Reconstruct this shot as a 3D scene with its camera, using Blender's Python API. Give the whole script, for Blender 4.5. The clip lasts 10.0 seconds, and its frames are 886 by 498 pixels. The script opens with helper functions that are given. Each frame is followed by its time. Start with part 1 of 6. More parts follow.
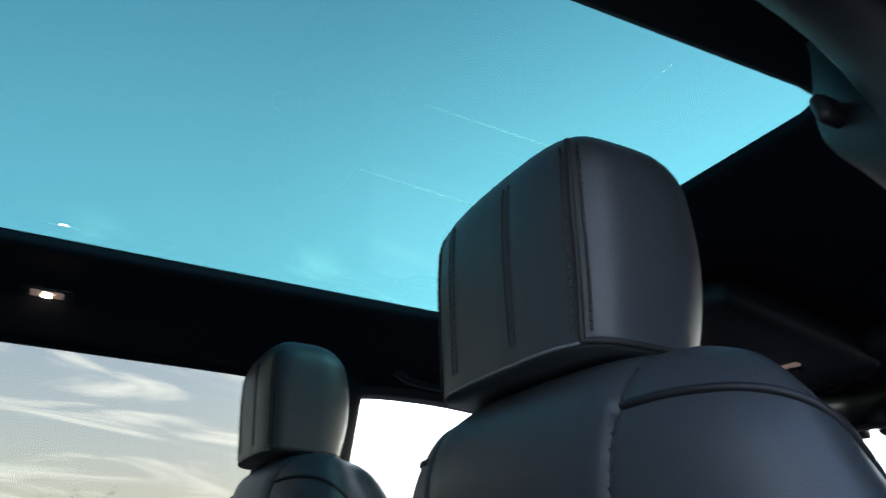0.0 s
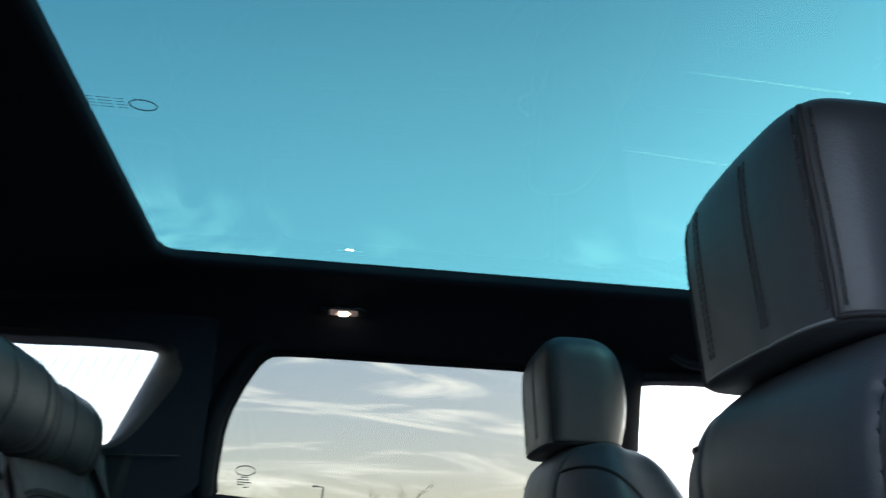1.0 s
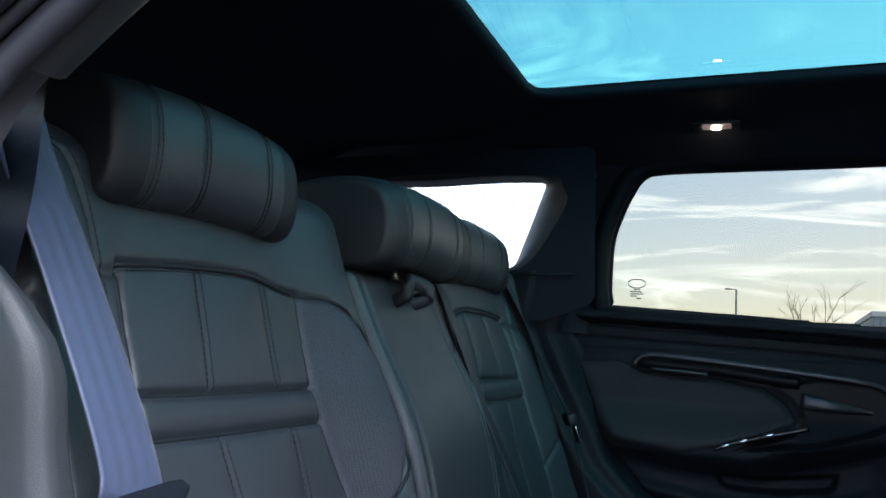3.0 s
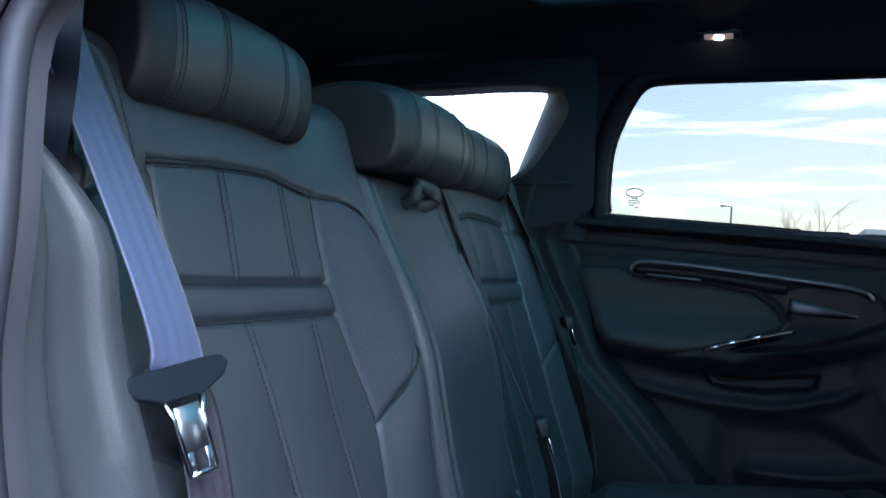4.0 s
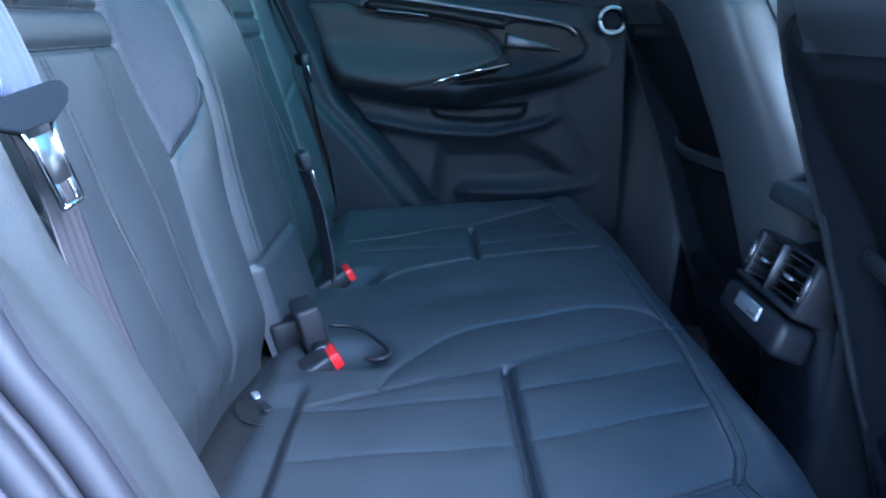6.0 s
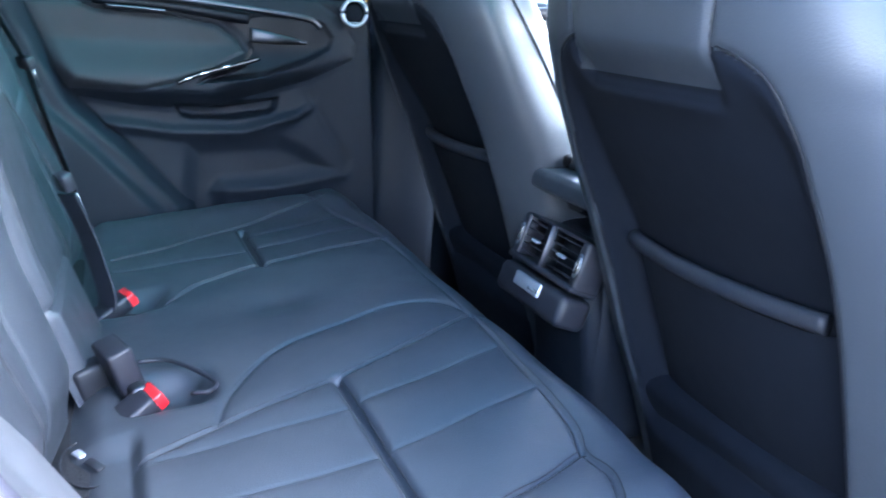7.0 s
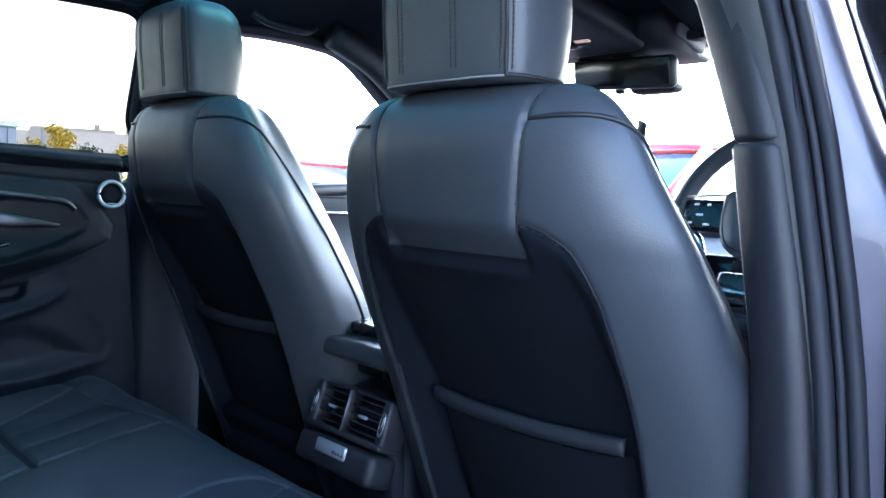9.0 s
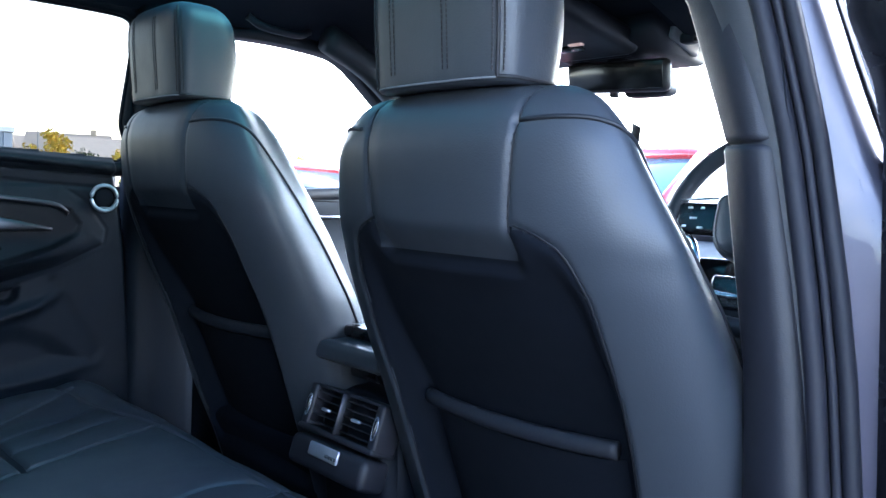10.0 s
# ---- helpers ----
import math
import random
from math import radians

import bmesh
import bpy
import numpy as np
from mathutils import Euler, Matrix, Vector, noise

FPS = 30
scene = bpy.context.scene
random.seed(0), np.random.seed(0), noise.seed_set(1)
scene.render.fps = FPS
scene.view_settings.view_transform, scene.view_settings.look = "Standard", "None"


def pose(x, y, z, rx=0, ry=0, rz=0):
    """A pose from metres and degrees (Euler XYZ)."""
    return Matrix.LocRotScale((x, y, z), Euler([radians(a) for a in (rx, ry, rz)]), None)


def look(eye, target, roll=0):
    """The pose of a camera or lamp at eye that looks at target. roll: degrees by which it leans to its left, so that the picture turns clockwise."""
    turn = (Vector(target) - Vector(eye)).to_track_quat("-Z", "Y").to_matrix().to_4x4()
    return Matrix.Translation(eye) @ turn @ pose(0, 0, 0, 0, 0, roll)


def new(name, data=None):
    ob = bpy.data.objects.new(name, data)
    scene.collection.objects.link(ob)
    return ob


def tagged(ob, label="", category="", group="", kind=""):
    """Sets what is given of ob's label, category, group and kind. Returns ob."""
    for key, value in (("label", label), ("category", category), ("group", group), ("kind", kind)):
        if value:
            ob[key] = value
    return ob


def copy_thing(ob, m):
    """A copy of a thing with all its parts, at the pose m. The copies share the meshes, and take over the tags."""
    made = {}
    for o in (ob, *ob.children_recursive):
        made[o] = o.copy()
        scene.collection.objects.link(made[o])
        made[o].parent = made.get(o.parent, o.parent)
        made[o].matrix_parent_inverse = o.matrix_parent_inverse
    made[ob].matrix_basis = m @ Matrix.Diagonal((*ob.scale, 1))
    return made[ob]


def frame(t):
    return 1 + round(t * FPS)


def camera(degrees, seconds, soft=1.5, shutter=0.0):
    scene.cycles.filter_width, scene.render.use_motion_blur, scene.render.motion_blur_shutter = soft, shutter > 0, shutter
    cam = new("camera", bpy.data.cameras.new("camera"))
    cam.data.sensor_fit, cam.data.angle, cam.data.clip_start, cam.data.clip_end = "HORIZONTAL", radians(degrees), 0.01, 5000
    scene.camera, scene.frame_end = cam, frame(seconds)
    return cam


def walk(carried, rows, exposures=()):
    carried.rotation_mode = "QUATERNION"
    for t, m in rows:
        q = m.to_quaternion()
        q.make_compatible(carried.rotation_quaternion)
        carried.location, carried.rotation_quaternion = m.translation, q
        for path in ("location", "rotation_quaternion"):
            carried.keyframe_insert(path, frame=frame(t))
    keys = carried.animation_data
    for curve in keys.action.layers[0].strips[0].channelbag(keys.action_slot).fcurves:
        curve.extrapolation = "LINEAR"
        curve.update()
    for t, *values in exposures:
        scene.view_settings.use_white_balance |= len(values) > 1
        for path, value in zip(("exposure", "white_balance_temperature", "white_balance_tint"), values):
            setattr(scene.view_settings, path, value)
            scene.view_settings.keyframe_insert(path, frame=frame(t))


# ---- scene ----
cam = camera(57.05, 10.0, shutter=0.3)
PATH = [
    (0.0, (0.8714, -0.2308, 1.1325), (-0.8021, 0.5305, 1.9199), 2.64),
    (0.3, (0.8684, -0.2138, 1.1452), (-0.8791, 0.3735, 1.9205), 2.97),
    (0.5, (0.8767, -0.2105, 1.1418), (-0.9059, 0.2514, 1.9223), 3.54),
    (0.6, (0.8777, -0.2052, 1.138), (-0.9285, 0.1739, 1.9086), 3.33),
    (1.0, (0.9049, -0.2113, 1.1328), (-0.9528, -0.0893, 1.8635), 3.24),
    (1.5, (0.9339, -0.2296, 1.1324), (-0.9561, -0.4228, 1.7574), 3.62),
    (2.0, (0.943, -0.2074, 1.1371), (-0.931, -0.7303, 1.6002), 3.67),
    (2.5, (0.9557, -0.1726, 1.1453), (-0.8835, -0.8812, 1.4849), 3.48),
    (4.0, (1.0151, -0.1587, 1.1217), (-0.829, -0.9323, 1.1483), 3.5),
    (4.5, (1.0459, -0.1746, 1.1112), (-0.8331, -0.8511, 1.0035), 3.56),
    (5.0, (1.0689, -0.2098, 1.0968), (-0.8485, -0.709, 0.8244), 3.47),
    (5.5, (1.0764, -0.2433, 1.0864), (-0.8619, -0.5015, 0.6668), 3.77),
    (5.7, (1.0794, -0.254, 1.0869), (-0.8592, -0.4031, 0.6179), 3.7),
    (6.8, (1.0666, -0.3981, 1.1331), (-0.7527, 0.2054, 0.5621), 3.82),
    (7.0, (1.065, -0.4179, 1.1452), (-0.7074, 0.319, 0.5833), 3.47),
    (7.5, (1.0627, -0.4879, 1.1776), (-0.5662, 0.5701, 0.7008), 2.9),
    (8.0, (1.0595, -0.561, 1.174), (-0.4743, 0.6906, 0.8889), 2.67),
    (8.5, (1.0567, -0.5721, 1.1629), (-0.4359, 0.7474, 0.9871), 2.55),
    (9.0, (1.0577, -0.566, 1.156), (-0.417, 0.7785, 1.0234), 2.4),
    (9.5, (1.0598, -0.5626, 1.153), (-0.4101, 0.788, 1.0296), 2.37),
    (10.0, (1.0594, -0.5601, 1.1527), (-0.4107, 0.7907, 1.0333), 2.37),
]
# the walk: carried by hand through the open rear door of a parked car
SKY, SUNLIGHT = 0.15, 1.3
EXPOSURES = [(0.0, 2.1, 6150, 9), (2.7, 2.38, 6050, 9), (4.0, 2.82, 5400, 9), (4.5, 2.95, 5200, 9), (5.0, 3.35, 5000, 8), (5.5, 3.7, 4800, 6), (7.0, 5.12, 5600, 14), (7.5, 5.17, 5950, 14), (8.0, 4.84, 5700, 13), (8.5, 4.27, 5500, 12), (9.0, 4.05, 5500, 12), (10.0, 3.97, 5500, 12)]
walk(cam, [(t, look(eye, target, roll)) for t, eye, target, roll in PATH], EXPOSURES)

# ---- world and light ----
SUN_AZ, SUN_EL = -36.0, 43.0   # degrees to the left of the car's nose, and above the horizon
world = bpy.data.worlds.new("sky")
scene.world = world
world.use_nodes = True


def link(nt, a, b):
    nt.links.new(a, b)


def build_sky():
    nt = world.node_tree
    nt.nodes.clear()
    out = nt.nodes.new("ShaderNodeOutputWorld")
    bg = nt.nodes.new("ShaderNodeBackground")
    bg.inputs["Strength"].default_value = SKY
    sky = nt.nodes.new("ShaderNodeTexSky")
    sky.sky_type = "NISHITA"
    sky.sun_disc = False
    sky.sun_elevation = radians(SUN_EL)
    sky.sun_rotation = radians(-SUN_AZ)
    sky.dust_density = 0.8
    co = nt.nodes.new("ShaderNodeTexCoord")
    sep = nt.nodes.new("ShaderNodeSeparateXYZ")
    up = nt.nodes.new("ShaderNodeMath")
    up.operation = "ADD"
    up.inputs[1].default_value = 0.22
    flat = nt.nodes.new("ShaderNodeVectorMath")
    flat.operation = "DIVIDE"
    three = nt.nodes.new("ShaderNodeCombineXYZ")
    mp = nt.nodes.new("ShaderNodeMapping")
    mp.inputs["Location"].default_value = (0.35, 1.7, 0.0)
    mp.inputs["Rotation"].default_value = (0, 0, radians(-32))
    mp.inputs["Scale"].default_value = (2.1, 0.8, 0.0)
    nz = nt.nodes.new("ShaderNodeTexNoise")
    nz.inputs["Scale"].default_value = 1.5
    nz.inputs["Detail"].default_value = 10
    nz.inputs["Roughness"].default_value = 0.60
    nz.inputs["Distortion"].default_value = 1.3
    ramp = nt.nodes.new("ShaderNodeValToRGB")
    ramp.color_ramp.elements[0].position, ramp.color_ramp.elements[1].position = 0.51, 0.70
    # clouds lie low and thin out overhead
    low = nt.nodes.new("ShaderNodeMapRange")
    low.inputs["From Min"].default_value, low.inputs["From Max"].default_value = 0.42, 0.26
    mul = nt.nodes.new("ShaderNodeMath")
    mul.operation = "MULTIPLY"
    mix = nt.nodes.new("ShaderNodeMix")
    mix.data_type = "RGBA"
    mix.inputs["B"].default_value = (15.0, 14.2, 13.0, 1)
    link(nt, co.outputs["Generated"], sep.inputs["Vector"])
    link(nt, sep.outputs["Z"], up.inputs[0])
    for k in range(3):
        link(nt, up.outputs["Value"], three.inputs[k])
    link(nt, co.outputs["Generated"], flat.inputs[0])
    link(nt, three.outputs["Vector"], flat.inputs[1])
    link(nt, flat.outputs["Vector"], mp.inputs["Vector"])
    link(nt, mp.outputs["Vector"], nz.inputs["Vector"])
    link(nt, nz.outputs["Fac"], ramp.inputs["Fac"])
    link(nt, sep.outputs["Z"], low.inputs["Value"])
    link(nt, ramp.outputs["Color"], mul.inputs[0])
    link(nt, low.outputs["Result"], mul.inputs[1])
    link(nt, mul.outputs["Value"], mix.inputs["Factor"])
    # thin bright haze all round, fading overhead
    hz_ = nt.nodes.new("ShaderNodeMapRange")
    hz_.inputs["From Min"].default_value, hz_.inputs["From Max"].default_value = 0.76, 0.05
    hz_.inputs["To Min"].default_value, hz_.inputs["To Max"].default_value = 0.05, 0.60
    veil = nt.nodes.new("ShaderNodeMix")
    veil.data_type = "RGBA"
    tone = nt.nodes.new("ShaderNodeValToRGB")
    tone.color_ramp.elements[0].position, tone.color_ramp.elements[0].color = 0.03, (1.0, 0.79, 0.52, 1)
    tone.color_ramp.elements[1].position, tone.color_ramp.elements[1].color = 0.25, (0.86, 0.93, 1.0, 1)
    gain = nt.nodes.new("ShaderNodeVectorMath")
    gain.operation = "SCALE"
    link(nt, sep.outputs["Z"], tone.inputs["Fac"])
    link(nt, tone.outputs["Color"], gain.inputs[0])
    link(nt, gain.outputs["Vector"], veil.inputs["B"])
    link(nt, sep.outputs["Z"], hz_.inputs["Value"])
    # the haze is brighter ahead and to the far side, where the low light glows
    fwd = nt.nodes.new("ShaderNodeMapRange")
    fwd.interpolation_type = "SMOOTHSTEP"
    fwd.inputs["From Min"].default_value, fwd.inputs["From Max"].default_value = -0.5, 0.8
    fwd.inputs["To Min"].default_value, fwd.inputs["To Max"].default_value = 0.18, 1.0
    both = nt.nodes.new("ShaderNodeMath")
    both.operation = "MULTIPLY"
    side_ = nt.nodes.new("ShaderNodeVectorMath")
    side_.operation = "DOT_PRODUCT"
    side_.inputs[1].default_value = (-0.45, 0.89, 0.0)
    link(nt, co.outputs["Generated"], side_.inputs[0])
    link(nt, side_.outputs["Value"], fwd.inputs["Value"])
    ahead = nt.nodes.new("ShaderNodeMapRange")
    ahead.interpolation_type = "SMOOTHSTEP"
    ahead.inputs["From Min"].default_value, ahead.inputs["From Max"].default_value = 0.50, 0.95
    ahead.inputs["To Min"].default_value, ahead.inputs["To Max"].default_value = 13.0, 24.0
    link(nt, side_.outputs["Value"], ahead.inputs["Value"])
    link(nt, ahead.outputs["Result"], gain.inputs["Scale"])
    link(nt, hz_.outputs["Result"], both.inputs[0])
    link(nt, fwd.outputs["Result"], both.inputs[1])
    link(nt, both.outputs["Value"], veil.inputs["Factor"])
    link(nt, sky.outputs["Color"], veil.inputs["A"])
    link(nt, veil.outputs["Result"], mix.inputs["A"])
    link(nt, mix.outputs["Result"], bg.inputs["Color"])
    link(nt, bg.outputs["Background"], out.inputs["Surface"])


build_sky()
sun = bpy.data.lights.new("sun", "SUN")
sun.energy, sun.angle, sun.color = SUNLIGHT, radians(42), (0.97, 0.98, 1.0)
sun_ob = new("sun", sun)
az, el = radians(SUN_AZ), radians(SUN_EL)
sun_ob.matrix_world = look((-30 * math.sin(az) * math.cos(el), 30 * math.cos(az) * math.cos(el), 30 * math.sin(el)), (0, 0, 0))


# ---- materials ----
def material(name, base, rough=0.5, metal=0.0, vary=0.15, grain=0.0, grain_size=0.002, blotch=0.08, spec=0.5, coat=0.0, sheen=0.0, scratch=0.0, random_tone=0.0):
    """A surface with stains at one scale and grain at another; sizes in metres."""
    m = bpy.data.materials.new(name)
    m.use_nodes = True
    nt = m.node_tree
    b = nt.nodes["Principled BSDF"]
    b.inputs["Metallic"].default_value = metal
    b.inputs["Specular IOR Level"].default_value = spec
    b.inputs["Coat Weight"].default_value = coat
    b.inputs["Sheen Weight"].default_value = sheen
    co = nt.nodes.new("ShaderNodeTexCoord")
    n1 = nt.nodes.new("ShaderNodeTexNoise")
    n1.inputs["Scale"].default_value = 1 / blotch
    n1.inputs["Detail"].default_value = 5
    link(nt, co.outputs["Object"], n1.inputs["Vector"])
    mix = nt.nodes.new("ShaderNodeMix")
    mix.data_type = "RGBA"
    mix.inputs["A"].default_value = (*[c * (1 - vary) for c in base], 1)
    mix.inputs["B"].default_value = (*[min(1, c * (1 + vary)) for c in base], 1)
    link(nt, n1.outputs["Fac"], mix.inputs["Factor"])
    col = mix.outputs["Result"]
    if random_tone:
        info = nt.nodes.new("ShaderNodeObjectInfo")
        hsv = nt.nodes.new("ShaderNodeHueSaturation")
        mr = nt.nodes.new("ShaderNodeMapRange")
        mr.inputs["To Min"].default_value, mr.inputs["To Max"].default_value = 1 - random_tone, 1 + random_tone
        link(nt, info.outputs["Random"], mr.inputs["Value"])
        link(nt, mr.outputs["Result"], hsv.inputs["Value"])
        link(nt, col, hsv.inputs["Color"])
        col = hsv.outputs["Color"]
    link(nt, col, b.inputs["Base Color"])
    mr = nt.nodes.new("ShaderNodeMapRange")
    mr.inputs["To Min"].default_value, mr.inputs["To Max"].default_value = max(0.02, rough - 0.08), min(1, rough + 0.08)
    n2 = nt.nodes.new("ShaderNodeTexNoise")
    n2.inputs["Scale"].default_value = 3 / blotch
    n2.inputs["Detail"].default_value = 6
    link(nt, co.outputs["Object"], n2.inputs["Vector"])
    link(nt, n2.outputs["Fac"], mr.inputs["Value"])
    link(nt, mr.outputs["Result"], b.inputs["Roughness"])
    if grain:
        v = nt.nodes.new("ShaderNodeTexVoronoi")
        v.inputs["Scale"].default_value = 1 / grain_size
        v.feature = "SMOOTH_F1"
        link(nt, co.outputs["Object"], v.inputs["Vector"])
        bp = nt.nodes.new("ShaderNodeBump")
        bp.inputs["Strength"].default_value = grain
        bp.inputs["Distance"].default_value = grain_size * 0.4
        link(nt, v.outputs["Distance"], bp.inputs["Height"])
        b2 = nt.nodes.new("ShaderNodeBump")
        b2.inputs["Strength"].default_value = grain * 0.6
        b2.inputs["Distance"].default_value = 0.0025
        link(nt, n2.outputs["Fac"], b2.inputs["Height"])
        link(nt, bp.outputs["Normal"], b2.inputs["Normal"])
        link(nt, b2.outputs["Normal"], b.inputs["Normal"])
    return m


def perforated(name, base, rough):
    """Leather with rows of fine punched holes."""
    m = material(name, base, rough, grain=0.25, grain_size=0.0022)
    nt = m.node_tree
    b = nt.nodes["Principled BSDF"]
    co = nt.nodes.new("ShaderNodeTexCoord")
    mp = nt.nodes.new("ShaderNodeMapping")
    mp.inputs["Scale"].default_value = (250, 3, 380)
    v = nt.nodes.new("ShaderNodeTexVoronoi")
    v.inputs["Scale"].default_value = 1.0
    v.inputs["Randomness"].default_value = 0.3
    ramp = nt.nodes.new("ShaderNodeValToRGB")
    ramp.color_ramp.elements[0].position, ramp.color_ramp.elements[1].position = 0.15, 0.28
    old = b.inputs["Base Color"].links[0].from_socket
    mix = nt.nodes.new("ShaderNodeMix")
    mix.data_type = "RGBA"
    mix.inputs["A"].default_value = (0.004, 0.004, 0.005, 1)
    link(nt, co.outputs["Object"], mp.inputs["Vector"])
    link(nt, mp.outputs["Vector"], v.inputs["Vector"])
    link(nt, v.outputs["Distance"], ramp.inputs["Fac"])
    link(nt, ramp.outputs["Color"], mix.inputs["Factor"])
    link(nt, old, mix.inputs["B"])
    link(nt, mix.outputs["Result"], b.inputs["Base Color"])
    return m


def pane_glass(name, tint, gloss=1.0):
    """A thin pane: tinted see-through, with the mirror gloss of glass."""
    m = bpy.data.materials.new(name)
    m.use_nodes = True
    nt = m.node_tree
    nt.nodes.clear()
    out = nt.nodes.new("ShaderNodeOutputMaterial")
    tr = nt.nodes.new("ShaderNodeBsdfTransparent")
    tr.inputs["Color"].default_value = (*tint, 1)
    gl = nt.nodes.new("ShaderNodeBsdfGlossy")
    gl.inputs["Roughness"].default_value = 0.01
    gl.inputs["Color"].default_value = (gloss, gloss, gloss, 1)
    lw = nt.nodes.new("ShaderNodeLayerWeight")
    pw = nt.nodes.new("ShaderNodeMath")
    pw.operation = "POWER"
    pw.inputs[1].default_value = 5.0
    fr = nt.nodes.new("ShaderNodeMapRange")
    fr.inputs["To Min"].default_value, fr.inputs["To Max"].default_value = 0.010, 0.9
    mx = nt.nodes.new("ShaderNodeMixShader")
    link(nt, lw.outputs["Facing"], pw.inputs[0])
    link(nt, pw.outputs["Value"], fr.inputs["Value"])
    link(nt, fr.outputs["Result"], mx.inputs["Fac"])
    link(nt, tr.outputs["BSDF"], mx.inputs[1])
    link(nt, gl.outputs["BSDF"], mx.inputs[2])
    link(nt, mx.outputs["Shader"], out.inputs["Surface"])
    return m


def glow(name, color, strength):
    m = bpy.data.materials.new(name)
    m.use_nodes = True
    b = m.node_tree.nodes["Principled BSDF"]
    b.inputs["Base Color"].default_value = (*color, 1)
    b.inputs["Emission Color"].default_value = (*color, 1)
    b.inputs["Emission Strength"].default_value = strength
    return m


LEATHER = material("charcoal_leather", (0.029, 0.034, 0.041), 0.44, vary=0.12, grain=0.22, grain_size=0.0017, blotch=0.10, spec=0.42)
LEATHER_PERF = perforated("perforated_leather", (0.033, 0.034, 0.047), 0.58)
LEATHER_CAP = material("dark_leather_cap", (0.012, 0.014, 0.019), 0.52, vary=0.12, grain=0.22, grain_size=0.0017, spec=0.34)
DOOR_PAD = material("door_pad", (0.012, 0.014, 0.018), 0.62, vary=0.12, grain=0.22, grain_size=0.0017, spec=0.3)
PIPING = material("piping_black", (0.009, 0.010, 0.013), 0.5, vary=0.1, spec=0.35)
STITCH = material("stitch_thread", (0.006, 0.006, 0.008), 0.7, vary=0.1)
STITCH_LIGHT = material("edge_thread_pale", (0.16, 0.165, 0.17), 0.6, vary=0.1)
SUEDE = material("black_headliner_cloth", (0.013, 0.015, 0.023), 0.95, vary=0.2, grain=0.3, grain_size=0.0012, spec=0.2)
NET = material("pocket_cloth", (0.0035, 0.005, 0.0085), 0.9, vary=0.2, grain=0.3, grain_size=0.0015, spec=0.12)
PLASTIC = material("black_grained_plastic", (0.012, 0.0125, 0.017), 0.50, vary=0.12, grain=0.3, grain_size=0.0012, spec=0.36)
PLASTIC_SOFT = material("soft_touch_black", (0.006, 0.0085, 0.013), 0.55, vary=0.12, grain=0.25, grain_size=0.0014, spec=0.16)
TRIM_GREY = material("grey_pillar_plastic", (0.027, 0.029, 0.033), 0.52, vary=0.1, grain=0.3, grain_size=0.0010)
GLOSS_BLACK = material("gloss_black", (0.006, 0.006, 0.008), 0.26, vary=0.1)
BOWL_BLACK = material("bowl_black", (0.004, 0.005, 0.008), 0.5, vary=0.1, spec=0.18)
SILVER = material("silver_plastic", (0.40, 0.42, 0.46), 0.40, metal=0.7, vary=0.05)
CHROME_BEAD = material("water_bead", (0.10, 0.10, 0.13), 0.08, vary=0.05, coat=0.6)
CHROME = material("satin_chrome", (0.62, 0.64, 0.68), 0.20, metal=1.0, vary=0.06)
DARK_SATIN = material("dark_satin_metal", (0.065, 0.068, 0.078), 0.44, metal=1.0, vary=0.1, blotch=0.02)
SATIN = material("brushed_aluminium", (0.36, 0.38, 0.42), 0.32, metal=1.0, vary=0.1, blotch=0.02)
RUBBER = material("seal_rubber", (0.012, 0.012, 0.017), 0.62, vary=0.25, blotch=0.06, spec=0.30)
PAINT = material("metallic_grey_paint", (0.062, 0.060, 0.082), 0.36, metal=0.35, vary=0.06, coat=0.25, blotch=0.4)
# grey webbing; the sky's blue reflection is mixed into its colour
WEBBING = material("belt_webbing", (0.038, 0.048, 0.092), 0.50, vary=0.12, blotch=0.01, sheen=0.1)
# same webbing for the lower run, its shade put into a darker brown
WEB_SHADED = material("shaded_belt_webbing", (0.030, 0.027, 0.034), 0.6, vary=0.2, blotch=0.012)
WEB_DARK = material("dark_belt_webbing", (0.012, 0.014, 0.020), 0.5, vary=0.12, blotch=0.01)
RED = material("red_button", (0.55, 0.012, 0.016), 0.4, vary=0.08)
CARPET = material("black_carpet", (0.010, 0.011, 0.013), 0.95, vary=0.35, grain=0.5, grain_size=0.003, blotch=0.02, spec=0.2)
SCREEN_GLASS = material("dark_screen", (0.004, 0.004, 0.005), 0.08, vary=0.1)
WHITE_PRINT = material("white_print", (0.75, 0.75, 0.75), 0.5, vary=0.05)
GREY_PRINT = material("grey_frit_print", (0.10, 0.11, 0.12), 0.6, vary=0.1)
GLASS_ROOF = pane_glass("roof_glass_teal", (0.062, 0.174, 0.168))
GLASS_DARK = pane_glass("privacy_glass", (0.112, 0.116, 0.106))
GLASS_REAR = pane_glass("rear_glass", (0.36, 0.36, 0.345))
GLASS_CLEAR = pane_glass("clear_glass", (0.86, 0.90, 0.89))
LAMP_GLOW = glow("lamp_bulb_warm", (1.0, 0.78, 0.52), 26.0)
LAMP_LENS = glow("lamp_lens_dim", (0.75, 0.50, 0.42), 0.035)
MIRROR = material("mirror_back_black", (0.010, 0.010, 0.012), 0.45, vary=0.1)

# ---- mesh helpers ----
BASE = {}


def thing(name, at, label, category, group="", kind=""):
    ob = new(name)
    ob.location = at
    ob.empty_display_size = 0.05
    BASE[ob] = Vector(at)
    return tagged(ob, label, category, group, kind)


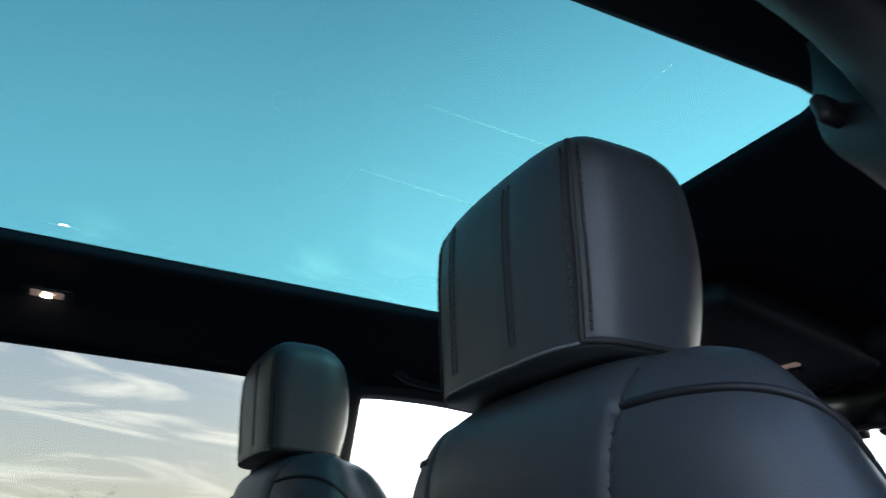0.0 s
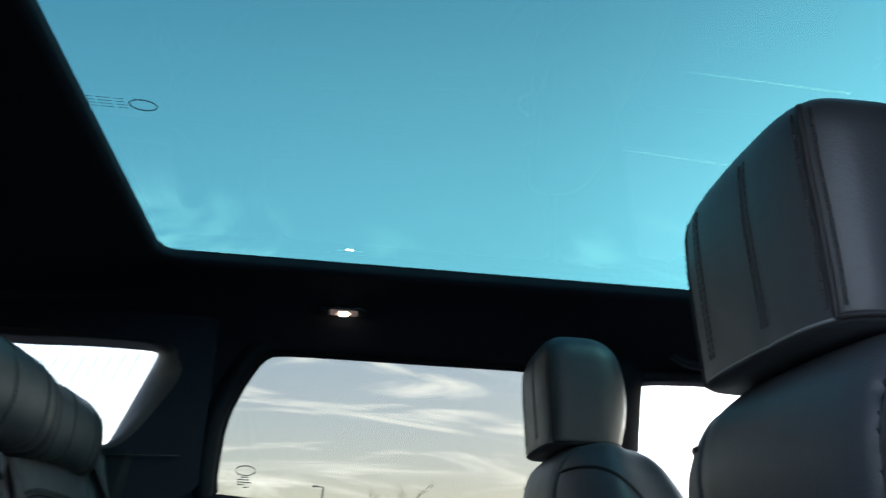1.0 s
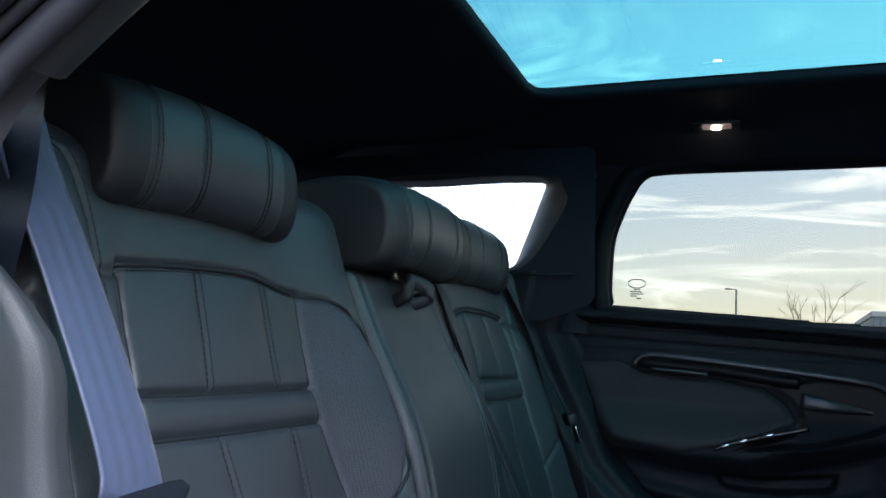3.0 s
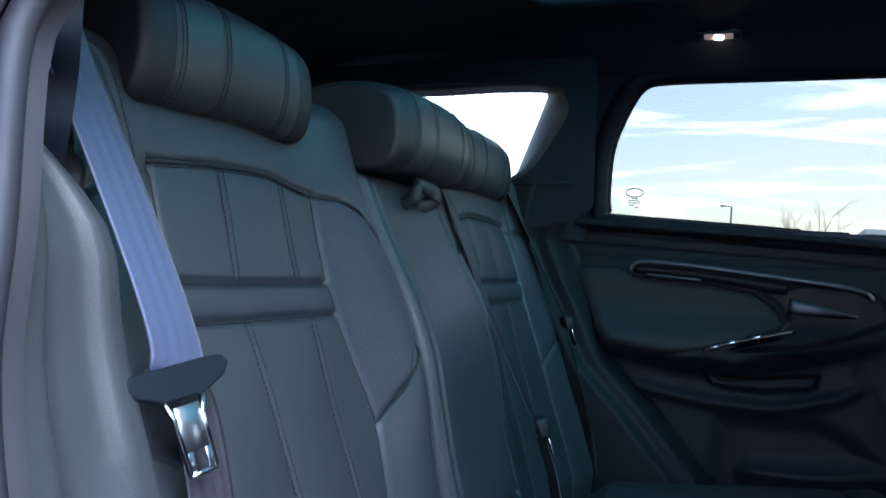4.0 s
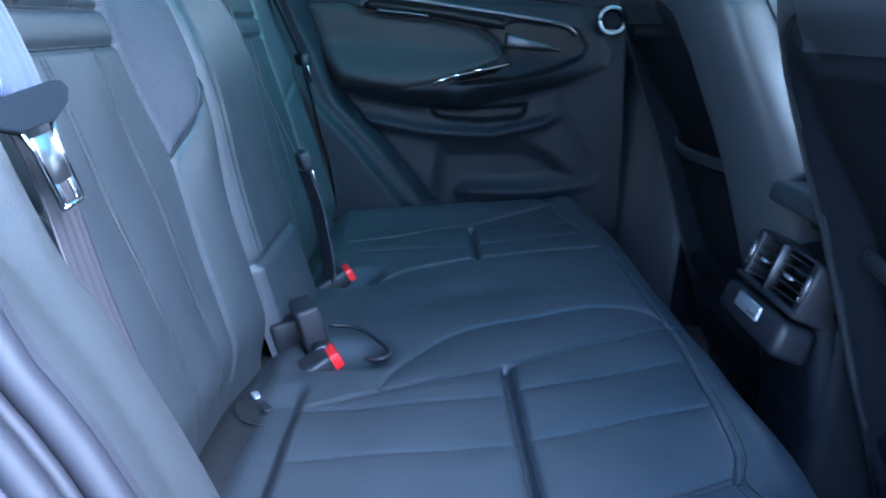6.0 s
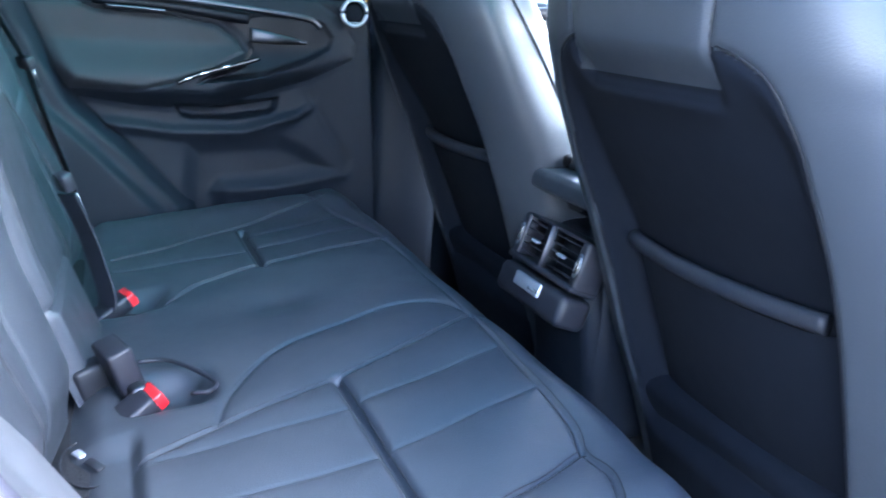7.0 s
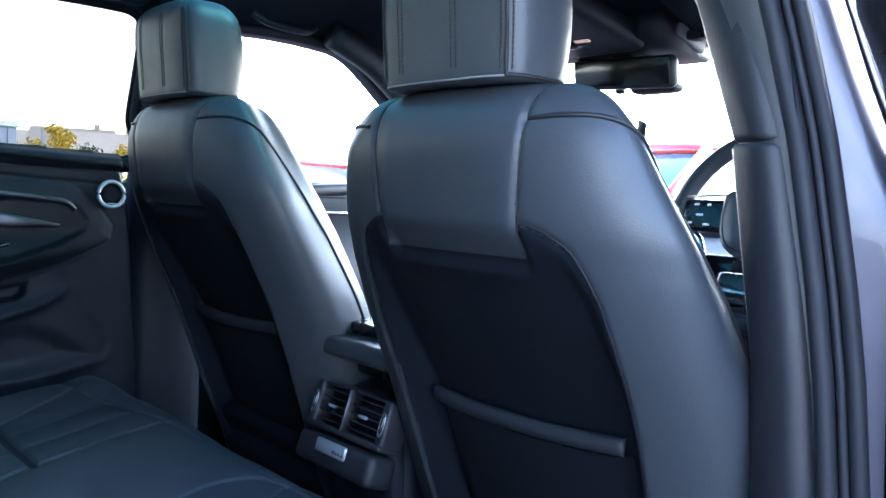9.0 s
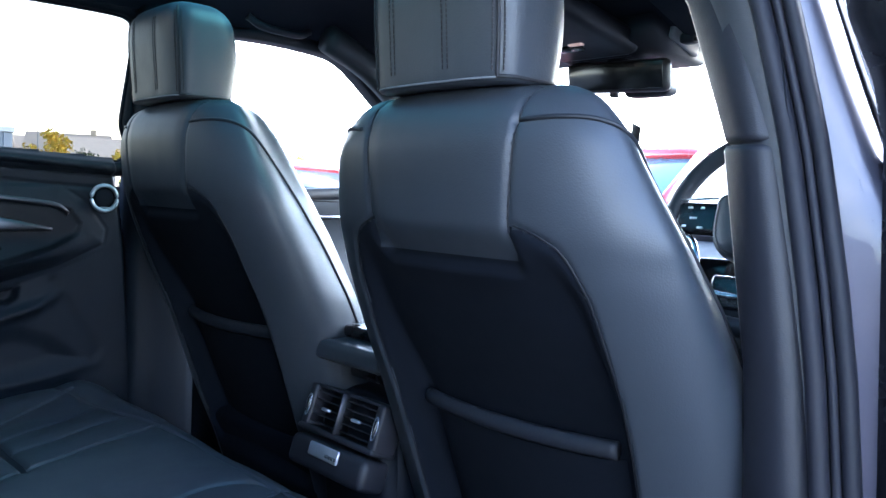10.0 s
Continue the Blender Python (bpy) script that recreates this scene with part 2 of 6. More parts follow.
def mesh(name, verts, faces, mat, parent=None, label="", smooth=True):
    """One mesh object from world places; under a thing or a part if given."""
    me = bpy.data.meshes.new(name)
    v = np.asarray(verts, float).reshape(-1, 3)
    if parent is not None:
        v = v - np.array(BASE[parent])
    me.from_pydata(v.tolist(), [], [tuple(int(i) for i in f) for f in faces])
    me.validate()
    me.materials.append(mat)
    if smooth:
        me.shade_smooth()
    ob = new(name, me)
    if parent is not None:
        ob.parent = parent
        BASE[ob] = BASE[parent]
    else:
        BASE[ob] = Vector((0, 0, 0))
    if label:
        ob["label"] = label
    return ob


def part(name, bm, mat, parent=None, label="", smooth=True):
    bm.normal_update()
    bm.verts.index_update()
    vs = [tuple(v.co) for v in bm.verts]
    fs = [[v.index for v in f.verts] for f in bm.faces]
    bm.free()
    return mesh(name, vs, fs, mat, parent, label, smooth)


def rbox(size, r=0.01, seg=2, m=None):
    """A box with rounded edges, at the pose m."""
    bm = bmesh.new()
    bmesh.ops.create_cube(bm, size=1)
    bmesh.ops.scale(bm, vec=size, verts=bm.verts)
    if r:
        bmesh.ops.bevel(bm, geom=bm.edges[:], offset=min(r, 0.49 * min(size)), segments=seg, affect="EDGES", profile=0.5)
    if m is not None:
        bmesh.ops.transform(bm, matrix=m, verts=bm.verts)
    return bm


def join(*bms):
    out = bms[0]
    for b in bms[1:]:
        me = bpy.data.meshes.new("tmp")
        b.to_mesh(me)
        b.free()
        out.from_mesh(me)
        bpy.data.meshes.remove(me)
    return out


def smooth_line(pts, n=60, closed=False):
    """n places along a Catmull-Rom curve through pts."""
    p = np.asarray(pts, float)
    k = len(p)
    ext = np.vstack([p[-1], p, p[0], p[1]]) if closed else np.vstack([2 * p[0] - p[1], p, 2 * p[-1] - p[-2]])
    segs = k if closed else k - 1
    dense = []
    for i in range(segs):
        a, b, c, d = ext[i:i + 4]
        for t in np.linspace(0, 1, 24, endpoint=False):
            dense.append(0.5 * (2 * b + (c - a) * t + (2 * a - 5 * b + 4 * c - d) * t * t + (3 * b - a - 3 * c + d) * t ** 3))
    if not closed:
        dense.append(p[-1])
    else:
        dense.append(dense[0])
    dense = np.array(dense)
    s = np.r_[0, np.cumsum(np.linalg.norm(np.diff(dense, axis=0), axis=1))]
    want = np.linspace(0, s[-1], n, endpoint=not closed)
    return np.stack([np.interp(want, s, dense[:, j]) for j in range(p.shape[1])], 1)


def tube(pts, r, n=8, closed=False, flat=1.0):
    """Verts and faces of a round bar along places."""
    p = np.asarray(pts, float)
    k = len(p)
    t = np.gradient(p, axis=0)
    if closed:
        t = np.roll(p, -1, 0) - np.roll(p, 1, 0)
    t /= np.linalg.norm(t, axis=1)[:, None] + 1e-12
    ref = np.array([0.0, 0.0, 1.0]) if abs(t[:, 2]).mean() < 0.8 else np.array([1.0, 0.0, 0.0])
    a = np.cross(t, ref)
    a /= np.linalg.norm(a, axis=1)[:, None] + 1e-12
    b = np.cross(t, a)
    th = np.linspace(0, 2 * np.pi, n, endpoint=False)
    rr = np.broadcast_to(np.asarray(r, float), (k,))
    v = (p[:, None] + rr[:, None, None] * (np.cos(th)[None, :, None] * a[:, None] + flat * np.sin(th)[None, :, None] * b[:, None])).reshape(-1, 3)
    f = []
    for i in range(k if closed else k - 1):
        j = (i + 1) % k
        for q in range(n):
            w = (q + 1) % n
            f.append((i * n + q, i * n + w, j * n + w, j * n + q))
    if not closed:
        f.append(tuple(range(n - 1, -1, -1)))
        f.append(tuple((k - 1) * n + q for q in range(n)))
    return v, f


def merge(*vf):
    vs, fs, o = [], [], 0
    for v, f in vf:
        v = np.asarray(v, float).reshape(-1, 3)
        vs.append(v)
        fs += [tuple(i + o for i in g) for g in f]
        o += len(v)
    return np.vstack(vs), fs


def loft(rings, cap=True, closed=True):
    """Skin over rings of equal length."""
    k, n = len(rings), len(rings[0])
    v = np.asarray(rings, float).reshape(-1, 3)
    f = []
    for i in range(k - 1):
        for q in range(n if closed else n - 1):
            w = (q + 1) % n
            f.append((i * n + q, i * n + w, (i + 1) * n + w, (i + 1) * n + q))
    if cap:
        f.append(tuple(range(n - 1, -1, -1)))
        f.append(tuple((k - 1) * n + q for q in range(n)))
    return v, f


def grid(us, vs, fn, keep=None):
    """A sheet fn(U, V) -> (x, y, z); keep(U, V) picks its faces by their middles."""
    U, V = np.meshgrid(us, vs)
    P = np.stack(fn(U, V), -1).reshape(-1, 3)
    n = len(us)
    ii, jj = np.meshgrid(np.arange(n - 1), np.arange(len(vs) - 1))
    a = (jj * n + ii).ravel()
    F = np.stack([a, a + 1, a + n + 1, a + n], 1)
    if keep is not None:
        um, vm = U.ravel()[F].mean(1), V.ravel()[F].mean(1)
        F = F[keep(um, vm)]
    used, inv = np.unique(F, return_inverse=True)
    return P[used], inv.reshape(F.shape).tolist()


def line_dist(px, py, pts, closed=False):
    """Distance in the plane from places to a run of straight pieces."""
    pts = np.asarray(pts, float)
    d = np.full(np.shape(px), 9.0)
    ends = list(zip(pts[:-1], pts[1:])) + ([(pts[-1], pts[0])] if closed else [])
    for a, b in ends:
        ab = b - a
        t = np.clip(((px - a[0]) * ab[0] + (py - a[1]) * ab[1]) / max(ab @ ab, 1e-12), 0, 1)
        d = np.minimum(d, np.hypot(px - a[0] - t * ab[0], py - a[1] - t * ab[1]))
    return d


def inside(px, py, poly):
    """Whether places in the plane lie in a polygon."""
    poly = np.asarray(poly, float)
    r = np.zeros(np.shape(px), bool)
    for (x1, y1), (x2, y2) in zip(poly, np.roll(poly, -1, 0)):
        c = ((y1 > py) != (y2 > py)) & (px < (x2 - x1) * (py - y1) / (y2 - y1 + 1e-12) + x1)
        r ^= c
    return r


def signed(px, py, poly):
    """Distance to a polygon's edge, positive inside."""
    d = line_dist(px, py, poly, True)
    return np.where(inside(px, py, poly), d, -d)


def ease(x, a, b):
    t = np.clip((np.asarray(x, float) - a) / (b - a), 0, 1)
    return t * t * (3 - 2 * t)


def stitches(pts, normals, length=0.0048, gap=0.0011, width=0.0013):
    """Short thread bars along a line that lies on a surface."""
    p = np.asarray(pts, float)
    nn = np.asarray(normals, float)
    s = np.r_[0, np.cumsum(np.linalg.norm(np.diff(p, axis=0), axis=1))]
    out = []
    at = 0.0
    while at + length < s[-1]:
        a = np.array([np.interp(at, s, p[:, j]) for j in range(3)])
        b = np.array([np.interp(at + length, s, p[:, j]) for j in range(3)])
        n = np.array([np.interp(at, s, nn[:, j]) for j in range(3)])
        n /= np.linalg.norm(n)
        d = (b - a) / (np.linalg.norm(b - a) + 1e-12)
        w = np.cross(d, n) * width / 2
        h = n * width * 0.6
        v = [a - w, a + w, a + w * .6 + h, a - w * .6 + h, b - w, b + w, b + w * .6 + h, b - w * .6 + h]
        out.append((v, [(0, 1, 2, 3), (7, 6, 5, 4), (1, 5, 6, 2), (3, 7, 4, 0), (2, 6, 7, 3)]))
        at += length + gap
    return merge(*out) if out else (np.zeros((0, 3)), [])

# ---- ground ----
ground = mesh("ground", [(-900, -900, 0), (900, -900, 0), (900, 900, 0), (-900, 900, 0)], [(0, 1, 2, 3)],
              material("asphalt", (0.055, 0.056, 0.058), 0.9, vary=0.3, grain=0.5, grain_size=0.02, blotch=1.2), smooth=False)
tagged(ground, "grey worn asphalt of an open car park", "ground", kind="structure")

# ---- roof ----
GX0, GX1, GY0, GY1 = -0.462, 0.402, -0.612, 0.418   # clear opening of the roof glass
NR = 160


def round_rect(x0, x1, y0, y1, r, z, n=NR, bow=0.0):
    """A ring of n places round a rectangle with rounded corners."""
    cx, cy = (x0 + x1) / 2, (y0 + y1) / 2
    hx, hy = (x1 - x0) / 2, (y1 - y0) / 2
    out = []
    for k in range(n):
        a = 2 * math.pi * (k + 0.5) / n
        # a direction that shares places fairly between the long and the short sides
        dx, dy = math.cos(a) * hx, math.sin(a) * hy
        s = 1 / max(abs(dx) / hx, abs(dy) / hy)
        px, py = dx * s, dy * s
        ox, oy = max(abs(px) - (hx - r), 0), max(abs(py) - (hy - r), 0)
        if ox > 0 and oy > 0:
            f = r / math.hypot(ox, oy)
            px = math.copysign(hx - r + ox * f, px)
            py = math.copysign(hy - r + oy * f, py)
        if py < 0:
            py += bow * (px / hx + 1) / 2
        out.append((cx + px, cy + py, z(cx + px, cy + py) if callable(z) else z))
    return out


def roof_edge(x, y):
    """Height of the headliner's outer edge: door tops, windscreen header, tailgate."""
    return 1.522 + 0.004 * ease(-y, 0.45, 1.25) - 0.035 * ease(y, 0.45, 0.92)


def headliner():
    rings = [round_rect(GX0, GX1, GY0, GY1, 0.045, 1.627, bow=.046),
             round_rect(GX0 + .001, GX1 - .001, GY0 + .001, GY1 - .001, 0.045, 1.618, bow=.046),
             round_rect(GX0, GX1, GY0, GY1, 0.045, 1.612, bow=.046),
             round_rect(GX0 - .012, GX1 + .012, GY0 - .012, GY1 + .012, 0.05, 1.606, bow=.046),
             round_rect(GX0 - .05, GX1 + .05, GY0 - .05, GY1 + .06, 0.07, 1.602),
             round_rect(-.545, .545, -.85, .62, 0.12, lambda x, y: 1.586 - .03 * ease(-y, .6, .85)),
             round_rect(-.60, .60, -1.05, .80, 0.10, lambda x, y: roof_edge(x, y) + .034),
             round_rect(-.645, .645, -1.25, .92, 0.06, roof_edge)]
    ob = mesh("ceiling", *loft(rings, cap=False), SUEDE)
    tagged(ob, "black cloth headliner round a wide glass roof", "headliner", kind="structure")
    outer = [round_rect(-.715, .715, -1.36, 1.0, .12, lambda x, y: 1.515 + .015 * ease(-y, .9, 1.36) - .03 * ease(y, .5, .95)),
             round_rect(-.66, .66, -1.34, .95, .15, lambda x, y: 1.600 - .025 * ease(-y, .9, 1.34) - .085 * ease(y, .5, .95)),
             round_rect(-.58, .58, -1.2, .80, .15, lambda x, y: 1.632 - .03 * ease(-y, .7, 1.2) - .05 * ease(y, .5, .80)),
             round_rect(-.49, .45, -.65, .45, .05, 1.640)]
    roof = mesh("roof_panel", *loft(outer, cap=False), PAINT)
    tagged(roof, "metallic grey car roof skin", "car roof", kind="structure")


headliner()
RG = thing("roof_glass", (0, 0, 1.628), "teal tinted fixed panoramic glass roof", "glass roof", kind="structure")
pane = mesh("pane", *grid(np.linspace(-.50, .46, 8), np.linspace(-.66, .46, 8), lambda X, Y: (X, Y, 1.628 + 0 * X)), GLASS_ROOF, RG, smooth=False)
# maker's print at the rear edge of the roof glass: a ring with bars
v, f = tube([(.037 + .012 * math.cos(a), -.520 + .016 * math.sin(a), 1.6262) for a in np.linspace(0, 2 * math.pi, 24, endpoint=False)], 0.0008, 5, closed=True)
bars = [(v, f)]
for k in range(4):
    for x0, w in ((-.026, .012), (-.044, .016), (-.060, .008)):
        bars.append((np.array([(.026 + k * .007, -.520 + x0 - w / 2, 1.6264), (.026 + k * .007, -.520 + x0 + w / 2, 1.6264), (.0272 + k * .007, -.520 + x0 + w / 2, 1.6264), (.0272 + k * .007, -.520 + x0 - w / 2, 1.6264)]), [(0, 1, 2, 3)]))
mesh("glass_print", *merge(*bars), GREY_PRINT, RG, "small grey printed mark", smooth=False)

# ---- the lit side lamp in the headliner, and others ----


def side_lamp(x, y, z, tilt, lit):
    t = thing("ceiling_lamp", (x, y, z), "small lit courtesy lamp set in the black headliner", "interior lamp")
    m = pose(x, y, z, 0, tilt, 0)
    part("bezel", rbox((.026, .088, .008), .004, m=m), GLOSS_BLACK, t)
    part("lens", rbox((.020, .052, .006), .003, m=m @ pose(0, 0, -.003)), LAMP_LENS if lit else PLASTIC, t, "clear lamp lens")
    part("bulb", rbox((.014, .015, .006), .003, m=m @ pose(0, 0, -.0055)), LAMP_GLOW, t, "bright warm bulb")
    for s in (-1, 1):
        part("switch", rbox((.020, .014, .006), .002, m=m @ pose(0, s * .034, -.003)), PLASTIC, t)


side_lamp(-.565, -.293, 1.571, -14, True)

# ---- floor and lower shell ----
fl = mesh("floor", *merge(loft([round_rect(-.70, .70, -1.3, 1.35, .1, .36), round_rect(-.70, .70, -1.3, 1.35, .1, .34)])), CARPET)
tagged(fl, "black carpeted car floor", "car floor", kind="structure")
tun = part("floor_tunnel", rbox((.26, 1.7, .16), .06, 4, pose(0, .2, .42)), CARPET)
tagged(tun, "black carpeted centre floor tunnel", "floor tunnel", kind="structure")
mat_ = thing("floor_mat", (.38, .20, .365), "black ribbed rubber floor mat in the rear footwell", "floor mat")
part("mat", rbox((.44, .34, .012), .006, 2, pose(.40, .19, .372)), RUBBER, mat_)
for k in range(9):
    part("rib", rbox((.38, .008, .006), .002, 1, pose(.40, .06 + k * .032, .380)), RUBBER, mat_)

# ---- door aperture on the open side: trims, seals, painted jamb ----


def side_x(z):
    """How the car's side leans in with height."""
    return np.interp(z, [.3, .7, .885, 1.0, 1.087, 1.22, 1.35, 1.45, 1.53], [.775, .765, .750, .738, .725, .700, .668, .638, .605])


APERTURE = smooth_line([(.20, .50), (.205, .70), (.205, .90), (.203, 1.10), (.20, 1.25), (.188, 1.38), (.165, 1.46), (.11, 1.502), (.02, 1.513), (-.12, 1.508), (-.24, 1.486), (-.34, 1.438), (-.42, 1.375),
                        (-.470, 1.325), (-.508, 1.288), (-.535, 1.258), (-.543, 1.22), (-.522, 1.12), (-.513, 1.055), (-.492, .997), (-.463, .942), (-.43, .90), (-.37, .80), (-.315, .68), (-.27, .55), (-.21, .45), (-.12, .41),
                        (.0, .405), (.12, .41), (.175, .44)], 150, closed=True)


def sweep(side, profile, i0=0, i1=150, closed=True, sm=1):
    """Carry a profile (out from the opening, outwards from the car) round the door opening."""
    p = APERTURE
    tg = np.roll(p, -3, 0) - np.roll(p, 3, 0)
    tg /= np.linalg.norm(tg, axis=1)[:, None]
    nrm = np.stack([tg[:, 1], -tg[:, 0]], 1)      # away from the opening's middle
    mid = p.mean(0)
    flip = np.sign(((p - mid) * nrm).sum(1).sum())
    nrm *= flip
    rows = []
    idx = range(i0, i1)
    for i in idx:
        y, z = p[i]
        bs = np.interp(z, [.9, 1.0, 1.14, 1.165, 1.2, 1.28, 1.36, 1.5], [1.7, 1.5, 1.0, .75, .5, .32, .2, .3])
        rows.append([(side * (side_x(z) + (b if b < .04 else .04 + (b - .04) * bs)), y + a * nrm[i, 0], z + a * nrm[i, 1]) for a, b in profile])
    k, n = len(rows), len(profile)
    f = []
    for i in range(k if closed else k - 1):
        j = (i + 1) % k
        for q in range(n - 1):
            f.append((i * n + q, i * n + q + 1, j * n + q + 1, j * n + q))
    return np.array(rows).reshape(-1, 3), f


def ring_profile(a, b, r, n=8):
    return [(a + r * math.cos(t), b + r * math.sin(t)) for t in np.linspace(0, 2 * math.pi, n + 1)]


for side, open_side in ((1, True),):
    fr = thing("door_frame", (side * .7, -.15, .41), "painted door opening with black rubber seals", "door frame", kind="structure")
    if open_side:
        lining = [(.012, .006), (.004, -.004), (.001, -.018), (.006, -.040), (.022, -.062), (.05, -.078), (.075, -.085)]
        short = [(.012, .006), (.004, -.004), (.001, -.014), (.004, -.026), (.014, -.038), (.03, -.046), (.07, -.050)]
        diag = next(i for i in range(150) if APERTURE[i, 0] < .06)
        back0 = next(i for i in range(150) if APERTURE[i, 0] < -.526)
        back1 = next(i for i in range(back0, 150) if APERTURE[i, 0] > -.36)
        mesh("inner_trim", *sweep(side, lining, 0, diag, closed=False), TRIM_GREY, fr)
        mesh("inner_trim", *sweep(side, short, diag - 1, back0, closed=False), TRIM_GREY, fr)
        mesh("inner_trim", *sweep(side, lining[:3], back0 - 1, back1 + 1, closed=False), RUBBER, fr)
        mesh("inner_trim", *sweep(side, lining, back1, 150, closed=False), TRIM_GREY, fr)
    mesh("seal", *sweep(side, ring_profile(.000, .007, .0095, 10)), RUBBER, fr, "black rubber door seal")
    mesh("seal", *sweep(side, ring_profile(.006, .0205, .0045, 10)), RUBBER, fr, "black rubber door seal")
    mesh("seal", *sweep(side, ring_profile(.009, .0330, .0080, 10)), RUBBER, fr, "black rubber door seal")
    if open_side:
        mesh("jamb", *sweep(side, [(.010, .018), (.014, .040), (.019, .060), (.022, .080), (.028, .094), (.040, .103), (.056, .108), (.066, .118)]), PAINT, fr, "metallic grey painted door jamb")
        mesh("seal", *sweep(side, ring_profile(.062, .114, .0065, 8)), RUBBER, fr, "thin outer rubber seal")
        mesh("outer_strip", *sweep(side, [(.066, .118), (.074, .136), (.09, .150), (.14, .155)]), GLOSS_BLACK, fr, "black outer edge of the jamb")
        mesh("jamb_shell", *sweep(side, [(.006, .0), (.03, .02), (.09, .06), (.14, .145)]), PLASTIC, fr)

# interior pillar trims of the open side
bp = thing("b_pillar_trim", (.66, .25, .45), "dark grey pillar trim with a joint across it", "pillar trim", kind="structure")


def pillar(z0, z1, name, extra=0.0):
    rings = []
    for z in np.r_[z0, z0 + .002, z0 + .004, z0 + .008, np.linspace(z0 + .02, z1 - .02, 16), z1 - .008, z1 - .004, z1 - .002, z1]:
        xo = side_x(z) - .012
        xi = np.interp(z, [.45, .87, 1.0, 1.22, 1.37, 1.405, 1.45, 1.5, 1.54, 1.59], [.686, .672, .663, .627, .573, .552, .515, .492, .478, .468]) - extra
        y0 = .199 + .065 * ease(z, 1.42, 1.58)
        e = .004 * (1 - ease(min(z - z0, z1 - z), 0, .004))
        rings.append([(xo + .01, y0 + .012, z), (xo - .006, y0 + e, z), (xo - .018, y0 - .002 + e, z), ((xi + xo) / 2, y0 + .004 + e, z), (xi + .012, y0 + .014 + e, z), (xi + e, y0 + .034, z),
                      (xi - .004 + e, y0 + .07, z), (xi + .012, y0 + .11, z), (xo, y0 + .14, z)])
    mesh(name, *loft(rings), PLASTIC, bp)


pillar(1.222, 1.585, "upper_trim")
pillar(.42, 1.2200, "lower_trim", .004)
part("button", rbox((.012, .026, .026), .010, 3, pose(.545, .208, 1.455, 90, -18, 0)), PLASTIC, bp, "round dark belt anchor cover")

cp = thing("c_pillar_trim", (.64, -.62, .7), "grey plastic trim behind the rear door opening", "pillar trim", kind="structure")


def c_trim(lo, hi, name, mat):
    """Band of trim behind the opening; lo and hi are places along the aperture curve."""
    sel = [i for i in range(150) if APERTURE[i, 0] < -.2 and lo <= APERTURE[i, 1] <= hi]
    rows = []
    for i in sel:
        y, z = APERTURE[i]
        x = side_x(z)
        k = 1 - .58 * ease(z, 1.10, 1.25) + .29 * ease(-z, -1.17, -.97)
        r = .03 * ease(z, 1.12, 1.25)
        rows.append([(x - .004, y - .010, z), (x - .014, y - .004, z), (x - .034 * k, y - .012 - r * .4, z), (x - .058 * k, y - .026 - r, z), (x - .085 * k, y - .030 - r * 1.6, z), (x - .108 * k, y - .038 - r * 2, z),
                     (x - .120 * k, y - .062 - r * 2, z), (x - .122 * k, y - .10 - r, z), (x - .125 * k, y - .20, z - .002)])
    cols = np.linspace(0, 8, 49)
    fine = []
    for row in rows:
        q = np.stack([np.interp(cols, range(9), [p[a] for p in row]) for a in range(3)], 1)
        for a in range(3):
            q[1:-1, a] = .25 * q[:-2, a] + .5 * q[1:-1, a] + .25 * q[2:, a]
        # pressed channel of the belt guide, with a rounded foot
        d = 1 - np.hypot((cols - 3.2) / 1.15, np.minimum(0, (row[0][2] - .985) / .022))
        q[:, 1] -= .010 * ease(d, 0, .40)
        q[:, 0] += .003 * ease(d, 0, .40)
        fine.append(q)
    mesh(name, *loft(fine, cap=False, closed=False), mat, cp)


c_trim(.60, 1.214, "lower_trim", TRIM_GREY)
c_trim(1.219, 1.272, "middle_trim", TRIM_GREY)
top1 = next(i for i in range(150) if APERTURE[i, 0] < -.545 or (APERTURE[i, 0] < -.5 and APERTURE[i, 1] < 1.24))
mesh("roof_side", *sweep(1, [(.066, -.044), (.10, -.060), (.16, -.085), (.28, -.12)], 20, top1, closed=False), SUEDE, cp)

# ---- rear bench ----
bench = thing("rear_bench_seat", (0, -.3, .45), "charcoal leather rear bench with three low headrests", "car seat")
NB = np.array([0, .941, .339])


def back_y(z):
    return -.66 - .36 * (z - 1.185)


S_TOP = [(.474, 1.192), (.42, 1.198), (.367, 1.201), (.29, 1.200), (.222, 1.186)]
S_OUT = [(.474, 1.192), (.480, 1.13), (.478, 1.0), (.476, .70)]
S_IN = [(.222, 1.186), (.230, 1.09), (.227, 1.05), (.212, .98), (.205, .935), (.215, .83), (.225, .70)]
BOLSTER = [(.222, 1.184), (.175, 1.179), (.142, 1.158), (.128, 1.11), (.127, 1.02), (.150, .972), (.205, .935)]
S_OUT_B = [(.476, 1.184), (.53, 1.176), (.57, 1.15), (.592, 1.10), (.592, 1.02), (.56, .97), (.478, .935)]
ROLL0, ROLL1 = [(.229, 1.089), (.478, 1.089)], [(.227, 1.055), (.478, 1.055)]
PLEATS = [[(.375, 1.199), (.386, 1.092)], [(.278, 1.197), (.285, 1.092)], [(.384, 1.052), (.344, .70)], [(.277, 1.052), (.262, .70)]]
ARCH = [(.50, 1.14), (.505, 1.22), (.520, 1.268), (.545, 1.275), (.56, 1.24), (.565, 1.18)]
ARM = .120


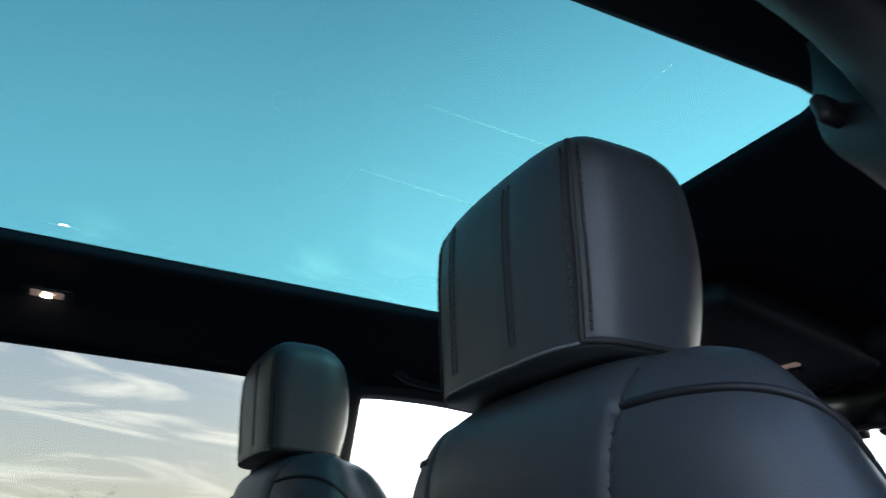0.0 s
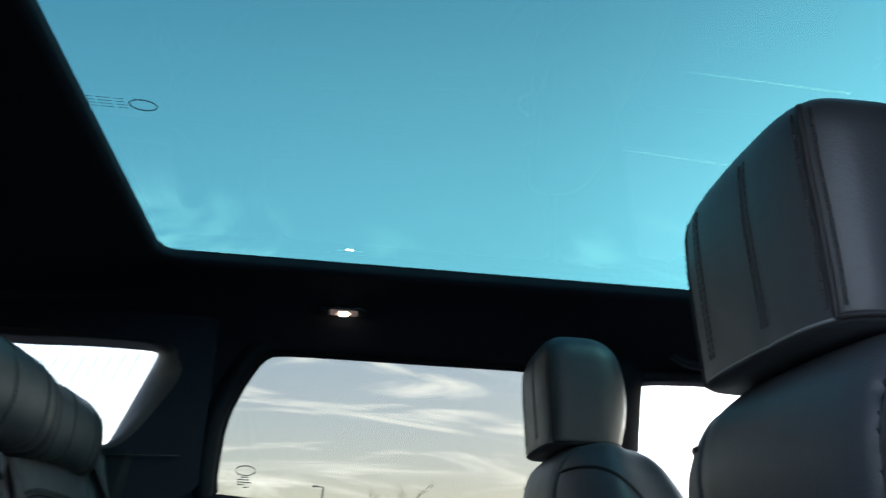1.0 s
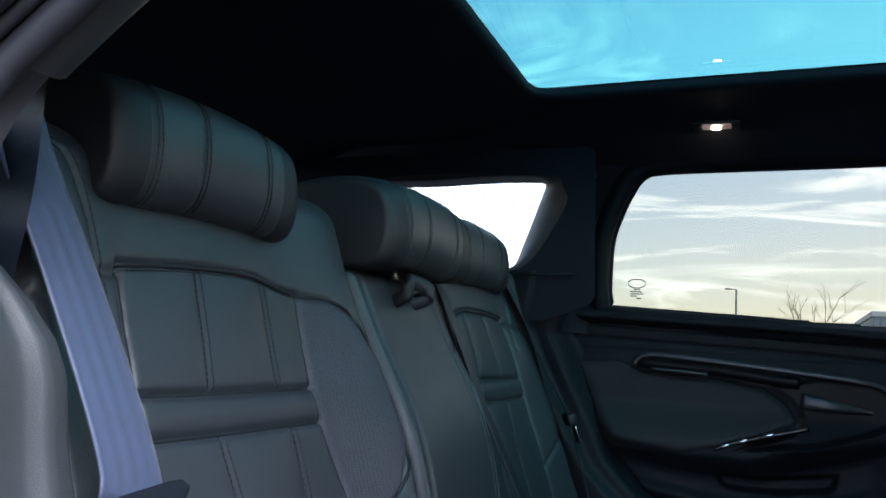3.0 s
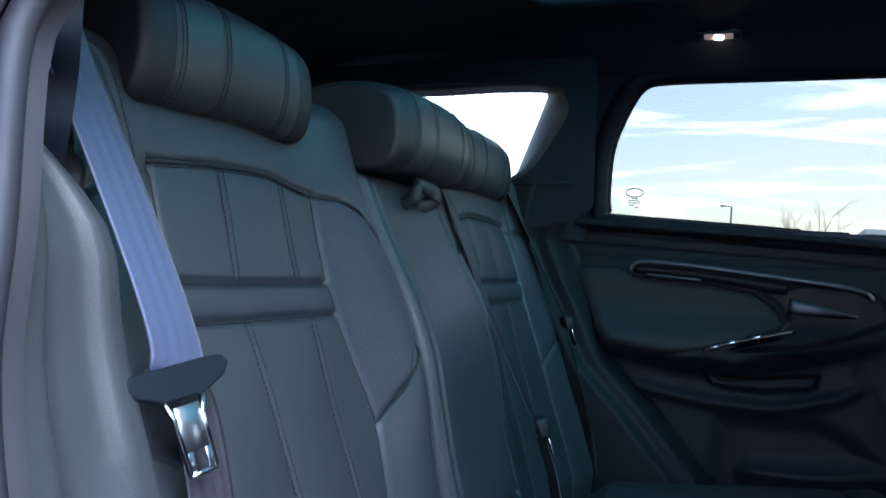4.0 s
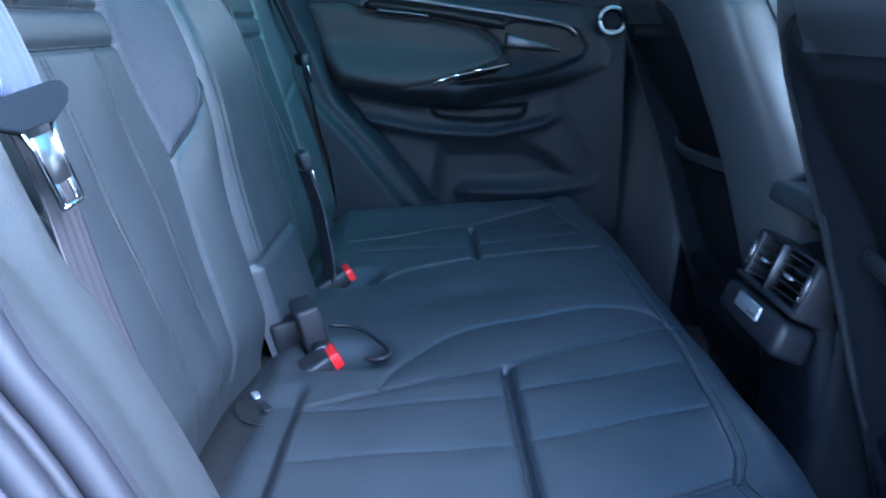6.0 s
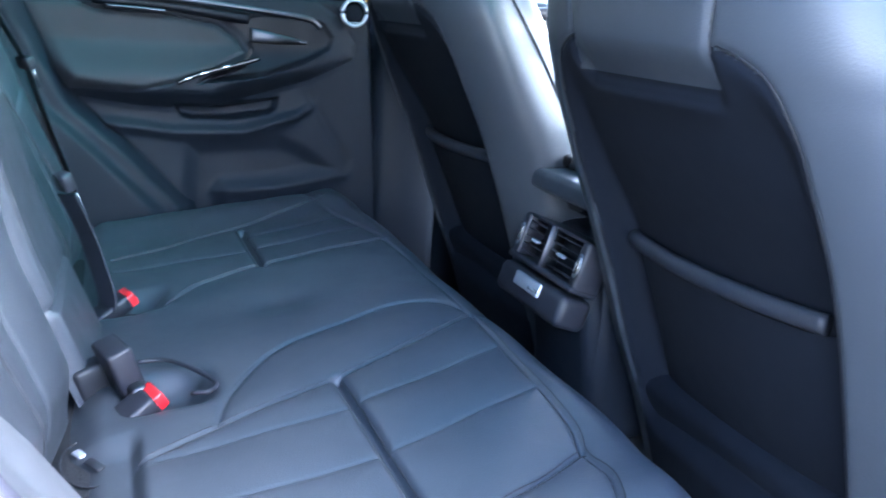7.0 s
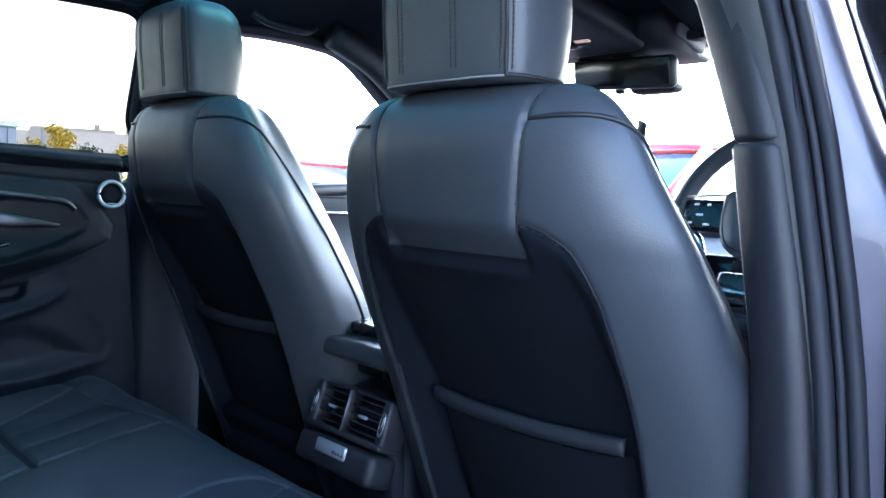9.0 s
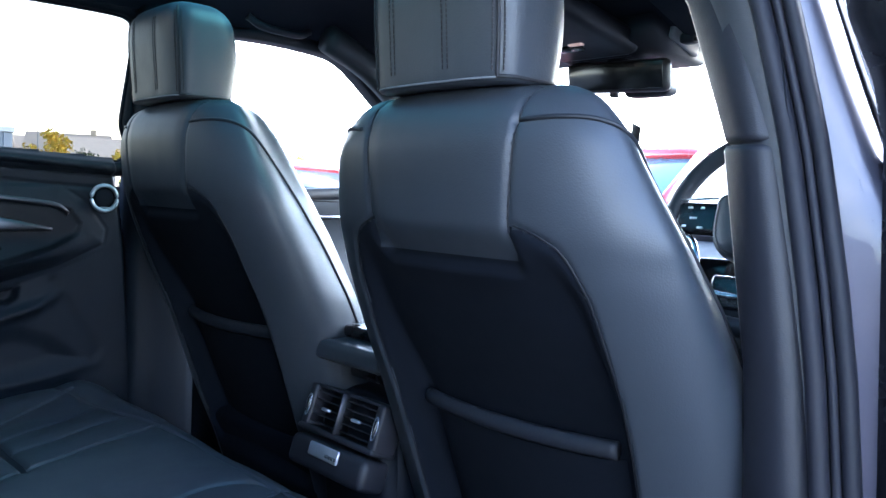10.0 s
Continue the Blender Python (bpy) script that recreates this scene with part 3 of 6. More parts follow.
def back_h(X, Z):
    """Relief of the bench's back, out of its plane."""
    ax = np.abs(X)
    h = .018 * (1 - ease(ax, .130, .260)) + .018 * ease(ax, .46, .56) - .11 * ease(ax, .562, .63)
    h -= .002 * ease(ax, .18, .27) * (1 - ease(ax, .42, .51))
    h += .026 * np.exp(-((Z - 1.02) / .12) ** 2) * (1 - ease(ax, .125, .215))
    deep = [(S_TOP, .0050, .0034), (S_OUT, .0035, .0030), (S_IN, .0035, .0030), (BOLSTER, .0038, .0030), (ROLL0, .0055, .0036), (ROLL1, .0042, .0034)] + [(p, .0013, .0022) for p in PLEATS] + [(ARCH, .0026, .0034)]
    near = np.full(np.shape(ax), 9.0)
    for s, d, w in deep:
        q = line_dist(ax, Z, s)
        near = np.minimum(near, q)
        h = h - d * np.exp(-(q / w) ** 2)
    q = line_dist(ax, Z, S_OUT_B)
    h -= .004 * np.exp(-(q / .0045) ** 2)
    near = np.minimum(near, q)
    h += .0030 * (1 - np.exp(-near / .016))
    roll = ((Z > 1.055) & (Z < 1.089) & (ax > .225) & (ax < .478))
    h += np.where(roll, .002 * np.sin(np.clip((Z - 1.055) / .034, 0, 1) * np.pi), 0)
    # gap beside the folding armrest
    h -= .016 * np.exp(-((ax - ARM - .004) / .005) ** 2)
    h += .0016 * np.sin(X * 31 + Z * 17) * np.sin(Z * 23 - X * 11)
    # belt shoulders roll off at the bottom, where the cushion meets the back
    h -= .03 * (1 - ease(Z, .66, .74))
    return h


def back_place(X, V):
    Z = np.minimum(V, 1.272)
    over = np.clip((V - 1.272) / .05, 0, 2.2)        # turns backwards over the top
    h = back_h(X, Z)
    y = back_y(Z) + h * NB[1] - .05 * (1 - np.cos(over)) - .02 * over
    z = Z + h * NB[2] + .034 * np.sin(over)
    return X, y, z


xs, zs = np.linspace(-.64, .64, 620), np.linspace(.655, 1.38, 320)


def m_arm(x, z):
    return np.abs(x) < ARM


def m_bol(x, z):
    return inside(np.abs(x), z, BOLSTER + [(.212, .98), (.227, 1.05), (.230, 1.09)])


def m_ins(x, z):
    return inside(np.abs(x), z, S_TOP + S_IN[1:] + S_OUT[:0:-1])


for sgn, nm in ((1, "seat_back"), (-1, "seat_back")):
    here = lambda x, z: (x * sgn > ARM)
    back = mesh(nm, *grid(xs, zs, back_place, lambda x, z: here(x, z) & ~m_bol(x, z) & ~m_ins(x, z)), LEATHER, bench)
    mesh("centre_panel", *grid(xs, zs, back_place, lambda x, z: here(x, z) & m_ins(x, z)), LEATHER, back)
    mesh("bolster_panel", *grid(xs, zs, back_place, lambda x, z: here(x, z) & m_bol(x, z)), LEATHER_PERF, back, "finely perforated leather bolster")
    # twin thread rows beside the pleats and the shoulder arch
    rows = []
    for s in PLEATS + [ARCH, S_TOP]:
        line = smooth_line([(sgn * a, b) for a, b in s], 60)
        dd = np.gradient(line, axis=0)
        dd /= np.linalg.norm(dd, axis=1)[:, None]
        for off in ((-.0042, .0042) if s is not S_TOP else (.006,)):
            lx, lz = line[:, 0] - dd[:, 1] * off, line[:, 1] + dd[:, 0] * off
            P = np.stack(back_place(lx, lz), 1)
            rows.append(stitches(P + NB * .0002, np.tile(NB, (60, 1))))
    tagged(mesh("stitching", *merge(*rows), STITCH, back, "dark twin stitching", smooth=False), kind="stuff")
    for s in (BOLSTER, S_IN[:5], S_OUT, ROLL0, ROLL1):
        pip = smooth_line([(sgn * a, b) for a, b in s], 70)
        mesh("seam", *tube(np.stack(back_place(pip[:, 0], pip[:, 1]), 1) - NB * .0001, .0022, 5), PIPING, back)
    pip = smooth_line([(sgn * a, b) for a, b in S_TOP[::-1]], 60)
    mesh("piping", *tube(np.stack(back_place(pip[:, 0], pip[:, 1]), 1) + NB * .0018, .0031, 6), PIPING, back, "black piping")

# folding armrest, upright between the seats
ax_s, az_s = np.linspace(-ARM + .001, ARM - .001, 60), np.linspace(.66, 1.235, 130)


def arm_place(X, Z):
    rim = np.minimum(ARM - np.abs(X), 1.0)
    h = .026 * np.exp(-((Z - 1.02) / .12) ** 2) + .015 + .012 * ease(-Z, -1.2, -.78) + .006 * (1 - np.exp(-rim / .010))
    h -= .022 * (1 - ease(rim, 0, .009))
    h -= .0045 * np.exp(-((np.abs(X) - .099) / .0035) ** 2) * (Z > .79)
    h -= .011 * np.exp(-((Z - .788 ) / .004) ** 2)
    top = np.clip((Z - 1.205) / .03, 0, 1)
    h -= .035 * top * top
    h += .001 * np.sin(X * 40) * np.sin(Z * 20)
    return X, back_y(Z) + h * NB[1], Z + h * NB[2]


arm = mesh("armrest", *grid(ax_s, az_s, arm_place), LEATHER, bench, "upright folding leather armrest")
lp = [(-.004 + .034 * math.cos(a), -.628 + .012 * math.sin(a) + .012 * math.cos(2 * a), 1.206 + .016 * math.sin(a)) for a in np.linspace(0, 2 * math.pi, 30, endpoint=False)]
mesh("pull_loop", *tube(lp, .006, 8, closed=True, flat=1.8), LEATHER_CAP, arm, "dark leather pull loop")
part("pull_ring", rbox((.034, .010, .012), .005, 3, pose(-.008, -.632, 1.200, -20, 0, 18)), CHROME, arm, "bright metal inlay")

# cushion
ROLL = smooth_line([(.257, -.33), (.225, -.322), (.186, -.306), (.132, -.271), (.092, -.229), (.053, -.144), (.028, -.062), (.034, -.015), (.06, .012), (.112, .026)], 26).tolist()
C_LINES = [[(.292, -.41), (.257, -.33), (.206, -.185), (.112, .026)], [(.206, -.186), (.505, -.182)], [(.53, -.44), (.522, -.186), (.506, -.091), (.472, -.007)], [(.112, .026), (.22, .020), (.33, .014), (.43, .004), (.472, -.007), (.53, -.004), (.60, -.03)], ROLL,
           [(-.12, -.40), (-.158, -.343), (-.204, -.306), (-.238, -.221), (-.272, -.068), (-.278, .022)], [(-.237, -.199), (-.452, -.202)], [(-.40, -.43), (-.43, -.335), (-.49, -.19), (-.55, -.05), (-.57, .0)], [(-.278, .022), (-.36, .010), (-.47, -.012), (-.60, -.03)],
           [(-.278, .022), (-.13, .027), (-.013, .026), (.112, .026)]]
C_PLEATS = [[(.277, -.178), (.222, .012)], [(.385, -.178), (.333, .010)], [(.30, -.40), (.285, -.19)], [(.40, -.40), (.392, -.19)],
            [(-.335, -.195), (-.370, .004)], [(-.405, -.195), (-.460, -.015)], [(-.325, -.43), (-.330, -.205)]]


def cush_place(X, V):
    Y = np.minimum(V, .028)
    over = np.clip((V - .028) / .055, 0, 2.4)
    h = .016 * ease(np.abs(X), .47, .58) - .04 * ease(np.abs(X), .60, .66)
    near = np.full(np.shape(X), 9.0)
    for s in C_LINES:
        q = line_dist(X, Y, s)
        near = np.minimum(near, q)
        h = h - .0034 * np.exp(-(q / .0032) ** 2)
    for s in (C_LINES[1], C_LINES[6]):
        h = h - .010 * np.exp(-(line_dist(X, Y, s) / .006) ** 2)
    for s in C_PLEATS:
        q = line_dist(X, Y, s)
        near = np.minimum(near, q)
        h = h - .0011 * np.exp(-(q / .0026) ** 2)
    h = h + .0035 * (1 - np.exp(-near / .022))
    # a dent left in the middle place, and buckle wells
    h = h - .010 * np.exp(-(((X + .07) / .045) ** 2 + ((Y + .20) / .05) ** 2))
    for bx, by in ((.150, -.375), (-.172, -.405)):
        h = h - .030 * np.exp(-(((X - bx) / .040) ** 4 + ((Y - by) / .045) ** 4))
    # the cushion ends short of the back; a lower leather strip fills the gap beside the buckles
    strip = ease(-(Y + .410), 0, .010) * ease(X, .225, .262)
    h = h - .015 * strip - .006 * np.exp(-((Y + .412) / .005) ** 2) * ease(X, .225, .262)
    h = h + .0014 * np.sin(X * 27 + Y * 19) * np.sin(Y * 33 - X * 9)
    z = .722 + .12 * (Y + .185) + h + .045 * (np.cos(over) - 1) - .02 * np.maximum(over - 1.6, 0) * 2
    y = Y - .035 * ease(np.abs(X), .40, .66) * ease(Y, -.1, .03) + .042 * np.sin(np.minimum(over, 1.57)) - .02 * np.maximum(over - 1.6, 0)
    back = 1 - ease(Y, -.50, -.44)
    return X, y, z - .03 * back


cx, cy = np.linspace(-.655, .655, 540), np.linspace(-.50, .155, 270)
cush = mesh("cushion", *grid(cx, cy, cush_place, lambda x, y: x > .0), LEATHER, bench)
cush2 = mesh("cushion", *grid(cx, cy, cush_place, lambda x, y: x <= .0), LEATHER, bench)
for par, sel in ((cush, lambda s: s[0][0] > 0), (cush2, lambda s: s[0][0] <= 0)):
    rows = []
    for s in C_LINES[:4] + C_LINES[5:9]:
        if not sel(s):
            continue
        line = smooth_line(s, 70)
        dd = np.gradient(line, axis=0)
        dd /= np.linalg.norm(dd, axis=1)[:, None]
        for off in (-.005, .005):
            P = np.stack(cush_place(line[:, 0] - dd[:, 1] * off, line[:, 1] + dd[:, 0] * off), 1)
            rows.append(stitches(P, np.tile((0, -.12, 1), (70, 1))))
    tagged(mesh("stitching", *merge(*rows), STITCH, par, "dark twin stitching", smooth=False), kind="stuff")
part("seat_base", rbox((1.28, .52, .22), .03, 2, pose(0, -.25, .56)), CARPET, bench)
part("seat_back_shell", rbox((1.26, .05, .60), .02, 2, pose(0, -.735, .98, 20)), CARPET, bench)
# child seat anchor tag at the foot of the back
A_C = cush_place(np.array([.246]), np.array([-.458]))
flap_z = float(A_C[2][0])
flap = mesh("anchor_flap", *tube([(.246 + .046 * math.cos(a) - .010 * math.sin(a), -.458 + .026 * math.sin(a) + .012 * math.cos(a), flap_z - .0004 + .003 * math.sin(a)) for a in np.linspace(0, 2 * math.pi, 40, endpoint=False)], .0011, 6, closed=True), PIPING, bench, "dark edge of the small anchor flap")
part("anchor_tag", rbox((.017, .009, .003), .001, 1, pose(.230, -.468, flap_z + .002, 8, 0, 33)), SILVER, flap, "small pale anchor tag")
part("anchor_slot", rbox((.026, .010, .003), .001, 1, pose(.255, -.453, flap_z + .0015, 8, 0, 33)), PIPING, flap)


def rear_headrest(xc, hw, y0, z0, big=1.0):
    """Low saddle headrest: a bulged block with dark end caps."""
    prof = smooth_line([(.000, -.006), (.026, .000), (.037, .025), (.037, .060), (.026, .092), (-.004, .108), (-.055, .110), (-.104, .094), (-.120, .058), (-.100, .020), (-.05, -.006)], 44, closed=True) * np.array([big, 1.0])
    ends = np.array([0, .001, .003, .006, .010, .017, .026, .037])
    xs_ = np.r_[-hw + ends, np.linspace(-hw + .041, hw - .041, 44), (hw - ends)[::-1]]
    rings = []
    for x in xs_:
        e = min(x + hw, hw - x)
        s = .84 + .16 * math.sqrt(max(0, 1 - (1 - min(e / .030, 1)) ** 2))
        g = 0
        for gx, dip in ((-hw + .038, .0010), (hw - .040, .0026)):
            g += dip * math.exp(-((x - gx) / .0028) ** 2)
        for gx in (-hw * .52, hw * .20):
            g += .0009 * math.exp(-((x - gx) / .0028) ** 2)
        c = prof.mean(0)
        q = c + (prof - c) * (s - g / .06)
        rings.append([(xc + x, y0 + a, z0 + b + .010 * (1 - (x / hw) ** 2)) for a, b in q])
    v, f = loft(rings, cap=True)
    n = 44
    caps = [k for k in f if len(k) > 4 or max(k) < 8 * n or min(k) >= (len(xs_) - 8) * n]
    body = [k for k in f if not (len(k) > 4 or max(k) < 8 * n or min(k) >= (len(xs_) - 8) * n)]

    def pick(ff):
        used, inv = np.unique(np.concatenate([np.array(k) for k in ff]), return_inverse=True)
        out, o = [], 0
        for k in ff:
            out.append(tuple(inv[o:o + len(k)]))
            o += len(k)
        return v[used], out
    hr = mesh("headrest", *pick(body), LEATHER, bench)
    left = [k for k in caps if np.mean(v[list(k), 0]) < xc]
    right = [k for k in caps if np.mean(v[list(k), 0]) > xc]
    mesh("end_cap", *pick(left), LEATHER_CAP, hr, "darker leather end cap")
    mesh("end_cap", *pick(right), LEATHER_CAP, hr, "darker leather end cap")
    rows = []
    for gx in (-hw * .52, hw * .20, hw - .0455):
        for off in (-.0028, .0028):
            pts = np.array([(xc + gx + off, y0 + a * 1.0, z0 + b + .010 * (1 - (gx / hw) ** 2)) for a, b in prof[2:20]])
            cen = np.array((xc + gx + off, y0 - .04, z0 + .05))
            nn = pts - cen
            nn /= np.linalg.norm(nn, axis=1)[:, None]
            rows.append(stitches(pts + nn * .0006, nn))
    tagged(mesh("stitching", *merge(*rows), STITCH, hr, "dark twin stitching", smooth=False), kind="stuff")
    for s in (-.05, .05):
        mesh("post", *tube([(xc + s, y0 - .04, z0 - .04), (xc + s, y0 - .04, z0 + .03)], .006, 8), CHROME, hr, "metal post")


rear_headrest(.362, .134, -.690, 1.242)
rear_headrest(-.362, .134, -.690, 1.242)
rear_headrest(-.015, .130, -.645, 1.232, 1.25)

# ---- belts ----


def strap(pts, width, across, name, parent, n=50, mat=None):
    """A band of webbing with thickness along places, its width along 'across'."""
    line = smooth_line(pts, n)
    a = np.asarray(across, float)
    if a.ndim == 1:
        a = np.tile(a, (len(pts), 1))
    ac = smooth_line(a, n)
    ac /= np.linalg.norm(ac, axis=1)[:, None]
    tg = np.gradient(line, axis=0)
    nr = np.cross(ac, tg)
    nr /= np.linalg.norm(nr, axis=1)[:, None]
    rings = []
    us = np.linspace(-1, 1, 15)
    for p, c, q in zip(line, ac, nr):
        up = [p + c * width / 2 * u + q * (.0007 + .0005 * math.cos(u * math.pi * 4)) for u in us]
        dn = [p + c * width / 2 * u - q * .0007 for u in us[::-1]]
        rings.append(up + dn)
    return mesh(name, *loft(rings), mat or WEBBING, parent)


belt = thing("seat_belt", (.55, -.56, .75), "grey webbing belt with a metal tongue hanging before the bench", "seat belt", "rear seat belts")
strap([(.606, -.665, 1.345), (.592, -.640, 1.265), (.577, -.605, 1.185), (.569, -.563, 1.10), (.564, -.543, 1.050), (.566, -.540, 1.032)], .054, (.93, .0, .20), "webbing", belt)
# lower run takes the webbing copy with shade in its colour
strap([(.546, -.566, 1.036), (.530, -.549, .995), (.535, -.512, .888), (.537, -.482, .81), (.530, -.468, .75), (.515, -.465, .69)], .052, (.98, .10, -.10), "webbing", belt, mat=WEB_SHADED)
tc = pose(.567, -.537, 1.029, 20, 7, -6)
plate = [(-.050, .004), (-.045, .013), (-.034, .015), (.034, .015), (.045, .013), (.050, .004), (.042, -.008), (.020, -.019), (-.020, -.019), (-.042, -.008)]
mesh("tongue_cover", *loft([[tuple(tc @ Vector((a * s * .95, d, b * s * .70))) for a, b in plate] for s, d in ((.90, -.0034), (.96, -.0030), (1.0, -.0016), (1.0, .0016), (.96, .0030), (.90, .0034))]), PLASTIC_SOFT, belt, "black plastic tongue cover", smooth=False)
tg_m = tc @ pose(0, 0, -.038)
bars = [tube([tuple(tg_m @ Vector(q)) for q in ((s * .0175, 0, .026), (s * .0125, 0, .012), (s * .0115, 0, -.026))], .0022, 6) for s in (-1, 1)]
bars.append(tube([tuple(tg_m @ Vector(q)) for q in ((-.0115, 0, -.027), (.0115, 0, -.027))], .0022, 6))
mesh("tongue_rim", *merge(*bars), CHROME, belt, "bright metal rim of the tongue")
part("tongue", join(rbox((.023, .0024, .032), .0006, 1, tg_m @ pose(0, 0, .004)), rbox((.006, .0024, .014), .0005, 1, tg_m @ pose(-.0085, 0, -.018)), rbox((.006, .0024, .014), .0005, 1, tg_m @ pose(.0085, 0, -.018))), SATIN, belt, "bright metal tongue")

belt = thing("seat_belt", (-.19, -.48, .72), "narrow dark webbing belt of the middle place", "seat belt", "rear seat belts")
strap([(-.128, -.668, 1.262), (-.140, -.632, 1.20), (-.158, -.570, 1.05), (-.185, -.512, .92), (-.195, -.492, .875)], .040, (.97, .16, .05), "webbing", belt, mat=WEB_DARK)
strap([(-.195, -.485, .86), (-.190, -.462, .80), (-.165, -.44, .72), (-.16, -.44, .69)], .042, (.75, .55, .1), "webbing", belt, mat=WEB_DARK)
part("tongue_cover", rbox((.030, .020, .030), .006, 2, pose(-.195, -.486, .878, 20, 0, 30)), PLASTIC, belt)
part("tongue", rbox((.018, .003, .040), .001, 1, pose(-.192, -.470, .846, 20, 0, 40)), CHROME, belt, "bright metal tongue")

belt = thing("seat_belt", (-.60, -.56, .75), "dark webbing belt hanging beside the far pillar", "seat belt", "rear seat belts")
strap([(-.505, -.690, 1.30), (-.535, -.640, 1.20), (-.565, -.590, 1.09), (-.592, -.560, 1.02)], .044, (.95, .28, .05), "webbing", belt, mat=WEB_DARK)
strap([(-.600, -.555, 1.0), (-.615, -.535, .92), (-.620, -.500, .80), (-.60, -.48, .72)], .044, (.95, .28, .05), "webbing", belt, mat=WEB_DARK)
part("tongue_cover", rbox((.040, .018, .024), .005, 2, pose(-.597, -.556, 1.012, 20, 0, 35)), PLASTIC, belt)
part("tongue", rbox((.018, .003, .036), .001, 1, pose(-.606, -.545, .984, 20, 0, 40)), CHROME, belt, "bright metal tongue")


def buckle(x, y, z, yaw, lean, label):
    t = thing("belt_buckle", (x, y, z - .04), label, "belt buckle", "belt buckles")
    m = pose(x, y, z, lean, 0, yaw)
    part("body", rbox((.042, .026, .075), .006, 3, m @ pose(0, 0, -.038)), PLASTIC, t)
    part("release", rbox((.037, .021, .016), .003, 2, m @ pose(0, .001, .002)), RED, t, "red release button")


buckle(.166, -.392, .702, 20, -58, "black belt buckle with a red button, lying in the cushion")
buckle(-.177, -.412, .702, 20, -58, "black belt buckle with a red button, lying in the cushion")
t = thing("belt_buckle", (.135, -.43, .66), "plain black belt buckle block standing in the cushion gap", "belt buckle", "belt buckles")
part("body", rbox((.056, .030, .062), .005, 3, pose(.120, -.425, .724, 18, 0, 20)), PLASTIC, t)
part("socket", rbox((.030, .050, .050), .006, 2, pose(.098, -.452, .700, 14, 0, 20)), PIPING, t, "black socket beside the block")
part("latch", rbox((.030, .020, .018), .006, 3, pose(.146, -.408, .704, 10, 0, 20)), DARK_SATIN, t, "dark satin latch")
mesh("well_rim", *tube(smooth_line([(.085, -.405, .712), (.088, -.372, .712), (.120, -.345, .713), (.165, -.322, .713), (.186, -.330, .712), (.180, -.350, .709)], 30), .0030, 8), PLASTIC, t)

# ---- front seats ----
XC = .376
SZ = [.48, .60, .70, .80, .885, .95, 1.05, 1.09, 1.13, 1.20, 1.23, 1.255, 1.27, 1.282, 1.288]
SW = [.274, .284, .292, .296, .296, .294, .284, .277, .269, .245, .229, .205, .180, .132, .05]
SR = [.30, .262, .222, .185, .152, .122, .078, .062, .050, .042, .044, .052, .064, .082, .12]
SF = [.52, .48, .44, .41, .38, .355, .312, .295, .278, .252, .238, .222, .208, .190, .15]
WP = [(.60, .186), (.70, .190), (.82, .195), (.95, .200), (1.05, .190), (1.09, .176), (1.107, .165), (1.122, .135), (1.13, .10)]
WPANEL = [(1.075, .110), (1.095, .112), (1.13, .114), (1.236, .121), (1.26, .123), (1.29, .124)]
GROOVES = [[(.121, 1.236), (.113, 1.115), (.112, 1.098)], [(-.121, 1.236), (-.113, 1.115), (-.112, 1.098)], [(.123, 1.30), (.121, 1.236)], [(-.123, 1.30), (-.121, 1.236)]]
N_SEAT, TAPER = 2.7, (.04, .09, .27)
PW, PR, PF = (smooth_line(list(zip(SZ, q)), 160) for q in (SW, SR, SF))


def seat_surface(T, Z):
    """Skin of a front seat's back: T runs round it, from its right side forwards."""
    w, yr, yf = np.interp(Z, PW[:, 0], PW[:, 1]), np.interp(Z, PR[:, 0], PR[:, 1]), np.interp(Z, PF[:, 0], PF[:, 1])
    c, s = np.cos(T), np.sin(T)
    k = (np.abs(c) ** N_SEAT + np.abs(s) ** N_SEAT) ** (-1 / N_SEAT)
    x = w * c * k * (1 - np.interp(Z, [.95, 1.05, 1.24], TAPER) * ease(s, -.45, .45)) - .012 * ease(Z, 1.10, 1.22)
    yc, hy = (yr + yf) / 2, (yf - yr) / 2
    y = yc + hy * s * k
    rear = s < 0
    wp = np.interp(Z, [a for a, _ in WP], [b for _, b in WP], right=0)
    # the pocket field lies back between the bolsters, under the lip of the upper panel
    lip = ease(1.100 + .012 * ease(np.abs(x), .085, .140) - Z, 0, .060)
    sunk = ease(wp - np.abs(x), -.004, .030) * (.018 + .036 * ease(1.08 - Z, 0, .2)) * lip
    sunk *= 1 - ease(.66 - Z, 0, .08)
    g = np.zeros(np.shape(x))
    for line in GROOVES:
        g += .0042 * np.exp(-(line_dist(x + .005, Z, line) / .0034) ** 2)
    g += .004 * np.exp(-(line_dist(np.abs(x), Z, [(.116, 1.128), (.14, 1.121), (.166, 1.106), (.178, 1.086), (.190, 1.05), (.200, .95), (.195, .82), (.188, .66)]) / .004) ** 2)
    # the upper panel stands a very little proud
    puff = .0025 * ease(.118 - np.abs(x), 0, .03) * ease(Z, 1.08, 1.11)
    # and curls under along its lower edge
    curl = .016 * ease(1.130 - Z, 0, .040) * (1 - ease(np.abs(x), .100, .124)) * (1 - ease(1.09 - Z, 0, .02))
    y = np.where(rear, y + sunk + g - puff + curl, y)
    # the top dips between the shoulders, under the headrest
    z = Z - .003 * (1 - ease(np.abs(x + .008), .116, .150)) * ease(Z, 1.235, 1.284)
    return XC + x, y, z


NT = 420
TT = np.linspace(0, 2 * np.pi, NT + 1)
ZZ = np.r_[np.linspace(.50, 1.06, 90), np.linspace(1.064, 1.288, 74)]


def x_of(T, Z):
    return seat_surface(T, Z)[0] - XC


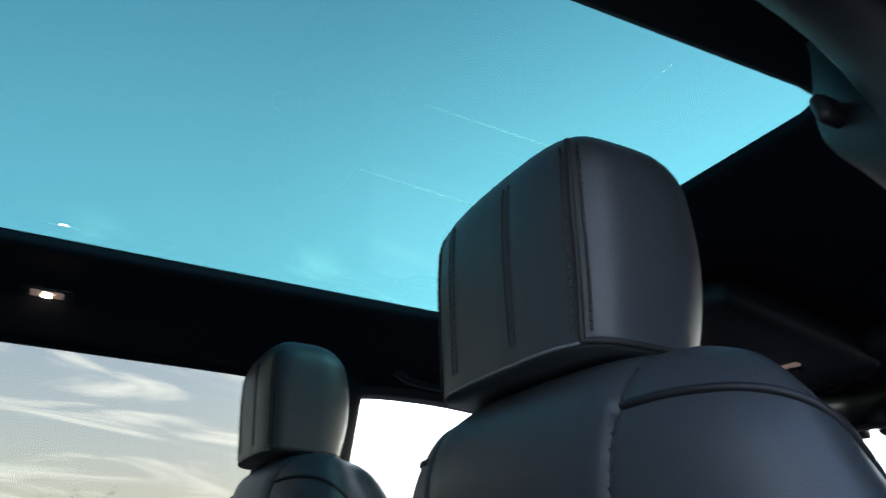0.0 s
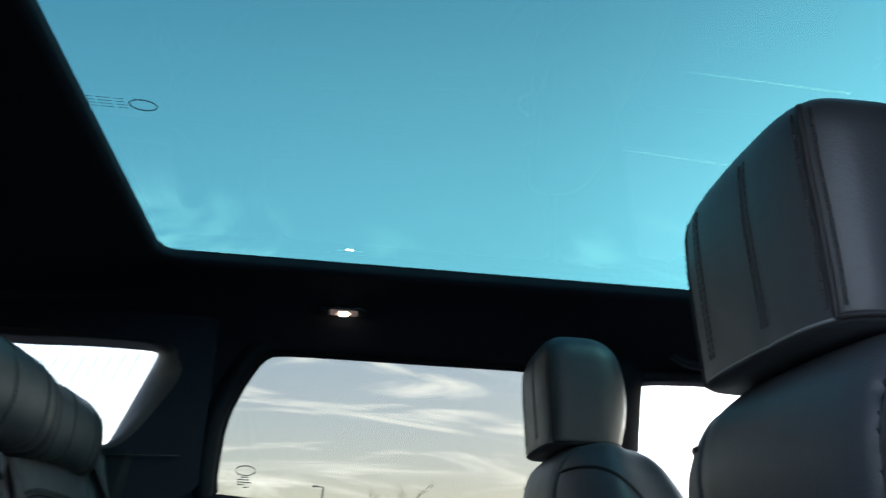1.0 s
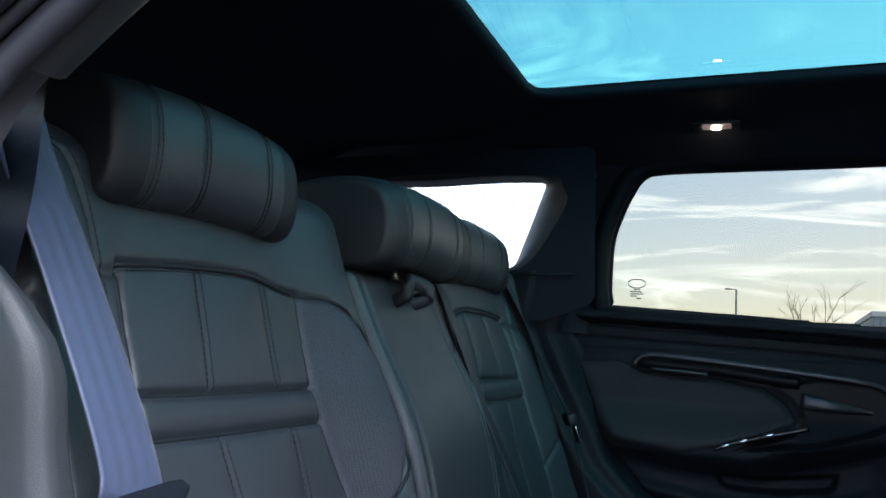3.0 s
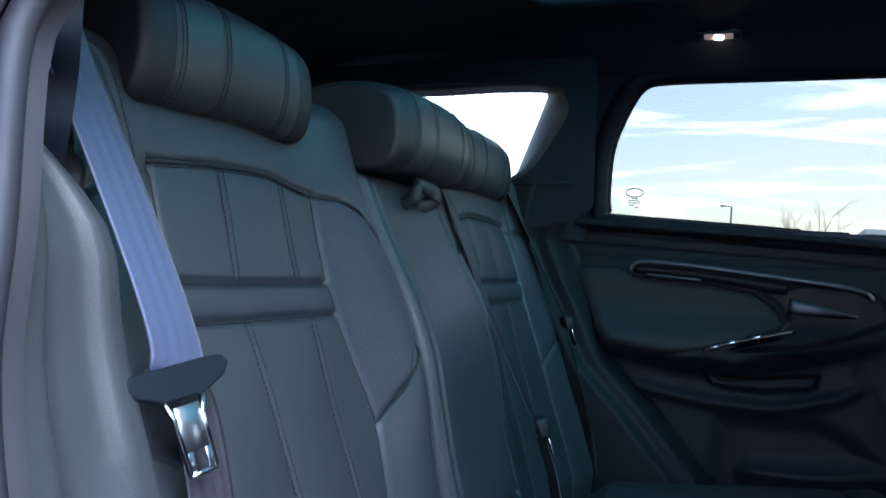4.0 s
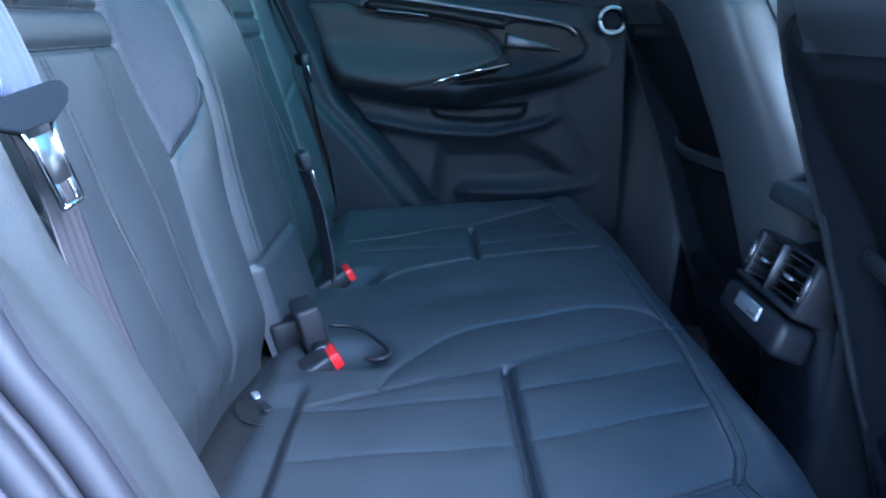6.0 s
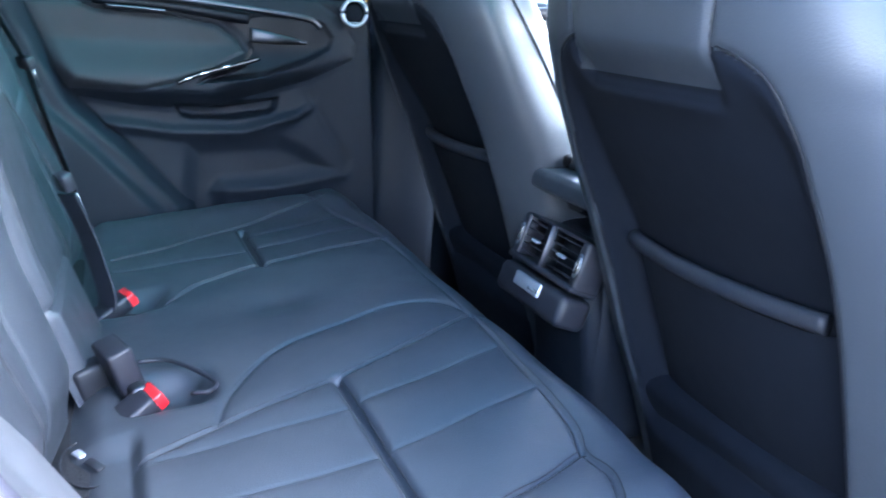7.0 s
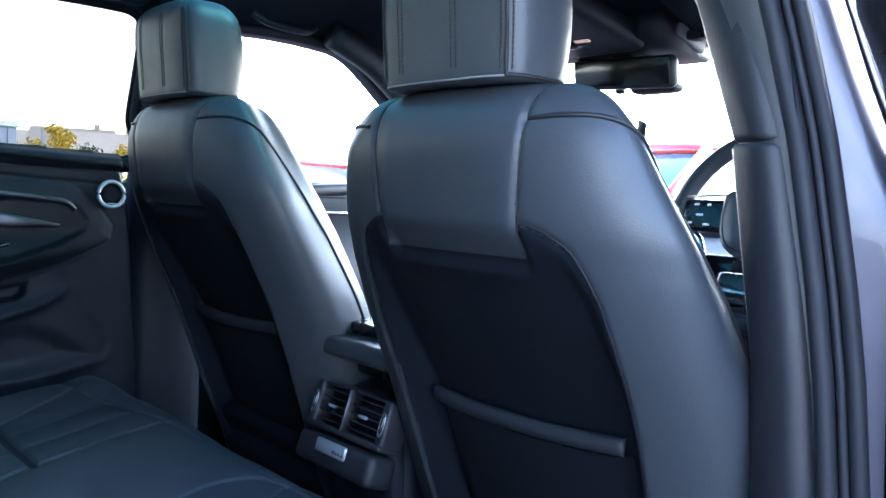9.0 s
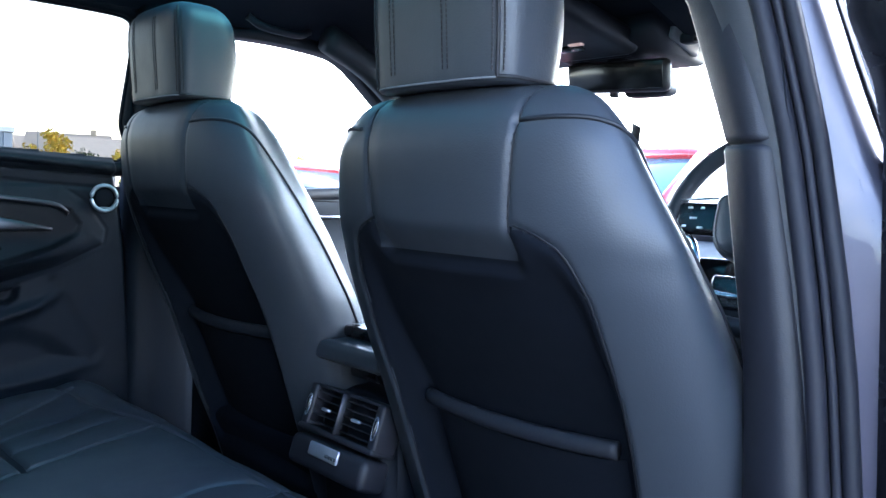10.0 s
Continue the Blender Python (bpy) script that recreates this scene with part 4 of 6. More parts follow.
seat = thing("driver_seat", (XC, .35, .40), "charcoal leather front seat with a map pocket on its back", "car seat", "front seats")
rear_m = lambda T, Z: np.sin(T) < 0
pan_m = lambda T, Z: rear_m(T, Z) & (np.abs(x_of(T, Z) + .005) < np.interp(Z, [a for a, _ in WPANEL], [b for _, b in WPANEL])) & (Z > 1.092)
poc_m = lambda T, Z: rear_m(T, Z) & (np.abs(x_of(T, Z)) < np.interp(Z, [a for a, _ in WP], [b for _, b in WP], right=0)) & ~pan_m(T, Z)
shell = mesh("backrest", *grid(TT, ZZ, seat_surface, lambda T, Z: ~pan_m(T, Z) & ~poc_m(T, Z)), LEATHER, seat)
mesh("upper_panel", *grid(TT, ZZ, seat_surface, pan_m), LEATHER, seat, "smooth leather panel over the seat's shoulders")
pocket = mesh("pocket_panel", *grid(TT, ZZ, seat_surface, poc_m), NET, seat, "black cloth map pocket field")


def on_rear(xr, z, out=.0):
    """A place on the rear skin at xr from the seat's middle."""
    ts = np.linspace(np.pi * 1.001, np.pi * 1.999, 400)
    X, Y, _ = seat_surface(ts, np.full(400, z))
    return (XC + xr, float(np.interp(xr, X - XC, Y)) - out, z)


# sagging elastic hem of the map pocket, and the pocket's own cloth
hem = [on_rear(-.160 + .32 * u, .878 - .003 * math.sin(u * math.pi) + .002 * u, .016 + .010 * math.sin(u * math.pi)) for u in np.linspace(0, 1, 40)]
mesh("pocket_hem", *tube(hem, .0080, 10, flat=1.4), LEATHER_CAP, pocket, "padded leather hem of the pocket")
us, vs = np.linspace(0, 1, 40), np.linspace(0, 1, 24)


def pocket_cloth(U, V):
    X = -.160 + .32 * U
    P = np.array([on_rear(x, z) for x, z in zip(X.ravel(), (.62 + (.866 - .62) * V - .004 * np.sin(U * np.pi) * V).ravel())]).reshape(*U.shape, 3)
    d = .004 + (.014 + .010 * np.sin(U * np.pi)) * V * np.minimum(np.minimum(U, 1 - U) / .06, 1)
    return P[..., 0], P[..., 1] - d, P[..., 2]


mesh("pocket_cloth", *grid(us, vs, pocket_cloth), NET, pocket, "black cloth map pocket")
# piping over the shoulder and down the front edge of the side
for sgn in (1, -1):
    th0 = [(-1.00, 1.237), (-.80, 1.240), (-.55, 1.238), (-.32, 1.226), (-.12, 1.204), (.06, 1.170), (.18, 1.12), (.26, 1.04), (.30, .95), (.32, .85), (.33, .75), (.33, .62)]
    path = smooth_line(th0, 90)
    P = np.stack(seat_surface(path[:, 0] if sgn > 0 else np.pi - path[:, 0], path[:, 1]), 1)
    nn = (P - np.stack([np.full(90, XC), np.interp(P[:, 2], PR[:, 0], PR[:, 1]) * .5 + np.interp(P[:, 2], PF[:, 0], PF[:, 1]) * .5, P[:, 2]], 1))
    nn /= np.linalg.norm(nn, axis=1)[:, None]
    mesh("piping", *tube(P + nn * .0006, .0028, 8), PIPING, shell, "black piping")
    # piping round the pocket field
    edge = smooth_line([(.116, 1.129), (.14, 1.122), (.166, 1.107), (.178, 1.086), (.190, 1.05), (.200, .95), (.195, .82), (.188, .66)], 60)
    E_ = np.array([on_rear(sgn * a, b, .0005) for a, b in edge])
    mesh("piping", *tube(E_, .0014, 6), PIPING, shell, "black piping")
    # seam down the upper panel's edge
    ln = smooth_line([(.1235, 1.262), (.1215, 1.236), (.116, 1.16), (.113, 1.118)], 40)
    mesh("seam", *tube(np.array([on_rear(sgn * a - .005, b, .0002) for a, b in ln]), .0012, 6), PIPING, shell)
# seat cushion and base under it
qs = np.linspace(0, 2 * np.pi, 64, endpoint=False)


def slab(z, hx, y0, y1, n=4.0):
    k = (np.abs(np.cos(qs)) ** n + np.abs(np.sin(qs)) ** n) ** (-1 / n)
    return np.stack([XC + hx * np.cos(qs) * k, (y0 + y1) / 2 + (y1 - y0) / 2 * np.sin(qs) * k, np.full(64, z)], 1)


mesh("seat_cushion", *loft([slab(.50, .25, .34, .86), slab(.53, .265, .30, .89), (slab(.66, .268, .30, .90)), slab(.70, .26, .32, .89), slab(.715, .235, .35, .86)]), LEATHER, seat)
mesh("seat_base", *loft([slab(.37, .23, .34, .80), slab(.50, .245, .30, .82), slab(.535, .255, .29, .84)]), PLASTIC, seat, "black plastic seat base")
part("back_cover", rbox((.44, .05, .18), .02, 3, pose(XC, .322, .585, 24)), NET, seat)
for s in (-1, 1):
    part("rail", rbox((.035, .55, .03), .006, 1, pose(XC + s * .19, .55, .375)), SATIN, seat, "metal seat rail")

# headrest
HW, H0, H1 = .112, 1.279, 1.441
HN = 72
hq = np.linspace(0, 2 * np.pi, HN, endpoint=False)


def head_ring(z):
    f = (z - H0) / (H1 - H0)
    e = math.sqrt(max(0, 1 - (1 - min((1 - f) / .22, 1)) ** 2)) * (.93 + .07 * math.sqrt(max(0, 1 - (1 - min(f / .06, 1)) ** 2)))
    hw = HW * (.72 + .28 * e) * (1 + .03 * math.sin(f * math.pi))
    y0 = .046 - .014 * f + .022 * (1 - e) + .012 * max(0, f - .6)
    y1 = .162 - .010 * f - .030 * (1 - e) + .015 * math.sin(f * math.pi)
    c, s = np.cos(hq), np.sin(hq)
    n = np.where(s < 0, 5.5, 3.0)
    k = (np.abs(c) ** n + np.abs(s) ** n) ** (-1 / n)
    x = hw * c * k
    y = (y0 + y1) / 2 + (y1 - y0) / 2 * s * k
    # rear face a little crowned; the wings taper forwards
    y -= np.where(s < 0, .004 * (1 - (x / hw) ** 2), 0)
    g = np.zeros(HN)
    for gx in (-.060, .030):
        g += .0012 * np.exp(-((x - gx) / .003) ** 2)
    y += np.where(s < 0, g, 0)
    return np.stack([XC - .010 + x, y, np.full(HN, z)], 1)


hz = np.r_[H0, H0 + .002, H0 + .005, H0 + .010, np.linspace(H0 + .016, H1 - .042, 18), H1 - .034, H1 - .026, H1 - .018, H1 - .011, H1 - .005, H1 - .0015, H1]
head = mesh("headrest", *loft([head_ring(z) for z in hz]), LEATHER, seat)
seams = []
for sx in (1, -1):
    cor = [head_ring(z) for z in hz[2:-3]]
    i = int(np.argmin(np.abs(hq - (np.pi * 1.75 if sx > 0 else np.pi * 1.25))))
    P = np.array([c[i] for c in cor])
    low = np.array([head_ring(H0 + .004)[(i + sx * q) % HN] for q in range(0, 22)])
    P = np.vstack([low[::-1], P])
    nn = P - np.array([XC - .010, .11, 1.36])
    nn /= np.linalg.norm(nn, axis=1)[:, None]
    mesh("seam", *tube(smooth_line(P, 90), .0024, 6), STITCH, head, "dark corner seam")
    for off in (-.0065, .0065):
        Q = []
        for z in hz[3:-4]:
            r = head_ring(z)
            arc = np.r_[0, np.cumsum(np.linalg.norm(np.diff(r, axis=0), axis=1))]
            Q.append([np.interp(arc[i] + off, arc, r[:, c]) for c in range(3)])
        Q = np.array(Q)
        qn = Q - np.array([XC - .010, .11, 1.36])
        qn[:, 2] = 0
        qn /= np.linalg.norm(qn, axis=1)[:, None]
        seams.append(stitches(Q + qn * .0013, qn, width=.0022))
for gx in (-.060, .030):
    for off in (-.0038, .0038):
        P = []
        for z in hz[4:-4]:
            r = head_ring(z)
            m_ = hq > np.pi
            xs_ = r[m_][:, 0] - XC + .010
            P.append((XC - .010 + gx + off, float(np.interp(gx + off, xs_, r[m_][:, 1])) - .0003, z))
        seams.append(stitches(np.array(P), np.tile((0., -1., 0.), (len(P), 1))))
tagged(mesh("stitching", *merge(*seams), STITCH, head, "dark twin stitching", smooth=False), kind="stuff")
mesh("bottom_edge", *tube(np.array([head_ring(H0 + .003)[q] for q in range(HN)]), .0012, 5, closed=True), STITCH_LIGHT, head, "pale edge thread")
for s in (-.052, .052):
    mesh("post", *tube([(XC + s, .105, 1.235), (XC + s, .105, 1.30)], .0065, 10), CHROME, head, "metal post")
    part("post_collar", rbox((.030, .026, .010), .004, 2, pose(XC + s, .105, 1.284)), PLASTIC, head)
SHIFT = Vector((-.721, -.014, .028))
twin = copy_thing(seat, Matrix.Translation(Vector((XC, .35, .40)) + SHIFT))
twin.name = "passenger_seat"
twin["label"] = "charcoal leather passenger seat with a map pocket on its back"
seat["label"] = "charcoal leather driver's seat with a map pocket on its back"

# ---- centre console ----
con = thing("centre_console", (0, .5, .40), "black centre console with rear air vents and an armrest lid", "console")
part("body", rbox((.20, .72, .34), .03, 3, pose(0, .60, .66)), PLASTIC_SOFT, con)
part("rear_panel", rbox((.185, .05, .36), .022, 3, pose(0, .262, .62, 8)), PLASTIC_SOFT, con)
lid = part("armrest_lid", rbox((.205, .44, .034), .011, 4, pose(0, .420, .898)), LEATHER, con, "padded leather armrest lid")
part("lid_pad", rbox((.18, .38, .020), .007, 3, pose(0, .435, .926)), GLOSS_BLACK, lid)
part("trim_strip", rbox((.184, .30, .004), .001, 1, pose(0, .44, .924)), SATIN, lid, "bright metal trim")
part("lid_under", rbox((.17, .36, .040), .012, 2, pose(0, .44, .865)), GLOSS_BLACK, con)
# vent pod: leans so that its foot comes further back
VM = pose(.018, .200, .786, -18)
pod = part("vent_housing", join(rbox((.190, .046, .005), .002, 2, VM @ pose(0, .012, .050)), rbox((.200, .050, .010), .004, 2, VM @ pose(0, .006, -.020)), rbox((.019, .046, .076), .005, 2, VM @ pose(-.090, .008, .014)), rbox((.019, .046, .076), .005, 2, VM @ pose(.090, .008, .014))), PLASTIC, con)
part("vent_dark", rbox((.17, .01, .066), 0, 1, VM @ pose(0, .028, .015)), PIPING, pod)
part("divider", rbox((.0042, .030, .068), .0015, 1, VM @ pose(0, -.006, .017)), DARK_SATIN, pod, "slim satin divider")
for s in (-1, 1):
    for k in range(5):
        part("slat", rbox((.077, .018, .0020), .0008, 1, VM @ pose(s * .0415, -.002, -.009 + k * .0122, -10)), PLASTIC, pod)
    part("slider", rbox((.020, .008, .0050), .002, 2, VM @ pose(s * .040, -.014, .0155)), SILVER, pod, "small bright slider")
    wheel_ = part("thumb_wheel", rbox((.006, .010, .026), .003, 2, VM @ pose(s * .090, -.0135, .015)), GLOSS_BLACK, pod, "black thumb wheel")
    oval = [tuple(VM @ Vector((s * .090 + .0052 * math.cos(a), -.0155, .015 + .018 * math.sin(a)))) for a in np.linspace(0, 2 * math.pi, 36, endpoint=False)]
    mesh("wheel_rim", *tube(oval, .0009, 6, closed=True), SATIN, wheel_, "bright rim of the thumb wheel")
part("lower_housing", rbox((.200, .056, .050), .012, 3, VM @ pose(0, .004, -.056)), PLASTIC, con)
tagb = part("usb_cover", rbox((.078, .006, .022), .004, 2, VM @ pose(.0, -.026, -.046)), SILVER, con, "silver cover plate")
for k in range(4):
    part("print", rbox((.006, .001, .005), 0, 1, VM @ pose(.012 + k * .008, -.0295, -.049)), GREY_PRINT, tagb)
part("bezel", rbox((.14, .30, .012), .005, 2, pose(.0, .78, .845)), CHROME, con, "bright surround of the gear shifter")
part("shifter_panel", rbox((.125, .28, .012), .004, 2, pose(0, .78, .850)), GLOSS_BLACK, con)
mesh("shifter", *tube([(0, .80, .85), (0, .79, .90), (0, .775, .925)], [.012, .014, .020], 12), LEATHER_CAP, con, "leather gear shifter")

# ---- rear door, closed, on the far side ----
door = thing("rear_car_door", (-.72, -.2, .45), "closed black-trimmed rear car door with speaker and handle", "car door")
XD = -.700
D_OUT = [(.10, 1.214), (.118, 1.10), (.128, 1.02), (.15, .75), (.155, .50), (-.20, .47), (-.24, .60), (-.29, .72), (-.40, .845), (-.485, .927), (-.52, .985), (-.565, 1.09), (-.602, 1.177), (-.590, 1.245), (-.50, 1.240), (-.2, 1.226)]
PAD = [(-.585, 1.124), (-.48, 1.126), (-.445, 1.112), (-.40, 1.108), (-.30, 1.104), (-.214, 1.090), (-.175, 1.065), (-.158, 1.036), (-.20, 1.018), (-.295, .978), (-.36, .962), (-.505, .958), (-.54, 1.02)]
GLOSS = [(-.21, 1.098), (-.12, 1.122), (-.03, 1.118), (.010, 1.106), (.034, 1.074), (.024, 1.048), (-.03, 1.020), (-.12, .990), (-.27, .972), (-.235, .992), (-.165, 1.018), (-.150, 1.045), (-.168, 1.070)]
WRAP = [(-.60, 1.150), (-.30, 1.150), (-.011, 1.152), (.045, 1.115), (.082, 1.061), (.077, 1.030), (-.02, .985), (-.135, .952), (-.23, .920), (-.36, .925), (-.50, .948), (-.535, .995)]
POUCH = [(-.300, .930), (-.285, .906), (-.265, .900), (-.19, .899), (-.105, .912), (-.090, .922), (-.086, .945), (-.20, .929)]


def door_h(Y, Z):
    belt = np.interp(Y, [-.6, -.136, .1], [1.205, 1.189, 1.176])
    h = .022 * ease(Z, belt - .002, belt + .012) - .022 * ease(Z, np.interp(Y, [-.6, .1], [1.222, 1.196]), np.interp(Y, [-.6, .1], [1.246, 1.216]))
    h -= .006 * np.exp(-((Z - belt) / .004) ** 2)
    b2 = belt - .030
    h -= .004 * np.exp(-((Z - b2) / .0035) ** 2)
    w = signed(Y, Z, WRAP)
    low = ease(1.06 - Z, 0, .08)
    h += (.010 + .042 * low) * ease(w, -.012, .045)
    h -= .003 * np.exp(-((w) / .003) ** 2)
    p = signed(Y, Z, PAD)
    h += .003 * ease(p, 0, .012) - .003 * np.exp(-(p / .003) ** 2)
    g = signed(Y, Z, GLOSS)
    h -= ease(g, 0, .012) * (.006 + .016 * low)
    # map bin under the armrest
    q = signed(Y, Z, POUCH)
    h -= .026 * ease(q, -.003, .007)
    h += .013 * np.exp(-((Z - np.interp(Y, [-.42, -.30, -.16, -.05, .0], [.888, .872, .872, .905, .935])) / .013) ** 2) * ease(-Y, -.02, .06)
    # crease running down to the lower bin, its lip, and the bin
    h -= .004 * np.exp(-(line_dist(Y, Z, [(-.02, .955), (.03, .868), (.070, .808), (.062, .784)]) / .010) ** 2)
    h += .006 * np.exp(-(line_dist(Y, Z, [(.062, .777), (-.03, .757), (-.09, .748), (-.22, .744)]) / .012) ** 2)
    h -= .013 * ease(signed(Y, Z, [(-.29, .60), (-.275, .845), (-.085, .858), (-.03, .838), (.036, .788), (-.09, .760), (-.20, .755), (-.21, .60)]), -.012, .030)
    h += .0008 * np.sin(Y * 60) * np.sin(Z * 51)
    o = signed(Y, Z, D_OUT)
    h -= .020 * (1 - ease(o, 0, .014))
    return h


ys, zs2 = np.linspace(-.62, .17, 230), np.linspace(.46, 1.26, 230)
d_place = lambda Y, Z: (XD + door_h(Y, Z), Y, Z)
in_d = lambda y, z: inside(y, z, D_OUT)
in_p, in_g = (lambda y, z: inside(y, z, PAD)), (lambda y, z: inside(y, z, GLOSS))
panel = mesh("door_panel", *grid(ys, zs2, d_place, lambda y, z: in_d(y, z) & ~in_p(y, z) & ~in_g(y, z)), PLASTIC_SOFT, door)
mesh("pad", *grid(ys, zs2, d_place, lambda y, z: in_d(y, z) & in_p(y, z) & ~in_g(y, z)), DOOR_PAD, door, "dark leather pad")
mesh("handle_bowl", *grid(ys, zs2, d_place, lambda y, z: in_d(y, z) & in_g(y, z)), BOWL_BLACK, door, "black handle bowl")


def on_door(pts, out, n=50):
    ln = smooth_line(pts, n)
    return np.stack([XD + door_h(ln[:, 0], ln[:, 1]) + out, ln[:, 0], ln[:, 1]], 1)


P = smooth_line([(-.449, 1.121), (-.446, 1.132), (-.435, 1.140), (-.409, 1.144), (-.305, 1.138), (-.161, 1.126), (-.064, 1.117), (-.022, 1.109), (-.002, 1.094)], 70)
mesh("chrome_strip", *tube(np.stack([XD + .020 + .012 * ease(P[:, 1], 1.09, 1.12), P[:, 0], P[:, 1]], 1), .0030, 10, flat=1.9), DARK_SATIN, door, "satin metal trim strip")
P = smooth_line([(-.440, 1.129), (-.40, 1.127), (-.30, 1.122), (-.19, 1.110), (-.15, 1.106)], 40)
mesh("trim_fillet", *tube(np.stack([np.full(40, XD + .017), P[:, 0], P[:, 1]], 1), np.linspace(.010, .012, 40), 10), BOWL_BLACK, door, "black trim fillet")
P = smooth_line([(-.418, 1.117), (-.36, 1.115), (-.31, 1.112)], 16)
mesh("trim_accent", *tube(np.stack([np.full(16, XD + .027), P[:, 0], P[:, 1]], 1), .0032, 6, flat=1.3), DARK_SATIN, door, "pale accent of the trim")
# pull handle: a blade, broad where it is gripped and tapering forwards
hl = []
for u in np.linspace(0, 1, 16):
    cy_, cz_ = -.148 + .120 * u, 1.074 - .013 * u
    hh = .0120 * (1 - u) ** .8 + .003
    hx = XD + .006 + .022 * math.sin(math.pi * min(1, .25 + .75 * u)) * .8
    hl.append([(hx + .0045 * math.cos(a), cy_ + .10 * hh * math.sin(a), cz_ + hh * math.sin(a)) for a in np.linspace(0, 2 * math.pi, 14, endpoint=False)])
mesh("door_handle", *loft(hl), DARK_SATIN, door, "satin metal pull handle")
ps = smooth_line([(-.296, .976), (-.256, .993), (-.19, 1.012), (-.134, 1.028)], 30)
mesh("pull_strip", *tube(np.stack([np.full(30, XD + .050), ps[:, 0], ps[:, 1]], 1), .0085, 8, flat=.6), GLOSS_BLACK, door, "armrest lip with window switches")
for a, b in ((-.275, .986), (-.245, .997), (-.200, 1.011)):
    part("switch", rbox((.006, .016, .006), .002, 2, pose(XD + .058, a, b, 16)), CHROME, door, "small bright window switch")
ring = [(XD + .014, .073 + .0265 * math.cos(a), 1.128 + .0265 * math.sin(a)) for a in np.linspace(0, 2 * math.pi, 48, endpoint=False)]
spk = mesh("speaker_ring", *tube(ring, .0042, 10, closed=True), SILVER, door, "bright metal tweeter ring")
disc = [[(XD + .010 + .004 * (1 - r), .073 + .024 * r * math.cos(a), 1.128 + .024 * r * math.sin(a)) for a in np.linspace(0, 2 * math.pi, 40, endpoint=False)] for r in (1, .6, .2)]
mesh("speaker_grille", *loft(disc), NET, spk, "black speaker mesh")
part("speaker_badge", rbox((.003, .018, .003), .001, 1, pose(XD + .016, .073, 1.108)), SATIN, spk)
# window frame and pane
W_IN = smooth_line([(-.488, 1.2365), (-.502, 1.240), (-.508, 1.256), (-.509, 1.30), (-.503, 1.374), (-.484, 1.430), (-.462, 1.474), (-.444, 1.498), (-.415, 1.508), (-.30, 1.511), (-.10, 1.512), (.06, 1.512), (.115, 1.505), (.128, 1.47), (.112, 1.30), (.105, 1.205), (-.2, 1.222)], 120, closed=True)
mid = W_IN.mean(0)


def leaned(yz, x_add=0.0):
    """Window frame leans in towards the roof."""
    y, z = np.asarray(yz)[:, 0], np.asarray(yz)[:, 1]
    return np.stack([XD + .10 * np.maximum(z - 1.21, 0) + x_add, y, z], 1)


def grown(k):
    d = W_IN - mid
    return mid + d * (1 + k / np.linalg.norm(d, axis=1)[:, None])


fr_rings = [leaned(grown(.0), -.030), leaned(grown(.0), .0), leaned(grown(.004), .008), leaned(grown(.022), .012), leaned(grown(.034), .004), leaned(grown(.05), -.02)]
frame_ = mesh("window_frame", *loft(fr_rings, cap=False), PLASTIC_SOFT, door, "black window frame")
mesh("window_seal", *tube(leaned(grown(-.002), -.012), .004, 6, closed=True), RUBBER, frame_)
mesh("pane", leaned(grown(.01), -.026), [tuple(range(120))], GLASS_DARK, door, "dark privacy glass", smooth=False)
# maker's print in the corner of the pane
pr = [tube([(XD - .022 + .10 * (1.287 - 1.21), -.456 + .018 * math.cos(a), 1.287 + .009 * math.sin(a)) for a in np.linspace(0, 2 * math.pi, 24, endpoint=False)], .0011, 5, closed=True)]
for k, (a, w) in enumerate(((-.456, .014), (-.458, .024), (-.456, .026), (-.462, .012), (-.452, .010))):
    z = 1.274 - k * .0045
    x = XD - .0225 + .10 * (z - 1.21)
    pr.append((np.array([(x, a - w / 2, z), (x, a + w / 2, z), (x, a + w / 2, z + .002), (x, a - w / 2, z + .002)]), [(0, 1, 2, 3)]))
mesh("glass_print", *merge(*pr), GREY_PRINT, door, "small grey printed mark", smooth=False)
es = smooth_line([(-.590, 1.252), (-.603, 1.177), (-.568, 1.09), (-.522, .985), (-.487, .927), (-.40, .843), (-.29, .718), (-.24, .60), (-.20, .47)], 60)
mesh("door_seal", *tube(np.stack([np.full(60, XD + .004), es[:, 0] - .004, es[:, 1] - .004], 1), .011, 8), RUBBER, door, "black rubber door seal")
# outer door skin
sk = [[(-.84, y, z) for y, z in D_OUT], [(-.86, y * .98, z * .99) for y, z in D_OUT]]
mesh("outer_skin", *loft(sk), PAINT, door, "metallic grey door skin")

# ---- far side behind the door: rear quarter and rear glass ----
qt = thing("quarter_trim", (-.62, -.8, .8), "dark plastic trim round the small rear quarter window", "pillar trim", kind="structure")
Q_IN = smooth_line([(-.625, 1.492), (-.592, 1.465), (-.586, 1.430), (-.640, 1.345), (-.665, 1.318), (-.70, 1.302), (-.80, 1.298), (-1.08, 1.300), (-1.15, 1.32), (-1.165, 1.40), (-1.14, 1.480), (-.85, 1.496)], 120, closed=True)
qmid = Q_IN.mean(0)


def qgrow(k):
    d = Q_IN - qmid
    return qmid + d * (1 + k / np.linalg.norm(d, axis=1)[:, None])


def qx(yz, add):
    y, z = yz[:, 0], yz[:, 1]
    return np.stack([-.615 + .12 * (z - 1.3) + add, y, z], 1)


PANE = [(-1.16, 1.31), (-.712, 1.31), (-.640, 1.488), (-.660, 1.494), (-.85, 1.500), (-1.16, 1.484)]


